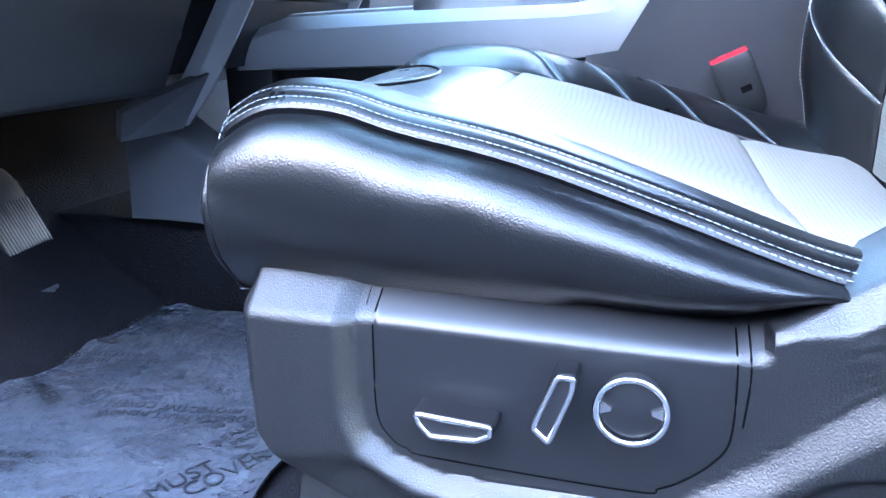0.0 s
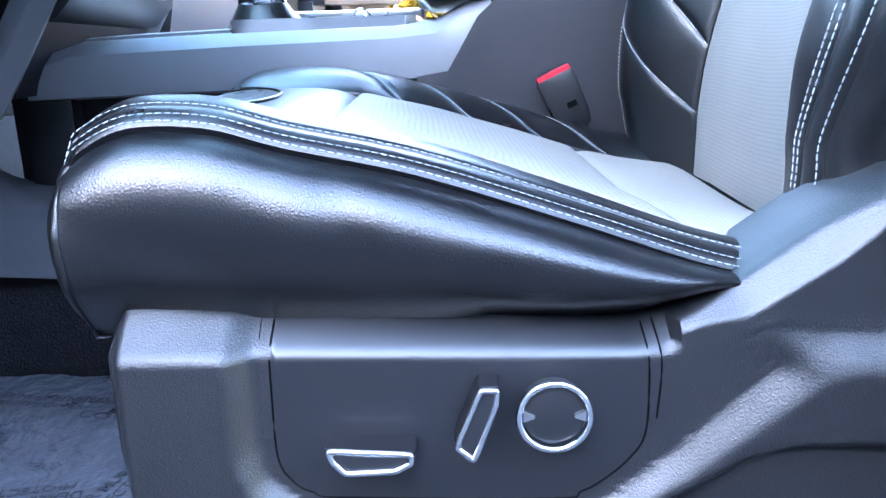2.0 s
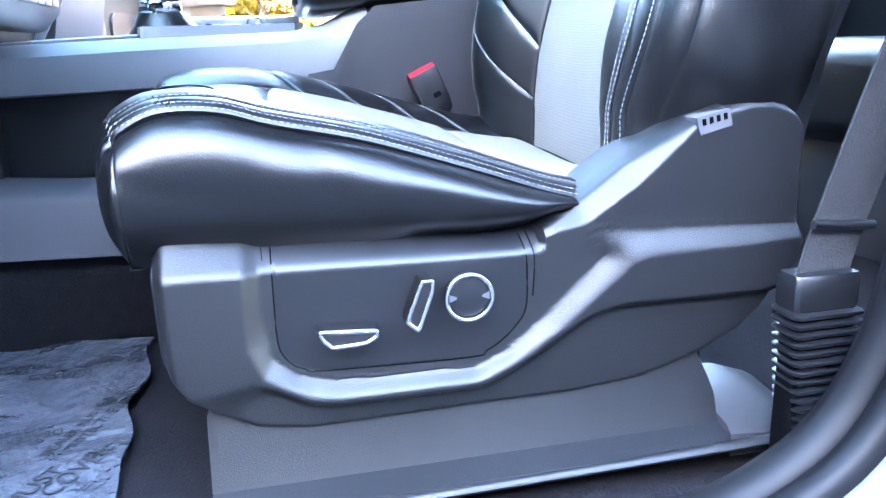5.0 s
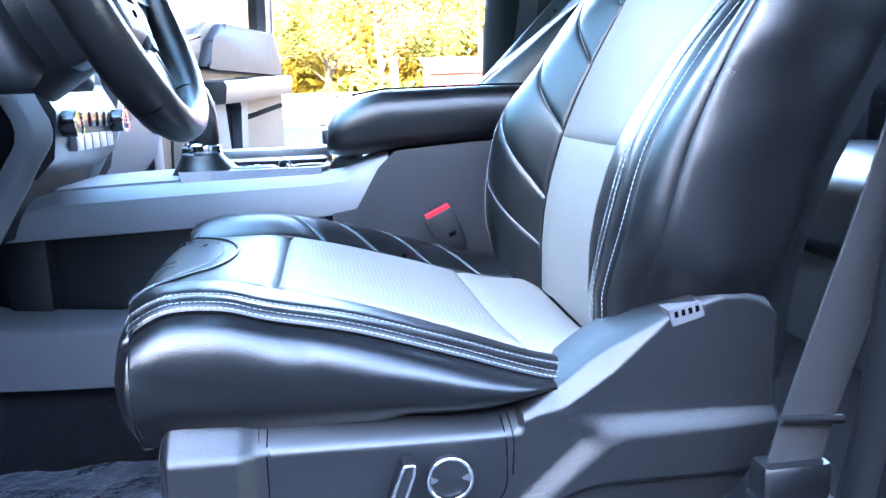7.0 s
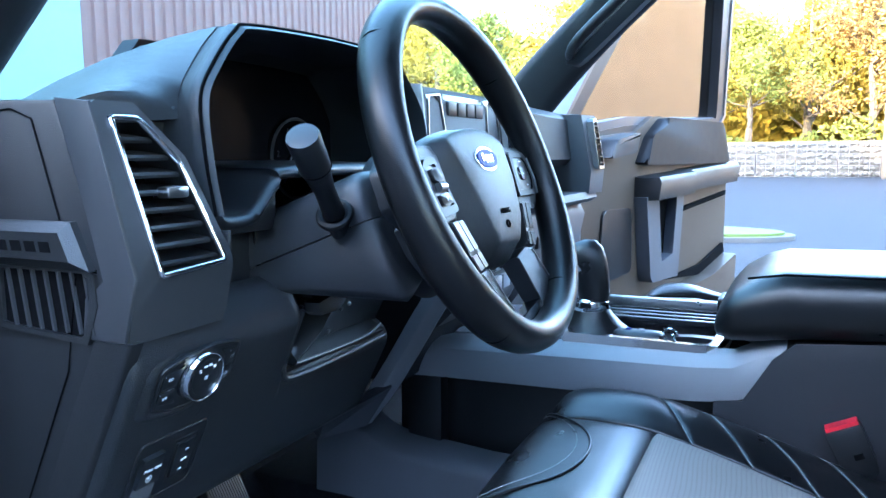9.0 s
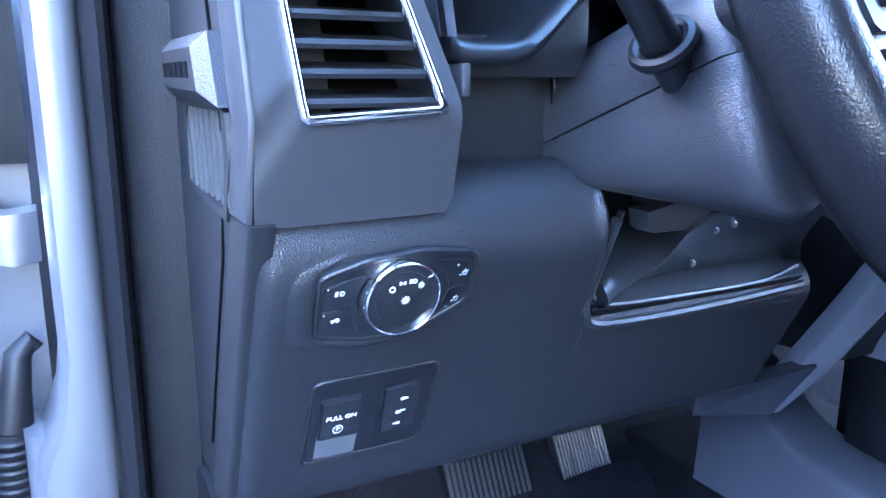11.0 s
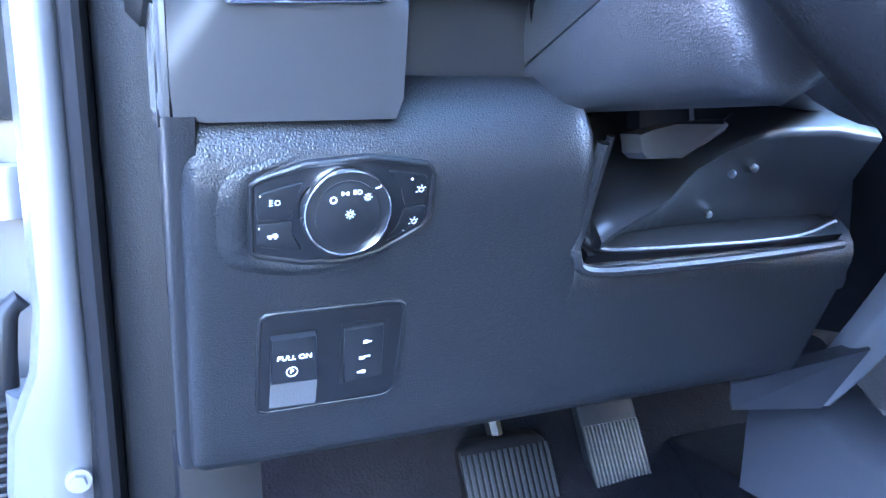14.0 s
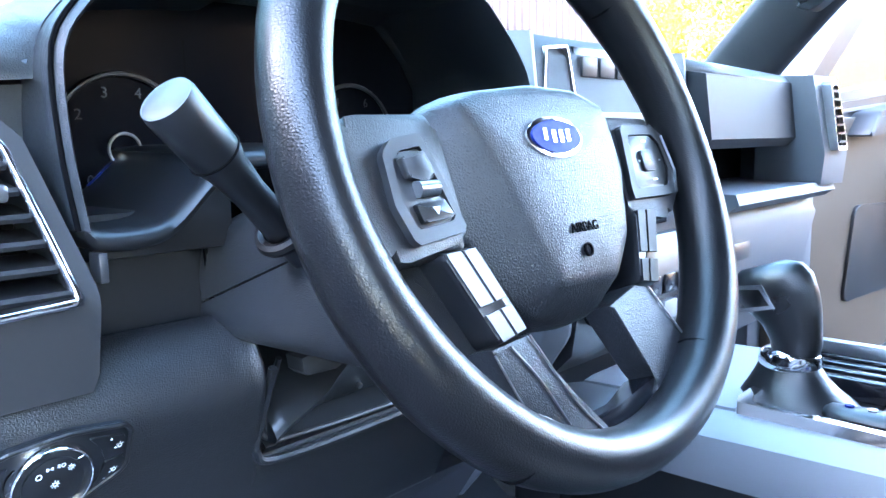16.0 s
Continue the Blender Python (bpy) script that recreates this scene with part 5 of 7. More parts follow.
def shroud(b0, b1, d0, d1, w0, w1, hollow):
    """One half of the column cover: rounded shoulders, a chamfered front and, below, a hollow underside."""
    half = [(-1.0, 0.0), (-1.01, 0.30), (-1.0, 0.55), (-0.965, 0.78), (-0.90, 0.93), (-0.80, 1.0)]
    half += [(-0.66, 0.93), (-0.42, 0.80), (-0.15, 0.74)] if hollow else [(-0.55, 1.03), (-0.3, 1.05), (-0.1, 1.06)]
    ring_ = half + [(-a, b) for a, b in reversed(half)]
    secs = []
    for k in range(12):
        q = k / 11
        d = d0 + (d1 - d0) * q
        w = w0 + (w1 - w0) * q
        foot = (1.169 - 1.2897 - 0.363 * d) / 0.9317 if hollow else b1
        secs.append([wp(a * w, b0 + (foot - b0) * b, d) for a, b in ring_])
    b1 = foot
    for f, e in ((0.975, 0.004), (0.93, 0.0075), (0.86, 0.0085)):
        secs.append([wp(a * w1 * f, b0 + (b1 - b0) * b * f, d1 + e) for a, b in ring_])
    return loft(secs)


part("upper_shroud", shroud(-0.0135, 0.034, -0.235, -0.088, 0.112, 0.101, False), SHROUD, column, "upper grey shroud", 55)
part("lower_shroud", shroud(-0.0150, -0.098, -0.235, -0.084, 0.112, 0.102, True), SHROUD, column, "lower grey shroud, hollow underneath", 55)
part("hub_cover", disc(tuple(wp(0, -0.022, -0.10)), tuple(WN), 0.080, 0.060, 40, 0.012, 0.070), BLACK_PLASTIC, column, "black round cover behind the wheel")
part("column_tube", tube([wp(0, -0.02, -0.22), wp(0, -0.06, -0.42)], 0.035, 14), BLACK_PLASTIC, column)
SB0, SB1 = Vector((-0.392, 0.083, 1.250)), Vector((-0.371, 0.006, 1.321))
sd = (SB1 - SB0)
stalk = part("stalk", tube([SB0 - sd * 0.25, SB0, SB0 + sd * 0.35, SB0 + sd * 0.55, SB0 + sd * 0.62, SB0 + sd * 0.97, SB1], [0.010, 0.010, 0.0095, 0.0115, 0.0138, 0.0145, 0.0138], 24), PANEL_PLASTIC, column, "black wiper and indicator stalk")
part("stalk_end", disc(tuple(SB1 - sd * 0.03), tuple(sd), 0.0132, 0.0035, 28, 0.001), GREY_TRIM, stalk, "grey stalk end button")
part("stalk_ring", torus(tuple(SB0 + sd * 0.64), tuple(sd), 0.0142, 0.0006, 28, 6), SEAM_SHADE, stalk)
part("stalk_boot", torus(tuple(SB0 + sd * 0.02), tuple(sd), 0.014, 0.004, 24, 8), RUBBER, stalk)
PADDLE = [(0.1275, 1.1570), (0.136, 1.1590), (0.150, 1.1620), (0.180, 1.1645), (0.184, 1.1615), (0.181, 1.157), (0.166, 1.150), (0.156, 1.1435), (0.133, 1.1435), (0.129, 1.147)]
part("tilt_lever", prism(PADDLE, lambda a, b, d: Vector((d + 0.10 * (a - 0.12), a, b)), -0.462, -0.444, 0.003), GREY_TRIM, column, "grey column tilt lever", 30)
part("lever_stem", loft([[(x, y0, z), (x, y1, z), (x - 0.012, y1, z), (x - 0.012, y0, z)] for x, y0, y1, z in ((-0.458, 0.138, 0.172, 1.160), (-0.464, 0.142, 0.176, 1.170), (-0.474, 0.148, 0.182, 1.190))]), GREY_TRIM, column, "grey lever stem")
part("stem_edge", tube([(-0.456, 0.1725, 1.160), (-0.462, 0.1765, 1.170), (-0.472, 0.1825, 1.190)], 0.0014, 6), LIGHT_GREY, column)
COVER = [(0.124, 1.095), (0.129, 1.100), (0.168, 1.1175), (0.185, 1.134), (0.22, 1.148), (0.25, 1.156), (0.30, 1.156), (0.34, 1.150)]
part("column_underside", loft([[(-0.565, y, 1.19), (-0.505 - 0.02 * smooth01((0.17 - y) / 0.05), y, lerp_table(y, COVER) + 0.040), (-0.477, y, lerp_table(y, COVER) + 0.012), (-0.470, y, lerp_table(y, COVER) + 0.003), (-0.4685, y, lerp_table(y, COVER)), (-0.471, y, lerp_table(y, COVER) - 0.004), (-0.490, y, 0.5 * lerp_table(y, COVER) + 0.545), (-0.508, y, 1.088), (-0.56, y, 1.085)] for y in np.linspace(0.122, 0.34, 24)]), PANEL_PLASTIC, column, "black grained cover under the column", 60)
part("cover_edge", tube(curve([(-0.535, 0.123, 1.175), (-0.508, 0.1215, 1.145), (-0.485, 0.1215, 1.112), (-0.482, 0.124, 1.097)], 4), 0.0022, 8), BLACK_PLASTIC, column)
for x, y, z in ((-0.4815, 0.225, 1.131), (-0.4815, 0.243, 1.134), (-0.498, 0.222, 1.104)):
    part("cover_screw", disc((x, y, z), (1, 0, -0.5), 0.0026, 0.003, 12, 0.0008), BRUSHED, column)

# ---- steering wheel: spokes, buttons, stitching ----
FRAMES = {-1: [(-0.126, 0.006), (-0.118, 0.013), (-0.098, 0.016), (-0.090, -0.010), (-0.083, -0.036), (-0.120, -0.040), (-0.127, -0.020)], 1: [(0.146, 0.012), (0.136, 0.020), (0.093, 0.020), (0.087, -0.008), (0.082, -0.031), (0.138, -0.031), (0.149, -0.014)]}
STRIPS = {-1: [(-0.1045, -0.0440), (-0.0795, -0.0432), (-0.0585, -0.0910), (-0.0815, -0.0945)], 1: [(0.110, -0.038), (0.083, -0.037), (0.062, -0.084), (0.082, -0.088)]}
for sg in (-1, 1):
    part("spoke", prism(rounded([(sg * 0.080, 0.030), (sg * 0.140, 0.026), (sg * 0.158, 0.012), (sg * 0.160, -0.022), (sg * 0.130, -0.046), (sg * 0.080, -0.046)], 0.15), wp, -0.035, -0.006, 0.005), BLACK_PLASTIC, wheel, "black spoke")
    fr = FRAMES[sg]
    c = (-0.106, -0.011) if sg < 0 else (0.116, -0.006)
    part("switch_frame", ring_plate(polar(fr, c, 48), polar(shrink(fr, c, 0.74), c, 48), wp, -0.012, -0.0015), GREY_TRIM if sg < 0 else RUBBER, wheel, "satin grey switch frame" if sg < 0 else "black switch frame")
    pad = part("switch_pad", prism(rounded(shrink(fr, c, 0.73), 0.15), wp, -0.012, -0.003, 0.001), PANEL_PLASTIC, wheel, "black switch pad")
    if sg < 0:
        part("rocker", prism(rounded([(-0.117, 0.003), (-0.100, 0.006), (-0.097, -0.007), (-0.105, -0.010), (-0.115, -0.007)], 0.12), wp, -0.004, 0.001, 0.0015), GREY_TRIM, pad, "grey rocker")
        part("rocker", prism(rounded([(-0.115, -0.020), (-0.095, -0.018), (-0.090, -0.028), (-0.113, -0.030)], 0.12), wp, -0.004, 0.000, 0.0015), PANEL_PLASTIC, pad)
        part("roller", tube([wp(-0.111, -0.013, -0.001), wp(-0.098, -0.013, -0.001)], 0.0042, 12), BRUSHED, pad, "silver roller")
        part("symbol", prism([(-0.105, -0.0225), (-0.100, -0.0225), (-0.1025, -0.0265)], wp, 0.0, 0.0004), MARK, pad, "", 0)
    else:
        part("key", prism(rounded([(0.108, 0.002), (0.124, 0.002), (0.124, -0.013), (0.108, -0.013)], 0.15), wp, -0.004, -0.0008, 0.0008), PANEL_PLASTIC, pad)
        icon_bars([(0.116, 0.0080, 0.006, 0.0012), (0.116, -0.0195, 0.006, 0.0012), (0.1025, -0.006, 0.0022, 0.0012), (0.1300, -0.006, 0.0022, 0.0012), (0.116, -0.006, 0.003, 0.0011)], lambda a, b, d: wp(a, b, -0.0006 + d), pad)
        part("frame_edge", tube([wp(0.144, 0.012, -0.001), wp(0.148, -0.014, -0.001), wp(0.140, -0.030, -0.001)], 0.0010, 6), BRUSHED, wheel, "bright edge line")
    rock = STRIPS[sg]
    rk = part("button_strip", prism(rounded(rock, 0.10), wp, -0.03, -0.004, 0.004), PANEL_PLASTIC, wheel, "black push-button strip")
    A, B, C_, D_ = [Vector(p) for p in rock]
    for q0, q1 in ((0.0, 0.62), (0.66, 1.0)):
        for e0, e1 in ((0.06, 0.50), (0.58, 0.94)):
            quad = []
            for u, v in ((e0, q0 + 0.03), (e1, q0 + 0.03), (e1, q1 - 0.02), (e0, q1 - 0.02)):
                quad.append(tuple((A.lerp(B, u)).lerp(D_.lerp(C_, u), v)))
            # Left keys carry the painted sky sheen, right ones stay black.
            part("key", prism(quad, wp, -0.006, -0.0030, 0.0002, 1), KEY_SHEEN if sg < 0 else RUBBER, rk, "black key, sky sheen painted as satin grey" if sg < 0 else "black key")
    part("spoke_backing", prism(rounded([(sg * 0.075, -0.034), (sg * 0.132, -0.034), (sg * 0.126, -0.060), (sg * 0.100, -0.096), (sg * 0.060, -0.098)], 0.15), wp, -0.045, -0.022, 0.005), BLACK_PLASTIC, wheel, "black lower spoke backing")
    if sg < 0:
        leg = [(-0.0880, -0.0950), (-0.0560, -0.0930), (-0.0360, -0.1325), (-0.0170, -0.1555), (-0.010, -0.1600), (-0.018, -0.1670), (-0.0470, -0.1560), (-0.0640, -0.1400), (-0.0775, -0.1290)]
    else:
        leg = [(0.0230, -0.0920), (0.0584, -0.0839), (0.0709, -0.0869), (0.0990, -0.1300), (0.0960, -0.1420), (0.0800, -0.1540), (0.0510, -0.1600), (0.0420, -0.1500), (0.0500, -0.1420), (0.0440, -0.1330)]
    part("lower_spoke", prism(leg, wp, -0.026, -0.006, 0.003), DASH_SKIN, wheel, "black lower spoke with a bright edge line", 30)
FOOT = [(-0.0190, -0.1475), (0.0184, -0.1473), (0.0440, -0.1400), (0.0560, -0.1400), (0.0960, -0.1430), (0.0800, -0.1550), (0.0560, -0.1610), (0.0224, -0.1640), (-0.0110, -0.1610)]
part("lower_arc", prism(FOOT, wp, -0.026, -0.0085, 0.002), GLOSS_BLACK, wheel, "gloss black piece along the rim's foot", 30)
for line in ([(-0.0570, -0.0940), (-0.0373, -0.1324), (-0.0181, -0.1555), (-0.0060, -0.1605), (0.0224, -0.1618), (0.0559, -0.1595), (0.0800, -0.1525), (0.0940, -0.1420)], [(-0.0740, -0.0965), (-0.0589, -0.1178), (-0.0465, -0.1440)], [(-0.0870, -0.0985), (-0.0762, -0.1285), (-0.0699, -0.1318), (-0.0518, -0.1434), (-0.0471, -0.1509)], [(0.0705, -0.0880), (0.0985, -0.1305)]):
    part("spoke_edge", tube(curve([wp(a, b, -0.0052) for a, b in line], 5), 0.0007, 6), BRUSHED, wheel, "bright edge line")
part("yoke", prism(rounded([(-0.05, 0.03), (0.05, 0.03), (0.055, -0.08), (-0.055, -0.08)], 0.2), wp, -0.06, -0.03, 0.004), BLACK_PLASTIC, wheel)
for ang in (42, 138, 236, 304):
    t = radians(ang)
    part("rim_seam", torus(tuple(wp(0.170 * math.cos(t), 0.170 * math.sin(t))), tuple(WA * -math.sin(t) + WB * math.cos(t)), 0.0172, 0.0008, 28, 5, 1.0), SEAM_SHADE, wheel, "leather joint")
for a0, a1 in ((-48, 40), (140, 228)):
    part("rim_stitching", stitches([wp(0.1565 * math.cos(radians(t)), 0.1565 * math.sin(radians(t)), 0.0045) for t in np.linspace(a0, a1, 80)], 0.0042, 0.0034, 0.0008), RIM_LEATHER, wheel, "black cross-stitching inside the rim")
lettering("AIRBAG", 0.008, lambda a, b, d: wp(0.005 + a, -0.045 + b, 0.0060 + d), wheel, SEAM_SHADE, 0.0003)
icon = part("airbag_symbol", ring_plate([(0.003 + 0.004 * math.cos(t), -0.058 + 0.004 * math.sin(t)) for t in np.linspace(0, 2 * math.pi, 17)[:-1]], [(0.003 + 0.003 * math.cos(t), -0.058 + 0.003 * math.sin(t)) for t in np.linspace(0, 2 * math.pi, 17)[:-1]], wp, 0.002, 0.0060), SEAM_SHADE, wheel)
part("badge_mark", join(*[prism([(0.004 + x - 0.0022, 0.006 + s), (0.004 + x + 0.0012, 0.006 + s), (0.004 + x + 0.0026, 0.0135 + s), (0.004 + x - 0.0008, 0.0135 + s)], wp, 0.0070, 0.0081) for x, s in ((-0.012, 0.001), (-0.004, -0.0005), (0.003, -0.0005), (0.010, 0.0))]), CHROME, badge, "pale script-like bars")


# ---- centre stack and passenger side of the dashboard ----
stack = part("centre_panel", loft([[(-0.60, y, 0.98), (-0.505, y, 0.99), (-0.445, y, 1.13), (-0.455, y, 1.16), (-0.478, y, 1.38), (-0.49, y, 1.40), (-0.60, y, 1.40)] for y in (0.425, 0.43, 0.72, 0.725)]), BOX_PLASTIC, dash, "black centre stack")
for y0, y1 in ((0.440, 0.500), (0.655, 0.715)):
    poly = [(y0, 1.325), (y0 + 0.012, 1.388), (y1 - 0.010, 1.392), (y1, 1.325)] if y0 < 0.5 else [(y0, 1.325), (y0 + 0.010, 1.392), (y1 - 0.012, 1.388), (y1, 1.325)]
    c = ((y0 + y1) / 2, 1.36)
    sput = lambda a, b, d: Vector((-0.470 - 0.1 * (b - 1.3) + d, a, b))
    cv = part("centre_vent", ring_plate(polar(poly, c, 48), polar(shrink(poly, c, 0.92), c, 48), sput, -0.02, 0.002), BRUSHED, dash, "chrome-framed centre air vent")
    # Near-black plate for the shade behind the centre louvres.
    part("vent_shade", prism(shrink(poly, c, 0.9), sput, -0.024, -0.016), SEAM_SHADE, cv)
    for k in range(4):
        part("louvre", box(-0.492, -0.4765 - 0.0013 * k, y0 + 0.009, y1 - 0.009, 1.336 + 0.013 * k, 1.339 + 0.013 * k), BLACK_PLASTIC, cv)
part("stack_bezel", prism([(0.505, 1.33), (0.65, 1.33), (0.65, 1.392), (0.505, 1.392)], lambda a, b, d: Vector((-0.474 - 0.1 * (b - 1.3) + d, a, b)), -0.01, 0.002, 0.001), GLOSS_BLACK, dash, "gloss black upper strip")
for k in range(4):
    part("stack_button", box(-0.480, -0.474, 0.512 + 0.034 * k, 0.540 + 0.034 * k, 1.362, 1.382, 0.001), GREY_TRIM, dash)
part("stack_trim", box(-0.475, -0.462, 0.50, 0.655, 1.316, 1.326, 0.002), SILVER_TRIM, dash, "silver trim strip")
part("touch_screen", prism([(0.49, 1.20), (0.665, 1.20), (0.665, 1.31), (0.49, 1.31)], lambda a, b, d: Vector((-0.458 - 0.1 * (b - 1.2) + d, a, b)), -0.01, 0.003, 0.002), SCREEN, dash, "dark touch screen")
for sg, y0 in ((0, 0.412), (1, 0.722)):
    line = [(-0.478, y0 + 0.008, 1.40), (-0.455, y0 + 0.008, 1.20), (-0.432, y0 + 0.008, 1.128), (-0.455, y0 + 0.006, 1.08), (-0.515, y0 - 0.002, 0.98), (-0.555, y0 - 0.012, 0.925)]
    secs = [[(x - 0.035, y - 0.010, z), (x - 0.016, y - 0.012, z), (x - 0.012, y - 0.011, z), (x + 0.003, y + 0.004, z), (x + 0.003, y + 0.008, z), (x - 0.002, y + 0.011, z), (x - 0.035, y + 0.011, z)] for x, y, z in [tuple(p) for p in curve(line, 4)]]
    part("stack_strut", loft(secs), SILVER_TRIM, dash, "satin silver strut beside the centre stack")
foot_a = [Vector((-0.578, 0.325, 0.947)), Vector((-0.514, 0.402, 0.985)), Vector((-0.556, 0.402, 0.922)), Vector((-0.604, 0.350, 0.912))]
part("strut_foot", loft([foot_a, [p + Vector((-0.014, 0.010, 0.004)) for p in foot_a]]), CONSOLE_GREY, dash, "grey end piece between knee panel and strut", 30)
# climate controls
part("control_panel", loft([[(-0.50, y, 1.06), (-0.458, y, 1.068), (-0.434, y, 1.092), (-0.425, y, 1.15), (-0.445, y, 1.19), (-0.50, y, 1.19)] for y in (0.435, 0.44, 0.71, 0.715)]), GREY_TRIM, dash, "dark grey control panel")
for y in (0.462, 0.688):
    part("dial", disc((-0.428, y, 1.135), (1, 0, 0), 0.017, 0.02, 28, 0.002), GLOSS_BLACK, dash, "black dial with chrome rim")
    part("dial_rim", torus((-0.408, y, 1.135), (1, 0, 0), 0.0165, 0.0014, 28, 6), CHROME, dash)
for k in range(5):
    for r in range(2):
        part("control_key", box(-0.434, -0.4225, 0.492 + 0.036 * k, 0.522 + 0.036 * k, 1.098 + 0.030 * r, 1.120 + 0.030 * r, 0.002), GLOSS_BLACK if r else SILVER_TRIM, dash)

# passenger side panel, vent, shelf, glove box
part("passenger_trim", loft([[(-0.50, y, 1.285), (-0.452, y, 1.283), (-0.440, y, 1.295), (-0.450, y, 1.375), (-0.50, y, 1.385)] for y in (0.745, 0.75, 1.03, 1.04)]), BOX_PLASTIC, dash, "satin grey passenger panel")
part("passenger_vent_body", loft([[(-0.50, y, 1.22), (x, y, 1.225), (x + 0.004, y, 1.27), (x - 0.018, y, 1.385), (-0.50, y, 1.39)] for y, x in ((1.035, -0.43), (1.045, -0.405), (1.115, -0.395), (1.125, -0.41))]), CONSOLE_GREY, dash, "grey passenger vent housing")
pv_put = lambda a, b, d: Vector((-0.390 - 0.16 * (b - 1.27) + d, a, b))
pvp = [(1.062, 1.275), (1.066, 1.375), (1.098, 1.380), (1.110, 1.275)]
pvc = (1.085, 1.325)
pvent = part("passenger_vent", ring_plate(polar(pvp, pvc, 48), polar(shrink(pvp, pvc, 0.88), pvc, 48), pv_put, -0.012, 0.003), BRUSHED, dash, "chrome-framed passenger vent")
# Passenger vent's inner shade, painted as a near-black plate.
part("vent_shade", prism(shrink(pvp, pvc, 0.9), pv_put, -0.012, -0.003), SEAM_SHADE, pvent)
for k in range(7):
    part("louvre", box(-0.405, -0.388 - 0.0022 * k, 1.066, 1.104, 1.286 + 0.0125 * k, 1.289 + 0.0125 * k), BLACK_PLASTIC, pvent)
part("passenger_shelf", loft([[(-0.60, y, 1.20), (-0.42, y, 1.205), (-0.405, y, 1.215), (-0.41, y, 1.228), (-0.60, y, 1.232)] for y in (0.75, 0.76, 1.10, 1.115)]), CONSOLE_GREY, dash, "grey dash shelf")
# Near-black slab paints the shade at the back of the shelf.
part("shelf_back", box(-0.60, -0.55, 0.74, 1.12, 1.22, 1.30), SEAM_SHADE, dash)
part("glove_box", loft([[(-0.62, y, 0.99), (-0.50, y, 1.0), (-0.455, y, 1.06), (-0.43, y, 1.18), (-0.44, y, 1.20), (-0.62, y, 1.20)] for y in (0.755, 0.765, 1.10, 1.11)]), CONSOLE_GREY, dash, "grey glove box")
part("glove_latch", box(-0.452, -0.432, 0.80, 0.86, 1.135, 1.16, 0.004), PANEL_PLASTIC, dash)
part("passenger_end", box(-0.66, -0.46, 1.105, 1.20, 0.99, 1.36, 0.01), CONSOLE_GREY, dash)
part("under_dash", box(-0.95, -0.56, -0.09, 1.18, 1.02, 1.20, 0.01), CONSOLE_GREY, dash, "dark underside of the dashboard")

# ---- centre console ----
console = thing("center_console", "grey centre console with satin silver sides and padded armrest", "console", at=(-0.1, 0.58, 0.68))
part("side_panel", loft([[(x, 0.480, lo), (x, 0.466, lo + 0.003), (x, 0.462, lo + 0.02), (x, 0.464, hi - 0.016), (x, 0.476, hi - 0.004), (x, 0.500, hi), (x, 0.500, lo)] for x, lo, hi in ((-0.515, 0.982, 1.030), (-0.46, 0.984, 1.046), (-0.28, 0.988, 1.052), (-0.12, 0.993, 1.056), (-0.075, 0.998, 1.060), (-0.045, 1.01, 1.075), (-0.015, 1.05, 1.085))]), SILVER_TRIM, console, "satin silver console side")
part("side_panel", loft([[(x, 0.735, lo), (x, 0.752, lo + 0.003), (x, 0.752, hi - 0.016), (x, 0.735, hi), (x, 0.71, hi), (x, 0.71, lo)] for x, lo, hi in ((-0.515, 0.982, 1.030), (-0.46, 0.984, 1.046), (-0.12, 0.993, 1.056), (-0.04, 1.01, 1.07))]), SILVER_TRIM, console, "satin silver console side")
part("console_core", box(-0.55, -0.03, 0.492, 0.73, 0.67, 0.99, 0.004), PANEL_PLASTIC, console, "dark console recess")
part("recess_wall", prism([(-0.525, 0.86), (-0.47, 0.86), (-0.47, 0.985), (-0.525, 0.985)], front_xz, 0.50, 0.468, 0.003), PANEL_PLASTIC, console)
part("lower_panel", loft([[(x, 0.475, hi + 0.015), (x, 0.455, hi + 0.012), (x, 0.427, hi + 0.002), (x, 0.422, hi - 0.002), (x, 0.4195, hi - 0.008), (x, 0.410, lo), (x, 0.475, lo)] for x, hi, lo in ((-0.652, 0.945, 0.806), (-0.625, 0.942, 0.806), (-0.602, 0.928, 0.806), (-0.585, 0.912, 0.805), (-0.565, 0.8965, 0.805), (-0.55, 0.888, 0.804), (-0.53, 0.8815, 0.803), (-0.51, 0.8785, 0.802), (-0.48, 0.876, 0.80), (-0.39, 0.869, 0.797), (-0.1, 0.866, 0.79))]), CONSOLE_GREY, console, "grey lower tunnel panel with a sloping upper edge", 40)
part("tunnel_carpet", box(-0.95, -0.05, 0.43, 0.74, 0.66, 0.80, 0.006), CARPET, console, "black carpet over the tunnel")
part("top_plate", loft([[(x, 0.498, 1.048 + r), (x, 0.498, 1.054 + r), (x, 0.515, 1.056 + r), (x, 0.70, 1.056 + r), (x, 0.712, 1.054 + r), (x, 0.712, 1.048 + r)] for x, r in ((-0.46, -0.006), (-0.40, -0.003), (-0.30, 0.0))]), SILVER_TRIM, console, "silver console top")
trayo = [(-0.300, 0.490), (-0.095, 0.482), (-0.085, 0.70), (-0.305, 0.70)]
trc = (-0.195, 0.59)
zput = lambda a, b, d: Vector((a, b, d))
part("tray_frame", ring_plate(polar(trayo, trc, 64), polar(shrink(trayo, trc, 0.90), trc, 64), zput, 1.045, 1.064), CHROME, console, "bright tray surround", 20)
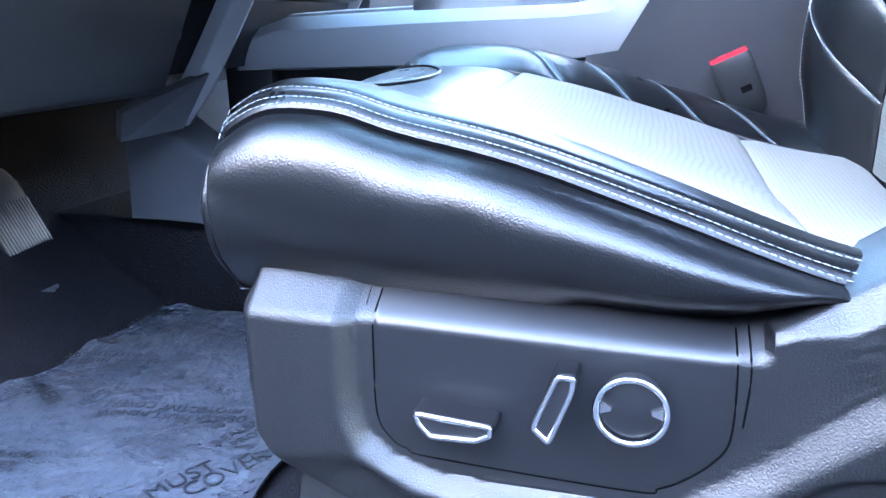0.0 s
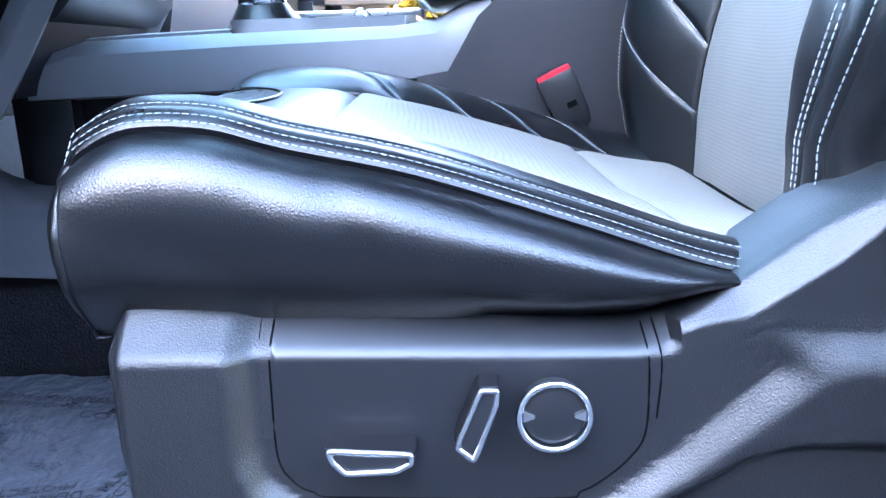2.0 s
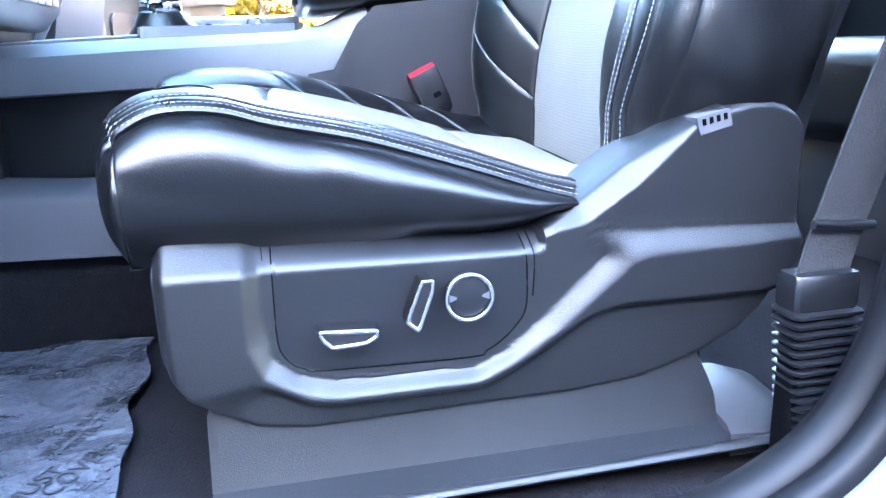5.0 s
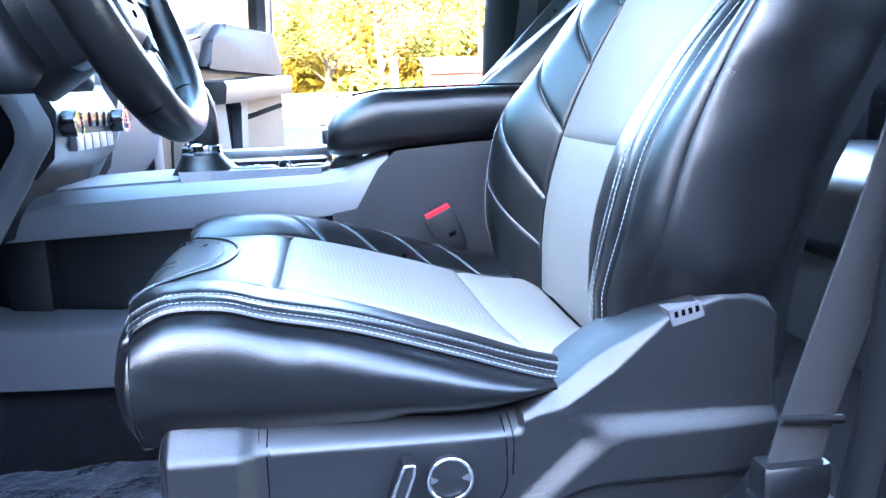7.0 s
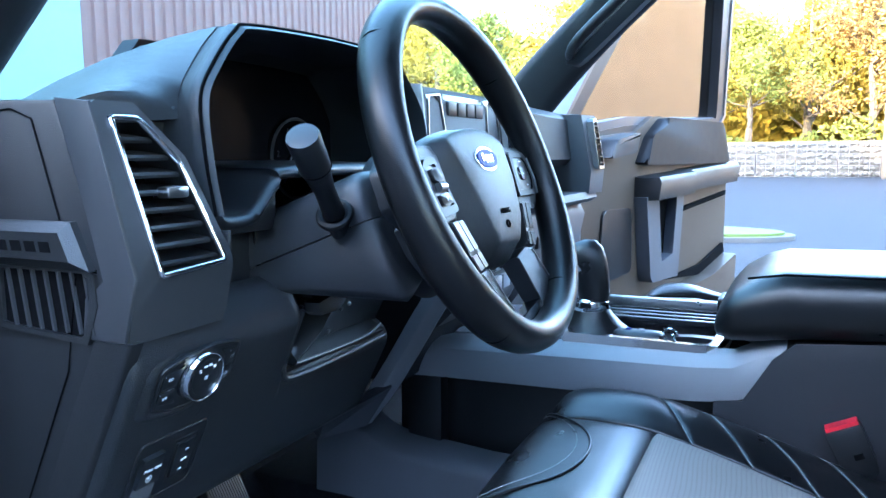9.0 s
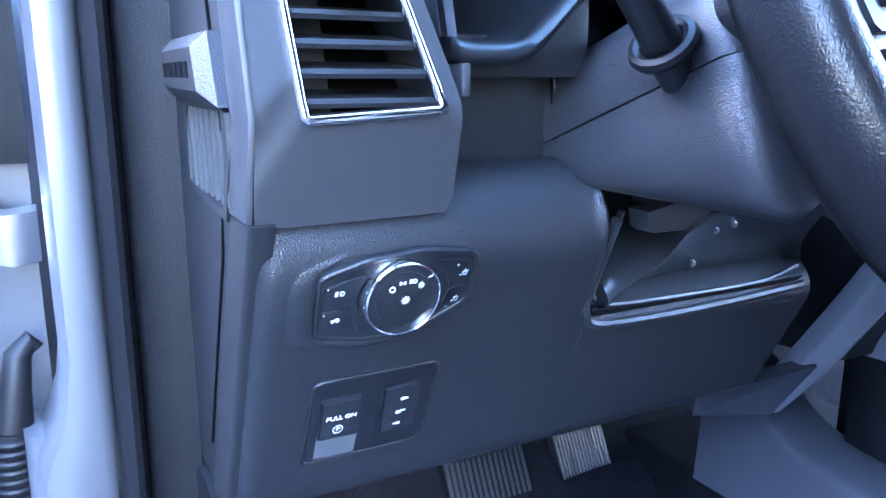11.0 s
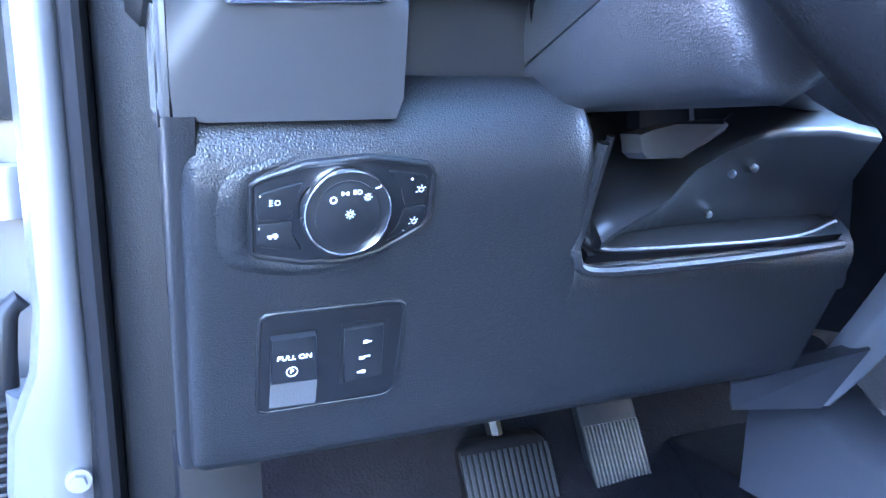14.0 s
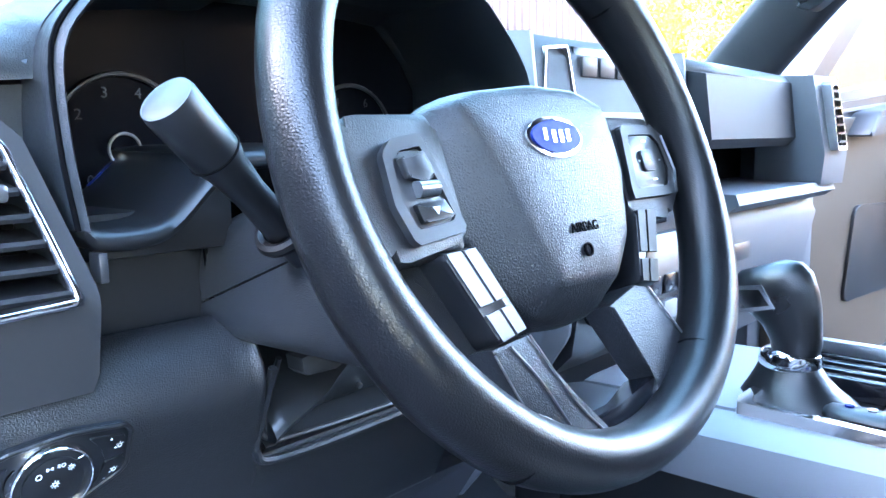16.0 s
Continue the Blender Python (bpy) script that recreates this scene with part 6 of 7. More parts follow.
part("tray_floor", box(-0.30, -0.09, 0.485, 0.705, 1.035, 1.046), PANEL_PLASTIC, console, "black tray floor")
for y in (0.615, 0.64, 0.665, 0.69):
    part("tray_rail", box(-0.29, -0.10, y - 0.006, y + 0.006, 1.046, 1.068, 0.003), GLOSS_BLACK, console)
part("tray_bar", box(-0.30, -0.09, 0.692, 0.704, 1.062, 1.082, 0.004), BRUSHED, console, "bright rail along the tray")
part("storage_box", loft([[(x, 0.458, zl), (x, 0.453, zl + 0.05), (x, 0.453, zh - 0.02), (x, 0.460, zh), (x, 0.74, zh), (x, 0.745, zl)] for x, zl, zh in ((-0.095, 0.68, 1.0), (-0.062, 0.68, 1.005), (-0.03, 0.68, 1.06), (-0.005, 0.68, 1.082), (0.10, 0.68, 1.090), (0.36, 0.68, 1.09))]), BOX_PLASTIC, console, "dark grey plastic storage box", 50)


def arm_section(x, zl, zh, w):
    c, r = 0.598, 0.15 * w
    pts = [(-1.0, 0.25), (-1.02, 0.5), (-1.0, 0.75), (-0.93, 0.93), (-0.8, 1.0), (-0.3, 1.03), (0.3, 1.03), (0.8, 1.0), (0.93, 0.93), (1.0, 0.75), (1.02, 0.5), (1.0, 0.25), (0.93, 0.06), (0.8, 0.0), (-0.8, 0.0), (-0.93, 0.06)]
    return [(x, c + a * r, zl + (zh - zl) * b) for a, b in pts]


part("armrest", loft([arm_section(x, zl, zh, w) for x, zl, zh, w in ((-0.097, 1.086, 1.104, 0.88), (-0.093, 1.080, 1.118, 0.94), (-0.075, 1.076, 1.140, 0.98), (-0.045, 1.078, 1.158, 1.0), (-0.02, 1.082, 1.165, 1.0), (0.1, 1.090, 1.167, 1.0), (0.3, 1.092, 1.165, 1.0), (0.36, 1.095, 1.155, 0.98))]), BLACK_LEATHER, console, "padded black armrest lid", 60)
part("armrest_seam", tube([(-0.06, 0.449, 1.158), (-0.02, 0.4465, 1.1645), (0.1, 0.4465, 1.166), (0.3, 0.4465, 1.164)], 0.0015, 6), SEAM_SHADE, console)
part("armrest_latch", box(-0.104, -0.092, 0.56, 0.62, 1.09, 1.112, 0.004), PANEL_PLASTIC, console, "black armrest latch")

# gear selector
shifter = thing("gear_selector", "black gear selector with chrome button and leather boot", "gear lever", at=(-0.277, 0.566, 1.05))
part("gaiter", loft([[(-0.277 + dx + r * 1.15 * math.cos(a), 0.566 + r * 0.85 * math.sin(a), z) for a in np.linspace(0, 2 * math.pi, 21)[:-1]] for r, z, dx in ((0.052, 1.044, 0.012), (0.045, 1.056, 0.008), (0.036, 1.066, 0.004), (0.028, 1.078, 0.001), (0.024, 1.086, 0.0))]), BLACK_LEATHER, shifter, "black leather gaiter")
part("collar", loft([[(-0.277 + r * 1.2 * math.cos(a), 0.566 + r * math.sin(a), z) for a in np.linspace(0, 2 * math.pi, 21)[:-1]] for r, z in ((0.022, 1.082), (0.024, 1.086), (0.0225, 1.096), (0.018, 1.100))]), CHROME, shifter, "chrome collar")
part("grip", loft([[(cx + rx * math.cos(a), 0.566 + ry * math.sin(a), z + (cx + 0.28) * 0.2 + rx * tl * math.cos(a)) for a in np.linspace(0, 2 * math.pi, 25)[:-1]] for cx, z, rx, ry, tl in ((-0.272, 1.090, 0.020, 0.019, 0.0), (-0.272, 1.105, 0.023, 0.020, 0.0), (-0.277, 1.122, 0.027, 0.021, 0.05), (-0.286, 1.138, 0.035, 0.022, 0.1), (-0.295, 1.152, 0.041, 0.022, 0.2), (-0.300, 1.166, 0.040, 0.021, 0.3), (-0.303, 1.176, 0.033, 0.017, 0.35), (-0.305, 1.182, 0.020, 0.010, 0.35))]), BLACK_LEATHER, shifter, "black leather grip", 60)
part("shift_button", ring_plate([(-0.334, 1.156), (-0.298, 1.162), (-0.284, 1.141), (-0.318, 1.132)], [(-0.328, 1.153), (-0.300, 1.157), (-0.290, 1.143), (-0.316, 1.137)], front_xz, 0.552, 0.5425), CHROME, shifter, "chrome-framed shift button")
part("lock_button", box(-0.284, -0.270, 0.5405, 0.549, 1.088, 1.096, 0.001), GLOSS_BLACK, shifter)

# keys in the tray
keys = thing("key_fob", "black car key fob on a metal ring in the tray", "key", at=(-0.19, 0.53, 1.05))
part("fob", loft([[(x, 0.535 + r * 0.016 * math.cos(a), 1.058 + r * 0.008 * math.sin(a)) for a in np.linspace(0, 2 * math.pi, 17)[:-1]] for x, r in ((-0.235, 0.5), (-0.230, 0.9), (-0.21, 1.0), (-0.185, 1.0), (-0.172, 0.9), (-0.168, 0.5))]), PANEL_PLASTIC, keys, "black plastic fob")
part("fob_button", disc((-0.215, 0.535, 1.064), (0, 0, 1), 0.004, 0.003, 14), BLUE_BADGE, keys)
part("fob_button", disc((-0.197, 0.535, 1.064), (0, 0, 1), 0.004, 0.003, 14), BRUSHED, keys)
part("key_ring", torus((-0.157, 0.525, 1.064), (0.3, 1, 0.3), 0.010, 0.0013, 24, 6), CHROME, keys, "metal split ring")
part("key_ring", torus((-0.152, 0.520, 1.060), (0.9, 0.4, 0.3), 0.007, 0.0011, 24, 6), CHROME, keys, "metal split ring")
part("strap", loft([[(x, 0.52 + s, 1.050 + h), (x, 0.535 + s, 1.050 + h), (x, 0.535 + s, 1.064 + h), (x, 0.52 + s, 1.064 + h)] for x, s, h in ((-0.15, 0.0, 0.0), (-0.13, -0.002, 0.002), (-0.105, 0.0, 0.001), (-0.10, 0.0, 0.0))]), BLACK_LEATHER, keys, "black leather strap")

# seat belt buckle beside the console
buckle = thing("seat_belt_buckle", "black seat belt buckle with red release button", "buckle", at=(0.055, 0.436, 0.90))
BX, BD, BA = Vector((0.043, 0.432, 1.004)), Vector((0.42, 0.0, -0.90)).normalized(), Vector((0.90, 0.0, 0.42)).normalized()
bk = lambda a, h, y: BX + BA * a + BD * h + Vector((0, y, 0))
part("buckle_body", loft([[bk(a * w, h, y * w2) for a, y in ((-1, -1), (-0.8, -1.25), (0.8, -1.25), (1, -1), (1, 1), (-1, 1))] for h, w, w2 in ((0.006, 0.0185, 0.009), (0.012, 0.0195, 0.010), (0.05, 0.018, 0.0095), (0.062, 0.016, 0.008), (0.068, 0.010, 0.005))]), PANEL_PLASTIC, buckle, "black plastic buckle")
part("release_button", loft([[bk(a * 0.0175, h, y * 0.0085) for a, y in ((-1, -1), (1, -1), (1, 1), (-1, 1))] for h in (0.0015, 0.008)]), RED_PLASTIC, buckle, "red release button")
# Slot is a near-black plate, its inner shade painted.
part("buckle_slot", loft([[bk(a * 0.005 + 0.004, h, -0.0125 + y * 0.001) for a, y in ((-1, -1), (1, -1), (1, 1), (-1, 1))] for h in (0.036, 0.042)]), SEAM_SHADE, buckle)
part("buckle_stem", tube([bk(0, 0.06, 0), bk(0.0, 0.11, 0.0), bk(-0.004, 0.14, 0.002)], 0.010, 8, 0.5), WEBBING, buckle, "webbing stem")
part("anchor_clip", box(0.10, 0.135, 0.425, 0.435, 0.925, 0.937, 0.002), GREY_TRIM, buckle)

# ---- footwell: film, pedals ----
def mat_height(x, y):
    z = 0.684 + 0.004 * noise.noise(Vector((x * 14, y * 14, 3))) + 0.003 * abs(noise.noise(Vector((x * 40, y * 30, 7))))
    return z + max(0.0, -0.64 - x) * 0.75


bm = bmesh.new()
rows = []
for i in range(61):
    row = []
    for j in range(51):
        u, v = i / 60, j / 50
        x = -0.71 + u * (0.415 - 0.02 * v + 0.012 * noise.noise(Vector((v * 6, 1, 2))))
        y = -0.06 + v * (0.485 + 0.015 * noise.noise(Vector((u * 6, 5, 2))))
        row.append(bm.verts.new((x, y, mat_height(x, y))))
    rows.append(row)
for a, b in zip(rows, rows[1:]):
    for j in range(50):
        bm.faces.new((a[j], b[j], b[j + 1], a[j + 1]))
ext = bmesh.ops.extrude_face_region(bm, geom=bm.faces[:])["geom"]
for v in ext:
    if isinstance(v, bmesh.types.BMVert):
        v.co.z -= 0.003
film_mat = solo("floor_film", bm, FILM_MAT, "crinkled translucent protective film over the carpet", "floor film", smooth=60)


def film_text(text, size, cx, cy, ang):
    ca, sa = math.cos(radians(ang)), math.sin(radians(ang))
    lettering(text, size, lambda a, b, d: Vector((cx + a * ca - b * sa, cy + a * sa + b * ca, mat_height(cx + a * ca - b * sa, cy + a * sa + b * ca) + 0.0016 + d)), film_mat, PRINT, 0.0002)


film_text("MUST REMOVE", 0.022, -0.385, 0.345, -8)
film_text("COVER", 0.022, -0.40, 0.315, -8)
film_text("MUST", 0.024, -0.365, 0.075, 62)
film_text("COVER", 0.024, -0.335, 0.095, 62)
film_text("REMOVE", 0.022, -0.60, 0.18, 150)
for cx, cy, ang in ((-0.44, 0.165, -170), (-0.625, 0.37, -12), (-0.50, 0.362, -10), (-0.345, 0.20, 70), (-0.58, 0.05, 20), (-0.60, 0.25, -165)):
    ca, sa = math.cos(radians(ang)), math.sin(radians(ang))
    film_text("DEALER MUST REMOVE", 0.0145, cx, cy, ang)
    film_text("PROTECTIVE COVER", 0.0145, cx + 0.016 * sa, cy - 0.016 * ca, ang)

pedal_set = thing("pedals", "black brake and accelerator pedals with ribbed faces", "pedals", at=(-0.75, 0.25, 0.76))
for y0, y1, z0, z1, x in ((0.160, 0.262, 0.775, 0.842, -0.740), (0.315, 0.388, 0.753, 0.872, -0.748)):
    pm = lambda a, b, d: Vector((x + (z0 - b) * 0.55 + d, a, b))
    pedal = part("pedal_pad", prism(rounded([(y0, z0), (y1, z0), (y1, z1), (y0, z1)], 0.24, 6), pm, -0.014, 0.0, 0.004), GREY_TRIM if y0 > 0.3 else RUBBER, pedal_set, "ribbed pedal face")
    nrib = 15
    for k in range(nrib):
        a = y0 + (y1 - y0) * (k + 0.5) / nrib
        part("rib", prism([(a - 0.0016, z0 + 0.009), (a + 0.0016, z0 + 0.009), (a + 0.0016, z1 - (0.040 if y0 > 0.3 else 0.009)), (a - 0.0016, z1 - (0.040 if y0 > 0.3 else 0.009))], pm, 0.0, 0.0022, 0.0005), PEDAL_METAL if y0 > 0.3 else GREY_TRIM, pedal)
    part("pedal_arm", tube([(x - 0.01 - (z1 - z0) * 0.4, (y0 + y1) / 2, (z0 + z1) / 2), (-0.84, (y0 + y1) / 2, 0.92), (-0.86, (y0 + y1) / 2, 1.05)], 0.009, 8), BLACK_PLASTIC, pedal_set)

# ---- door opening: trim, seal and painted frame on the driver's side ----
DOORLINE = [(-0.66, 0.98), (-0.64, 0.80), (-0.60, 0.715), (-0.50, 0.690), (-0.25, 0.684), (0.0, 0.689), (0.09, 0.700), (0.172, 0.727), (0.224, 0.764), (0.256, 0.822), (0.271, 0.886), (0.279, 0.95), (0.290, 1.08), (0.316, 1.40), (0.345, 1.65), (0.375, 1.84)]
dl = [Vector((p[0], p[1])) for p in curve(DOORLINE, 6)]


def door_loft(profile):
    """A strip along the door opening; profile: (outwards, y) pairs."""
    secs = []
    for i, p in enumerate(dl):
        d = dl[min(i + 1, len(dl) - 1)] - dl[max(i - 1, 0)]
        n = Vector((d.y, -d.x)).normalized()
        secs.append([(p.x + n.x * o, y, p.y + n.y * o) for o, y in profile])
    return loft(secs)


solo("door_trim", door_loft([(0.008, -0.105), (-0.001, -0.110), (-0.004, -0.120), (0.002, -0.135), (0.012, -0.140), (0.020, -0.105)]), RUBBER, "grained black sill and pillar trim round the door opening", "trim", kind="structure", smooth=60)
solo("door_seal", door_loft([(0.012, -0.138), (0.001, -0.145), (-0.003, -0.156), (0.004, -0.168), (0.016, -0.168), (0.022, -0.150)]), RUBBER, "black rubber door seal round the opening", "door seal", kind="structure", smooth=60)
solo("door_frame", door_loft([(0.014, -0.150), (0.014, -0.176), (0.024, -0.186), (0.030, -0.196), (0.034, -0.212), (0.060, -0.222), (0.12, -0.228), (0.13, -0.10), (0.05, -0.09)]), CAR_PAINT, "silver painted door frame of the truck", "door frame", kind="structure", smooth=60)
solo("outer_body", join(box(-0.60, 0.62, -0.29, -0.225, 0.42, 0.62, 0.03, 3)), CAR_PAINT, "silver painted lower body of the truck", "body side", kind="structure")

# hinge post of the driver's door
post = thing("hinge_post", "silver painted hinge post with black trim and seal", "pillar", kind="structure", at=(-0.66, -0.16, 0.9))
zs_ = np.linspace(0.84, 1.37, 14)
lean = lambda z: 0.10 * max(z - 1.30, 0) + 0.012 * (z - 1.1)
part("post_trim", loft([[(-0.70, -0.10, z), (-0.638, -0.108, z), (-0.642, -0.120, z), (-0.648, -0.138, z), (-0.655, -0.143, z), (-0.72, -0.143, z)] for z in zs_]), PILLAR_TRIM, post, "grained black post trim")
part("post_seal", loft([[(-0.70, -0.143, z), (-0.650, -0.1435, z), (-0.640, -0.1475, z), (-0.638, -0.152, z), (-0.643, -0.158, z), (-0.656, -0.1615, z), (-0.70, -0.1615, z)] for z in zs_]), RUBBER, post, "black rubber seal")
part("post_flange", loft([[(-0.76, -0.1615, z), (-0.662, -0.1615, z), (-0.655, -0.166, z), (-0.652, -0.172, z), (-0.655, w, z), (-0.668, w - 0.006, z), (-0.76, w - 0.004, z)] for z, w in [(z, -0.187 - 0.026 * smooth01((1.03 - z) / 0.09)) for z in zs_]]), CAR_PAINT, post, "silver painted flange")
bolt = part("post_bolt", disc((-0.651, -0.173, 0.928), (1, 0, 0), 0.0085, 0.004, 20), GREY_METAL, post, "zinc hexagon bolt")
part("bolt_head", disc((-0.648, -0.173, 0.928), (1, 0, 0), 0.0055, 0.006, 6), GREY_METAL, bolt)
part("post_foot", prism([(-0.66, 0.80), (-0.585, 0.80), (-0.585, 0.955), (-0.62, 0.96), (-0.66, 0.955)], front_xz, -0.06, -0.112, 0.004), RUBBER, post, "black kick trim")

ddoor = thing("driver_door", "open silver driver's door with hinge and rubber cable boot", "car door", at=(-0.8, -0.4, 0.7))
part("door_edge", loft([[(-0.800, -0.19, z), (-0.775, -0.20, z), (-0.770, -0.235, z), (-0.762, -0.26, z), (-0.765, -0.36, z), (-0.83, -0.36, z)] for z in np.linspace(0.55, 1.42, 12)]), CAR_PAINT, ddoor, "silver painted inner door edge")
part("door_shell", loft([[(-0.84, y, 0.50), (-0.80 + 0.1 * (-0.36 - y), y, 0.52), (-0.77 + 0.1 * (-0.36 - y), y, 0.9), (-0.785 + 0.1 * (-0.36 - y), y, 1.38), (-0.86, y, 1.38)] for y in (-0.35, -0.5, -0.8, -1.1, -1.32)]), CONSOLE_GREY, ddoor, "grey inner door panel")
part("edge_cover", loft([[(-0.775, y, 1.172), (-0.752, y, 1.172), (-0.748, y, 1.20), (-0.748, y, 1.42), (-0.775, y, 1.42)] for y in (-0.292, -0.285, -0.205, -0.198)]), PILLAR_TRIM, ddoor, "black plastic edge cover")
part("cover_cap", disc((-0.748, -0.244, 1.183), (1, 0, 0), 0.007, 0.003, 20), PANEL_PLASTIC, ddoor)
hinge = part("hinge_arm", loft([[(x, y, 1.140 - h), (x + 0.02, y, 1.138 - h), (x + 0.022, y, 1.10 + q), (x, y, 1.098 + q)] for x, y, h, q in ((-0.76, -0.197, 0.0, 0.0), (-0.745, -0.215, 0.0, 0.0), (-0.745, -0.23, 0.0, 0.004), (-0.75, -0.25, 0.002, 0.026), (-0.755, -0.268, 0.004, 0.032))]), BRUSHED, ddoor, "bare metal door hinge arm")
part("hinge_plate", box(-0.765, -0.742, -0.285, -0.222, 1.139, 1.147, 0.002), BRUSHED, ddoor, "zinc hinge plate")
part("hinge_pin", disc((-0.752, -0.246, 1.146), (0, 0, 1), 0.010, 0.012, 20, 0.002), BRUSHED, ddoor, "zinc hinge pin")
for y, z in ((-0.257, 0.977), (-0.2545, 0.948), (-0.247, 1.108)):
    bl = part("door_bolt", disc((-0.765, y, z), (1, 0, 0), 0.0062, 0.010, 20, 0.001), GREY_METAL, ddoor, "zinc bolt")
    # Socket's inner shade painted as a near-black disc.
    part("bolt_socket", disc((-0.7552, y, z), (1, 0, 0), 0.003, 0.001, 6), SEAM_SHADE, bl)
boot = part("cable_boot", tube([(-0.745, -0.208, 1.030), (-0.745, -0.212, 1.036), (-0.742, -0.221, 1.028), (-0.740, -0.226, 1.0), (-0.740, -0.229, 0.970)], [0.006, 0.009, 0.010, 0.012, 0.014], 16), RUBBER, ddoor, "black rubber cable boot")
for k in range(16):
    part("boot_rib", torus((-0.740 - 0.0003 * k, -0.230 - 0.0004 * k, 0.963 - 0.0078 * k), (0.02, 0.0, 1), 0.0155, 0.0030, 24, 8), RUBBER, boot)
part("boot_core", tube([(-0.740, -0.230, 0.97), (-0.745, -0.236, 0.83)], 0.0145, 14), RUBBER, boot)

# ---- seat belt on the driver's side ----
belt = thing("driver_seat_belt", "black webbing seat belt running into a ribbed boot", "seat belt", at=(0.26, -0.06, 0.7))


def ribbon(points, half, thick, axis):
    """Webbing along a path: half its width along axis."""
    secs = []
    pts = [Vector(p.tolist()) for p in curve(points, 5)]
    for i, p in enumerate(pts):
        d = (pts[min(i + 1, len(pts) - 1)] - pts[max(i - 1, 0)]).normalized()
        a = Vector(axis)
        a = (a - d * a.dot(d)).normalized()
        n = d.cross(a)
        secs.append([p - a * half - n * thick, p + a * half - n * thick, p + a * half + n * thick, p - a * half + n * thick])
    return loft(secs)


part("webbing", ribbon([(0.257, -0.062, 0.84), (0.268, -0.064, 0.89), (0.288, -0.075, 0.98), (0.312, -0.09, 1.09), (0.345, -0.10, 1.25), (0.375, -0.10, 1.48)], 0.0225, 0.0012, (1, 0, 0)), WEBBING, belt, "black woven webbing")
part("keeper", tube([(0.243, -0.068, 0.893), (0.294, -0.070, 0.889)], 0.0038, 10), PANEL_PLASTIC, belt, "black webbing keeper")
part("boot_top", loft([[(0.257 + a * w, -0.062 + b * q, z) for a, b in ((-1, -0.8), (-0.9, -1), (0.9, -1), (1, -0.8), (1, 0.8), (0.9, 1), (-0.9, 1), (-1, 0.8))] for z, w, q in ((0.826, 0.0275, 0.013), (0.832, 0.0285, 0.014), (0.850, 0.0285, 0.014), (0.854, 0.027, 0.012))]), PANEL_PLASTIC, belt, "black boot mouth")
for k in range(17):
    z = 0.8225 - 0.0078 * k
    w = 0.0315 - 0.0002 * k
    cx = 0.258 + 0.0006 * k
    part("boot_rib", loft([[(cx + a * w * s, -0.062 + b * 0.017 * s, z + h) for a, b in ((-1, -0.7), (-0.9, -1), (0.9, -1), (1, -0.7), (1, 0.7), (0.9, 1), (-0.9, 1), (-1, 0.7))] for h, s in ((-0.0030, 0.88), (-0.0012, 1.0), (0.0010, 1.0), (0.0026, 0.88))]), PANEL_PLASTIC, belt)
# Near-black core paints the shade between the boot's ribs.
part("boot_core", box(0.233, 0.285, -0.074, -0.05, 0.682, 0.83, 0.004), SEAM_SHADE, belt)
part("guide_loop", torus((0.375, -0.105, 1.48), (0, 1, 0.2), 0.03, 0.006, 28, 8, 0.7), PANEL_PLASTIC, belt)

# ---- passenger side: seat, belt, pillar fittings ----
pseat = copy_thing(seat, Matrix.Translation((-0.016, 0.935, 0.727)) @ Matrix.Diagonal((1, -1, 1, 1)))
pseat.name = "car_seat"
tagged(pseat, "black leather passenger seat with grey perforated inserts, reclined further", "car seat")
RECLINE = Matrix.Translation((0.16, 0, 0.25)) @ pose(0, 0, 0, 0, 13, 0) @ Matrix.Translation((-0.16, 0, -0.25))
for ob in pseat.children:
    if sum(v.co.z for v in ob.data.vertices) > 0.35 * len(ob.data.vertices):
        ob.matrix_basis = RECLINE @ ob.matrix_basis
pbelt = thing("passenger_seat_belt", "black webbing seat belt hanging on the far pillar", "seat belt", at=(0.40, 1.25, 1.2))
part("webbing", ribbon([(0.42, 1.262, 1.60), (0.41, 1.258, 1.50), (0.395, 1.262, 1.38), (0.37, 1.265, 1.22), (0.36, 1.265, 1.12)], 0.0225, 0.0012, (1, 0, 0)), WEBBING, pbelt, "black woven webbing")
part("guide_loop", torus((0.414, 1.258, 1.525), (0.1, 1, 0.2), 0.032, 0.006, 28, 8, 0.6), PANEL_PLASTIC, pbelt, "black belt guide")
part("guide_slide", box(0.395, 0.435, 1.262, 1.275, 1.53, 1.60, 0.004), PANEL_PLASTIC, pbelt)
part("tongue", box(0.325, 0.385, 1.245, 1.258, 1.195, 1.212, 0.004), PANEL_PLASTIC, pbelt, "black belt tongue")
part("tongue_plate", box(0.335, 0.365, 1.248, 1.254, 1.16, 1.197, 0.003), CHROME, pbelt, "steel tongue plate")
grab = thing("grab_handle", "black grab handle on the windscreen pillar", "handle", at=(-0.40, 1.16, 1.58))
part("handle_bar", tube(curve([(-0.485, 1.19, 1.515), (-0.478, 1.155, 1.525), (-0.45, 1.135, 1.555), (-0.36, 1.125, 1.63), (-0.315, 1.135, 1.665), (-0.30, 1.17, 1.675)], 6), 0.011, 10), BLACK_PLASTIC, grab)
part("handle_base", prism(rounded([(-0.50, 1.505), (-0.465, 1.495), (-0.28, 1.66), (-0.29, 1.70)], 0.2), front_xz, 1.20, 1.165, 0.005), PANEL_PLASTIC, grab)
grab2 = thing("rear_grab_handle", "black grab handle on the door pillar", "handle", at=(0.46, 1.25, 1.5))
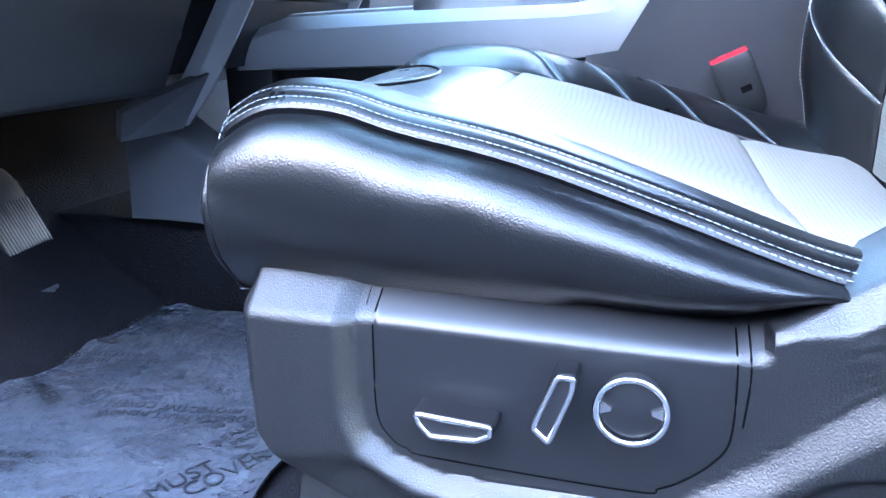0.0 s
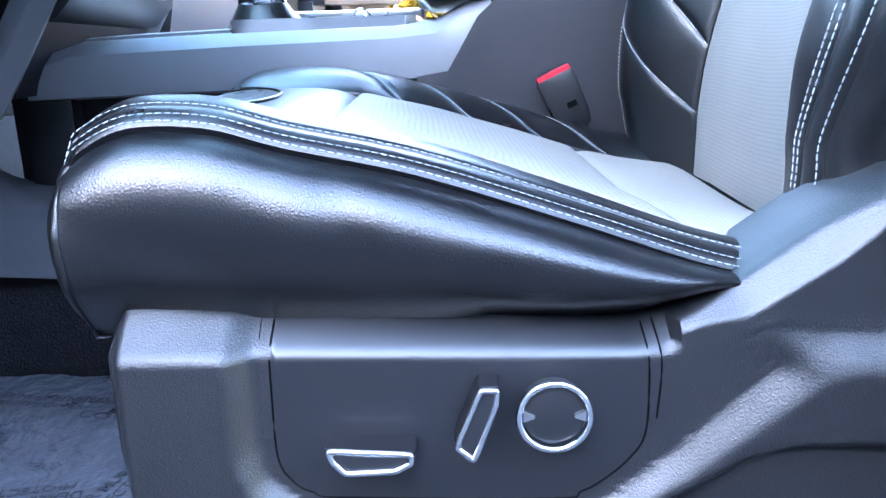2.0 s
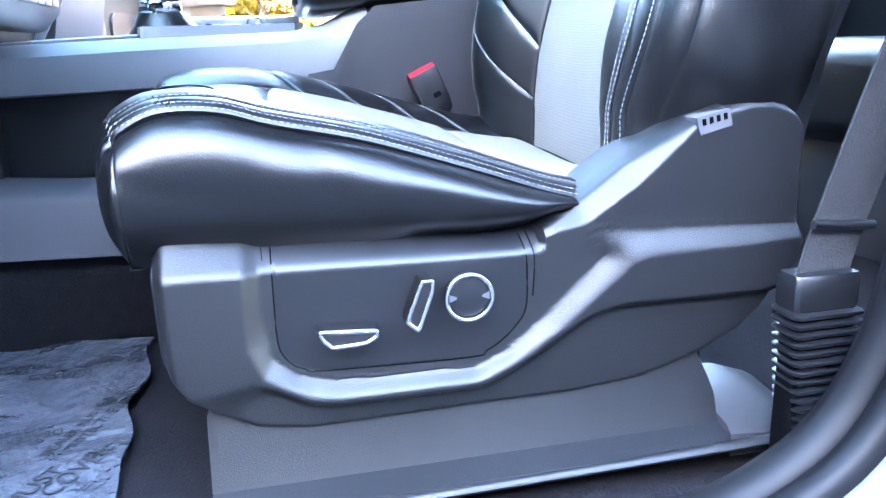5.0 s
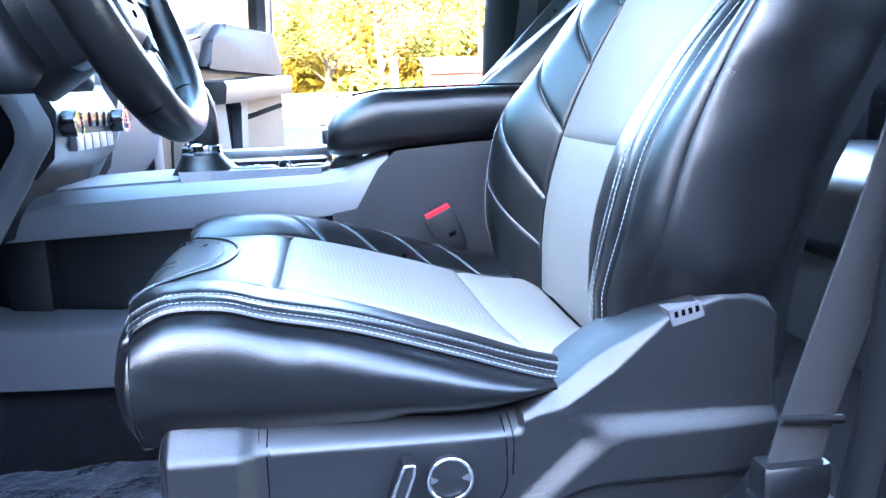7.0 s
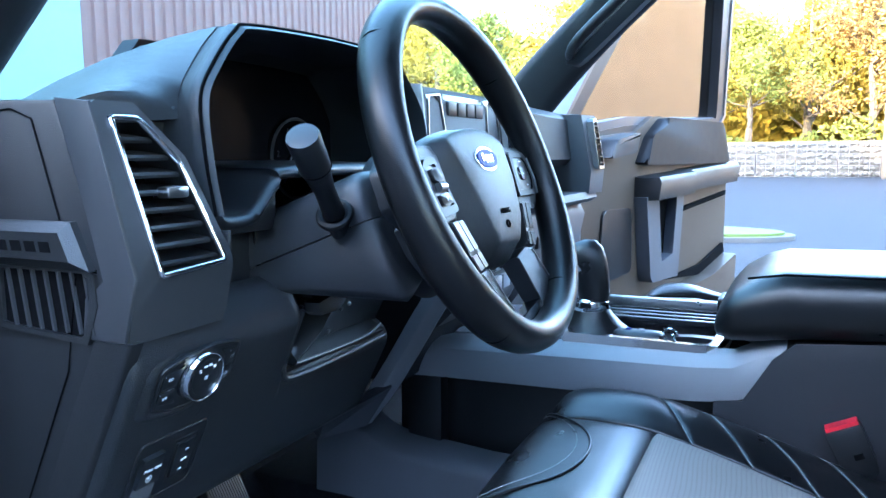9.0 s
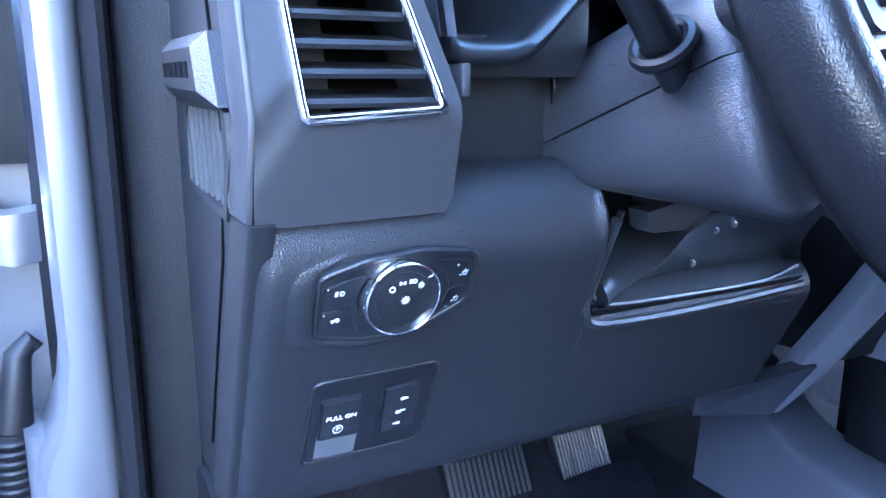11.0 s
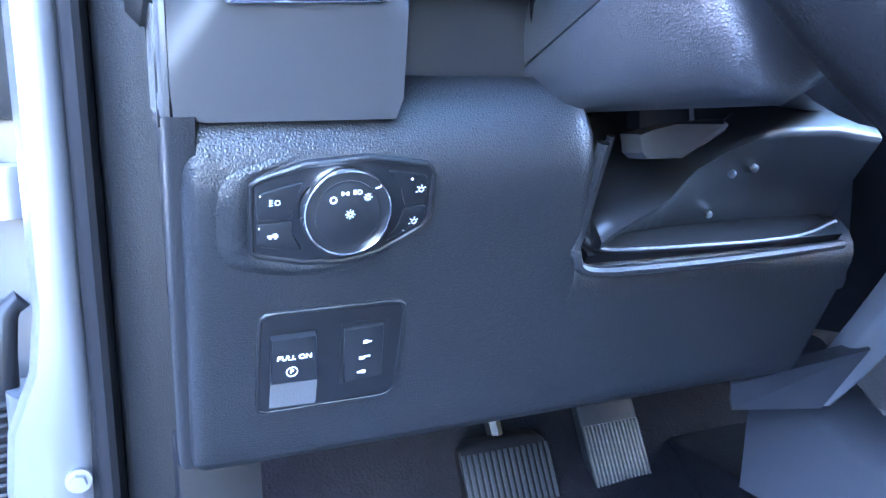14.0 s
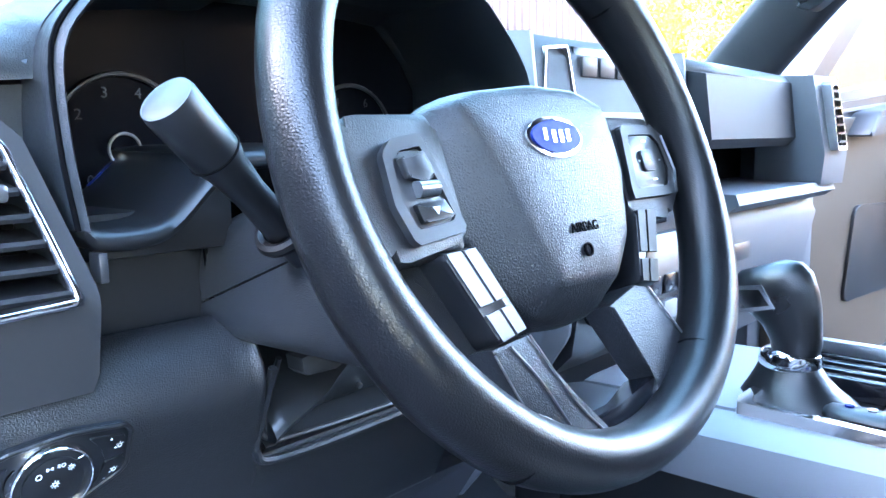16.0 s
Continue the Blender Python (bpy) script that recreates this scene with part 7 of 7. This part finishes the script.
part("handle_bar", tube(curve([(0.47, 1.27, 1.62), (0.50, 1.23, 1.60), (0.515, 1.225, 1.52), (0.49, 1.23, 1.44), (0.44, 1.27, 1.40)], 6), 0.012, 10), BLACK_PLASTIC, grab2)

# rear bench
bench = thing("rear_bench", "black leather rear bench seat", "bench seat", at=(1.0, 0.55, 0.69))
part("bench_cushion", box(0.70, 1.22, -0.06, 1.16, 0.86, 1.02, 0.04, 4), BLACK_LEATHER, bench)
part("bench_base", box(0.76, 1.2, -0.02, 1.12, 0.67, 0.87, 0.01), CONSOLE_GREY, bench)
part("bench_back", box(1.2, 1.38, -0.06, 1.16, 0.9, 1.50, 0.04, 4), BLACK_LEATHER, bench)

# ---- passenger door, open ----
pdoor = thing("passenger_door", "open black passenger door with tinted window", "car door", at=(-0.62, 1.42, 0.7))
DD = Vector((0.27, 0.96, 0)).normalized()
DNN = Vector((0.96, -0.27, 0)).normalized()


def pd(s, z, d=0.0):
    """A point of the open passenger door: s along it from the hinge, d out of its inner face."""
    return Vector((-0.62, 1.42, 0)) + DD * s + DNN * d + Vector((0, 0, z))


part("door_shell", prism([(-0.02, 0.62), (1.22, 0.62), (1.30, 0.80), (1.31, 1.25), (1.24, 1.44), (0.5, 1.42), (-0.02, 1.36)], pd, -0.16, -0.02, 0.01), CAR_PAINT, pdoor, "silver painted door shell")
part("door_panel", prism(rounded([(0.02, 0.76), (1.18, 0.76), (1.25, 0.86), (1.26, 1.24), (1.17, 1.42), (0.62, 1.425), (0.50, 1.37), (0.40, 1.335), (0.02, 1.335)], 0.08), pd, -0.03, 0.0, 0.008), WARM_LIT_TRIM, pdoor, "grained dark door panel, warm light put into its colour")
part("upper_panel", prism(rounded([(0.50, 1.27), (1.22, 1.27), (1.15, 1.415), (0.66, 1.42), (0.56, 1.36)], 0.1), pd, -0.01, 0.035, 0.02), RUBBER, pdoor, "padded black upper panel")
part("arm_rest", loft([[pd(s, z - 0.035, 0.0), pd(s, z - 0.035, w), pd(s, z + 0.02, w + 0.008), pd(s, z + 0.035, w), pd(s, z + 0.038, 0.0)] for s, z, w in ((0.505, 1.195, 0.03), (0.52, 1.198, 0.075), (0.78, 1.210, 0.08), (0.80, 1.215, 0.055), (1.0, 1.225, 0.055), (1.235, 1.235, 0.05), (1.255, 1.235, 0.02))]), BLACK_PLASTIC, pdoor, "black door armrest")
# Flat near-black plate paints the pocket's inner shade.
part("pull_cup_shade", prism([(0.585, 1.165), (0.72, 1.17), (0.695, 0.98), (0.615, 0.96)], pd, 0.0, 0.012, 0.004), SEAM_SHADE, pdoor, "near-black plate for the shade in the pull pocket")
part("pull_frame", ring_plate(polar([(0.50, 1.175), (0.775, 1.185), (0.74, 0.90), (0.54, 0.90)], (0.645, 1.06), 48), polar([(0.585, 1.165), (0.72, 1.17), (0.695, 0.98), (0.615, 0.96)], (0.645, 1.06), 48), pd, 0.0, 0.045), CONSOLE_GREY, pdoor, "dark grey pull handle surround")
part("window_switch", prism(rounded([(0.26, 1.29), (0.43, 1.31), (0.45, 1.37), (0.30, 1.345)], 0.15), pd, -0.01, 0.05, 0.01), GREY_TRIM, pdoor, "grey switch pod")
part("speaker_cover", prism(rounded([(0.27, 0.92), (0.48, 0.94), (0.475, 1.14), (0.30, 1.14)], 0.12), pd, 0.0, 0.008, 0.003), BLACK_PLASTIC, pdoor, "fine-grilled speaker cover")
# Groove drawn as a near-black strip of painted shade.
part("groove_shade", prism([(0.86, 1.125), (1.24, 1.165), (1.24, 1.148), (0.865, 1.108)], pd, 0.0, 0.006), SEAM_SHADE, pdoor, "near-black strip for the shade in a groove")
part("door_pocket", prism(rounded([(0.55, 0.77), (1.22, 0.79), (1.24, 0.93), (1.0, 0.87), (0.62, 0.84)], 0.1), pd, 0.0, 0.06, 0.01), WARM_LIT_TRIM, pdoor, "dark map pocket, warm light put into its colour")
# Painted shade above the map pocket's edge.
part("pocket_shade", prism([(0.72, 0.885), (1.0, 0.905), (1.22, 0.965), (1.235, 0.93), (1.0, 0.868)], pd, 0.0, 0.01), SEAM_SHADE, pdoor)
WIN = [(0.14, 1.35), (0.46, 1.39), (1.18, 1.435), (1.215, 1.90), (0.80, 1.93), (0.62, 1.85)]
WOUT = [(0.06, 1.33), (0.46, 1.37), (1.24, 1.42), (1.295, 1.955), (0.78, 1.985), (0.58, 1.90)]
wc = (0.82, 1.60)
part("window_frame", ring_plate(polar(WOUT, wc, 72), polar(WIN, wc, 72), pd, -0.09, -0.015), PANEL_PLASTIC, pdoor, "black window frame")
part("frame_skin", ring_plate(polar(shrink(WOUT, wc, 1.03), wc, 72), polar(shrink(WOUT, wc, 0.995), wc, 72), pd, -0.11, -0.01), CAR_PAINT, pdoor, "silver outer window frame")
glass = part("window_glass", prism(polar(shrink(WIN, wc, 1.01), wc, 72), pd, -0.054, -0.050), REFLECTION_GLASS, pdoor, "side window, tan reflection put into its brown tint")

# windscreen
ws = solo("windscreen", loft([[(-0.98, y, 1.30), (-0.975, y, 1.302), (-0.075, y, 1.885), (-0.08, y, 1.883)] for y in (-0.10, 0.55, 1.20)]), CLEAR_GLASS, "clear windscreen glass", "windscreen", kind="structure")
ws.visible_shadow = False

# outside of the truck's front
solo("bonnet", box(-2.3, -1.03, -0.22, 1.34, 0.75, 1.16, 0.06, 3), CAR_PAINT, "silver painted bonnet", "bonnet", kind="structure")


# ---- outside ----
gnd = bmesh.new()
bmesh.ops.create_grid(gnd, x_segments=60, y_segments=60, size=220.0)
solo("ground", gnd, ASPHALT, "pale grey asphalt of a car park, half in shade", "ground", kind="structure")


def corrugated(name, p0, p1, z0, z1, pitch, depth, mat):
    """A ribbed metal wall between two ground points."""
    a, b = Vector(p0), Vector(p1)
    d = (b - a)
    n = Vector((-d.y, d.x)).normalized()
    k = int(d.length / pitch)
    line = []
    for i in range(k):
        for f, o in ((0.0, 0), (0.35, 0), (0.5, 1), (0.85, 1)):
            p = a + d * ((i + f) / k) + n * o * depth
            line.append(p)
    line += [b, b - n * 0.3, a - n * 0.3]
    return loft([[(p.x, p.y, z) for p in line] for z in (z0, z1)])


hall = thing("red_hall", "large hall clad in faded red corrugated metal", "building", at=(-16, -16, 0))
part("wall", corrugated("wall", (-15.0, 26.0), (-15.0, 12.1), 0.0, 12.5, 0.36, 0.06, RED_METAL), RED_METAL, hall, "faded red corrugated cladding")
# Unseen wing added; height and dark grey set to block sun and fill.
part("wall", corrugated("wall", (-15.4, -18.0), (26.0, -18.0), 0.0, 13.5, 0.36, 0.06, GREY_CLAD), GREY_CLAD, hall, "unseen grey corrugated wall, added to shade the truck")
part("corner_wall", box(-15.3, -14.9, -18.0, 12.1, 0.0, 12.5), PALE_WALL, hall, "pale cladding bay")
part("corner_trim", box(-15.15, -14.85, 25.9, 26.25, 0, 12.6), PALE_WALL, hall, "pale corner flashing")
part("roof", box(-15.5, 26.2, -36.0, -17.9, 13.5, 13.8), PALE_WALL, hall)
part("roof", box(-30.0, -14.8, -32.0, 26.2, 12.5, 12.8), PALE_WALL, hall)

# Building added behind the truck to give the window its tan reflection.
tan = thing("tan_reflected_building", "sunlit tan brick building added for the door window to reflect", "building", at=(22, 20, 0))
part("wall", box(19.0, 27.0, 2.0, 46.0, 0.0, 9.0), TAN_BRICK, tan, "tan brickwork")
part("parapet", box(18.9, 27.1, 1.9, 46.1, 9.0, 9.35, 0.03), PALE_WALL, tan)

# kerbed grass island
isl = thing("grass_island", "kerbed grass island on the car park", "grass island", kind="structure", at=(-2.3, 12.2, 0))
eo = [(-2.3 + 2.2 * math.cos(t), 12.2 + 1.0 * math.sin(t)) for t in np.linspace(0, 2 * math.pi, 41)[:-1]]
ei = [(-2.3 + 2.05 * math.cos(t), 12.2 + 0.85 * math.sin(t)) for t in np.linspace(0, 2 * math.pi, 41)[:-1]]
part("kerb", ring_plate(eo, ei, lambda a, b, d: Vector((a, b, d)), 0.0, 0.07), KERB, isl, "pale concrete kerb")
part("turf", prism(ei, lambda a, b, d: Vector((a, b, d)), 0.0, 0.11), GRASS_MAT, isl, "short green turf")

rng = random.Random(5)


def blob(bm, c, r, rng_, sq=1.0):
    """A rough low stone or clump."""
    made = bmesh.ops.create_icosphere(bm, subdivisions=1, radius=1.0)["verts"]
    off = rng_.random() * 50
    sx, sy, sz = r * rng_.uniform(0.8, 1.3), r * rng_.uniform(0.8, 1.2), r * rng_.uniform(0.6, 1.0) * sq
    for v in made:
        k = 1 + 0.35 * noise.noise(v.co * 1.7 + Vector((off, 0, 0)))
        v.co = Vector((c[0] + v.co.x * sx * k, c[1] + v.co.y * sy * k, c[2] + v.co.z * sz * k))


# gabion wall: wire baskets of stones
gab = thing("gabion_wall", "long gabion wall of wire baskets filled with grey stones", "stone wall", at=(0, 45, 0))
for bx in range(12):
    x0 = -12.5 + bx * 2.0
    core_ = part("basket_core", box(x0, x0 + 1.96, 45.2, 46.0, 0.0, 1.9, 0.05), STONE, gab, "packed stones")
    st = bmesh.new()
    for r in range(6):
        for k in range(8):
            blob(st, (x0 + 0.14 + k * 0.24 + rng.uniform(-0.05, 0.05), 45.15 + rng.uniform(-0.05, 0.05), 0.17 + r * 0.31 + rng.uniform(-0.05, 0.05)), 0.15, rng)
    tagged(part("stones", st, STONE, gab, "grey rubble stones"), kind="stuff")
    wire = join(*[box(x0 + 0.02 + q * 0.48, x0 + 0.035 + q * 0.48, 44.95, 44.965, 0, 1.9) for q in range(5)], *[box(x0, x0 + 1.96, 44.95, 44.965, 0.02 + q * 0.6, 0.035 + q * 0.6) for q in range(4)])
    part("wire_mesh", wire, BRUSHED, gab, "galvanised wire mesh", 0)

# red refuse shed with a post
shed = thing("red_shed", "small red board shed with pale notice", "shed", at=(7.0, 41, 0))
part("wall", box(5.2, 9.7, 40.0, 43.0, 0.0, 2.6, 0.02), RED_BOARD, shed, "red boards")
for k in range(14):
    part("board", box(5.22 + k * 0.32, 5.52 + k * 0.32, 39.96, 40.0, 0.05, 2.55, 0.01), RED_BOARD, shed)
part("roof", loft([[(x, 39.7, 2.6), (x, 43.3, 3.5), (x, 43.3, 3.62), (x, 39.7, 2.72)] for x in (5.0, 9.9)]), RED_METAL, shed, "red lean-to roof")
part("notice", box(7.6, 8.5, 39.93, 39.96, 0.9, 1.9), MARK, shed, "white notice")
gpost = solo("gate_post", tube([(3.5, 42.0, 0), (3.5, 42.0, 3.6)], 0.22, 12), BARK, "weathered timber post beside the red shed", "post")
bins = thing("dark_bin", "dark refuse bin beside the shed", "bin", at=(4.6, 42, 0))
part("bin_body", loft([[(4.6 - w, 42 - w, z), (4.6 + w, 42 - w, z), (4.6 + w, 42 + w, z), (4.6 - w, 42 + w, z)] for z, w in ((0.0, 0.5), (1.3, 0.6), (1.45, 0.5))]), PANEL_PLASTIC, bins)


# trees
def leaf_cloud(bm_v, bm_f, centre, radius, count, size, rng_):
    for _ in range(count):
        u, v, w = rng_.gauss(0, 0.45), rng_.gauss(0, 0.45), rng_.gauss(0, 0.45)
        p = Vector((centre[0] + u * radius, centre[1] + v * radius, centre[2] + w * radius * 0.8))
        a = Vector((rng_.uniform(-1, 1), rng_.uniform(-1, 1), rng_.uniform(-1, 1))).normalized() * size * rng_.uniform(0.6, 1.4)
        b = a.orthogonal().normalized() * size * rng_.uniform(0.4, 0.8)
        i = len(bm_v)
        bm_v += [p - a, p + b, p + a, p - b]
        bm_f.append((i, i + 1, i + 2, i + 3))


def tree(x, y, h, leaf, label, seed, bare=False):
    r_ = random.Random(seed)
    tr = thing("tree", label, "tree", "trees beyond the car park", at=(x, y, 0))
    limbs = []
    trunk = [(x, y, 0), (x + r_.uniform(-0.2, 0.2), y, h * 0.35), (x + r_.uniform(-0.3, 0.3), y + 0.2, h * 0.65), (x + r_.uniform(-0.5, 0.5), y, h * 0.95)]
    pts = curve(trunk, 5)
    part("trunk", tube([tuple(p) for p in pts], [0.028 * h * (1 - 0.92 * k / (len(pts) - 1)) for k in range(len(pts))], 8), BARK, tr)
    verts, faces = [], []
    wood = bmesh.new()
    for k in range(16 if not bare else 24):
        q = r_.uniform(0.25, 0.95)
        base = Vector(pts[int(q * (len(pts) - 1))].tolist())
        ang = r_.uniform(0, 2 * math.pi)
        ln = h * (0.40 * (1 - q) + 0.13)
        tip = base + Vector((math.cos(ang) * ln, math.sin(ang) * ln, ln * r_.uniform(0.4, 0.9)))
        mid = base.lerp(tip, 0.5) + Vector((0, 0, -0.05 * ln))
        wood = join(wood, tube([base, mid, tip], [0.010 * h * (1 - q * 0.7), 0.006 * h * (1 - q * 0.7), 0.0015 * h], 5))
        if not bare or r_.random() < 0.4:
            for f in (0.45, 0.75, 1.0):
                leaf_cloud(verts, faces, base.lerp(tip, f), h * r_.uniform(0.08, 0.15), 170 if not bare else 40, 0.13, r_)
    part("branchwork", wood, BARK, tr)
    me = bpy.data.meshes.new("crown")
    me.from_pydata([v - Vector((x, y, 0)) for v in verts], [], faces)
    me.materials.append(leaf)
    ob = new("crown", me)
    ob.parent = tr
    return tr


spots = [(-34, 50, 12, 0), (-27, 56, 13, 0), (-21, 50, 11, 1), (-15.5, 55, 13, 0), (-11, 51, 10, 3), (-7, 56, 12, 0), (-3.5, 52, 10, 1), (0.0, 57, 13, 0), (3.5, 53, 11, 2), (7, 55, 12, 1), (10.5, 53, 12, 1), (14, 57, 13, 0), (18, 53, 11, 1), (23, 57, 12, 0), (29, 54, 12, 2), (-42, 48, 13, 1), (-50, 52, 12, 0), (36, 55, 12, 1)]
kinds = ((LEAF_YELLOW, "autumn tree with bright yellow leaves", False), (LEAF_GREEN, "tree with yellow-green leaves", False), (LEAF_RUST, "tree with rust-coloured leaves", False), (LEAF_RUST, "nearly bare pale-barked tree", True))
for k, (x, y, h, kd) in enumerate(spots):
    tree(x, y, h, kinds[kd][0], kinds[kd][1], 40 + k, kinds[kd][2])

# brush under the trees and far woods behind them
for name, n, y0, y1, zmax, size, leaf, lab in (("undergrowth", 26000, 47.0, 52.0, 2.6, 0.16, LEAF_RUST, "tangled rust and yellow undergrowth"), ("far_woods", 80000, 60.0, 74.0, 22.0, 0.5, LEAF_YELLOW, "hazy line of yellow woods"), ("hedge", 16000, 48.0, 53.0, 4.5, 0.18, LEAF_GREEN, "yellow-green bushes")):
    r_ = random.Random(len(name))
    verts, faces = [], []
    for _ in range(n):
        x = r_.uniform(-60, 50)
        top = zmax * (0.55 + 0.45 * noise.noise(Vector((x * 0.21, len(name), 0))))
        z = top * r_.random() ** 0.8
        p = Vector((x, r_.uniform(y0, y1), max(z, 0.05)))
        a = Vector((r_.uniform(-1, 1), r_.uniform(-1, 1), r_.uniform(-1, 1))).normalized() * size * r_.uniform(0.5, 1.4)
        b = a.orthogonal().normalized() * size * r_.uniform(0.3, 0.8)
        i = len(verts)
        verts += [p - a, p + b, p + a, p - b]
        faces.append((i, i + 1, i + 2, i + 3))
    me = bpy.data.meshes.new(name)
    me.from_pydata(verts, [], faces)
    me.materials.append(leaf)
    tagged(new(name, me), lab, "bushes", kind="stuff")
bank = solo("verge", box(-70, 60, 46.4, 80, -0.2, 0.25, 0.1), GRASS_MAT, "rough grass verge behind the wall", "verge", kind="structure")
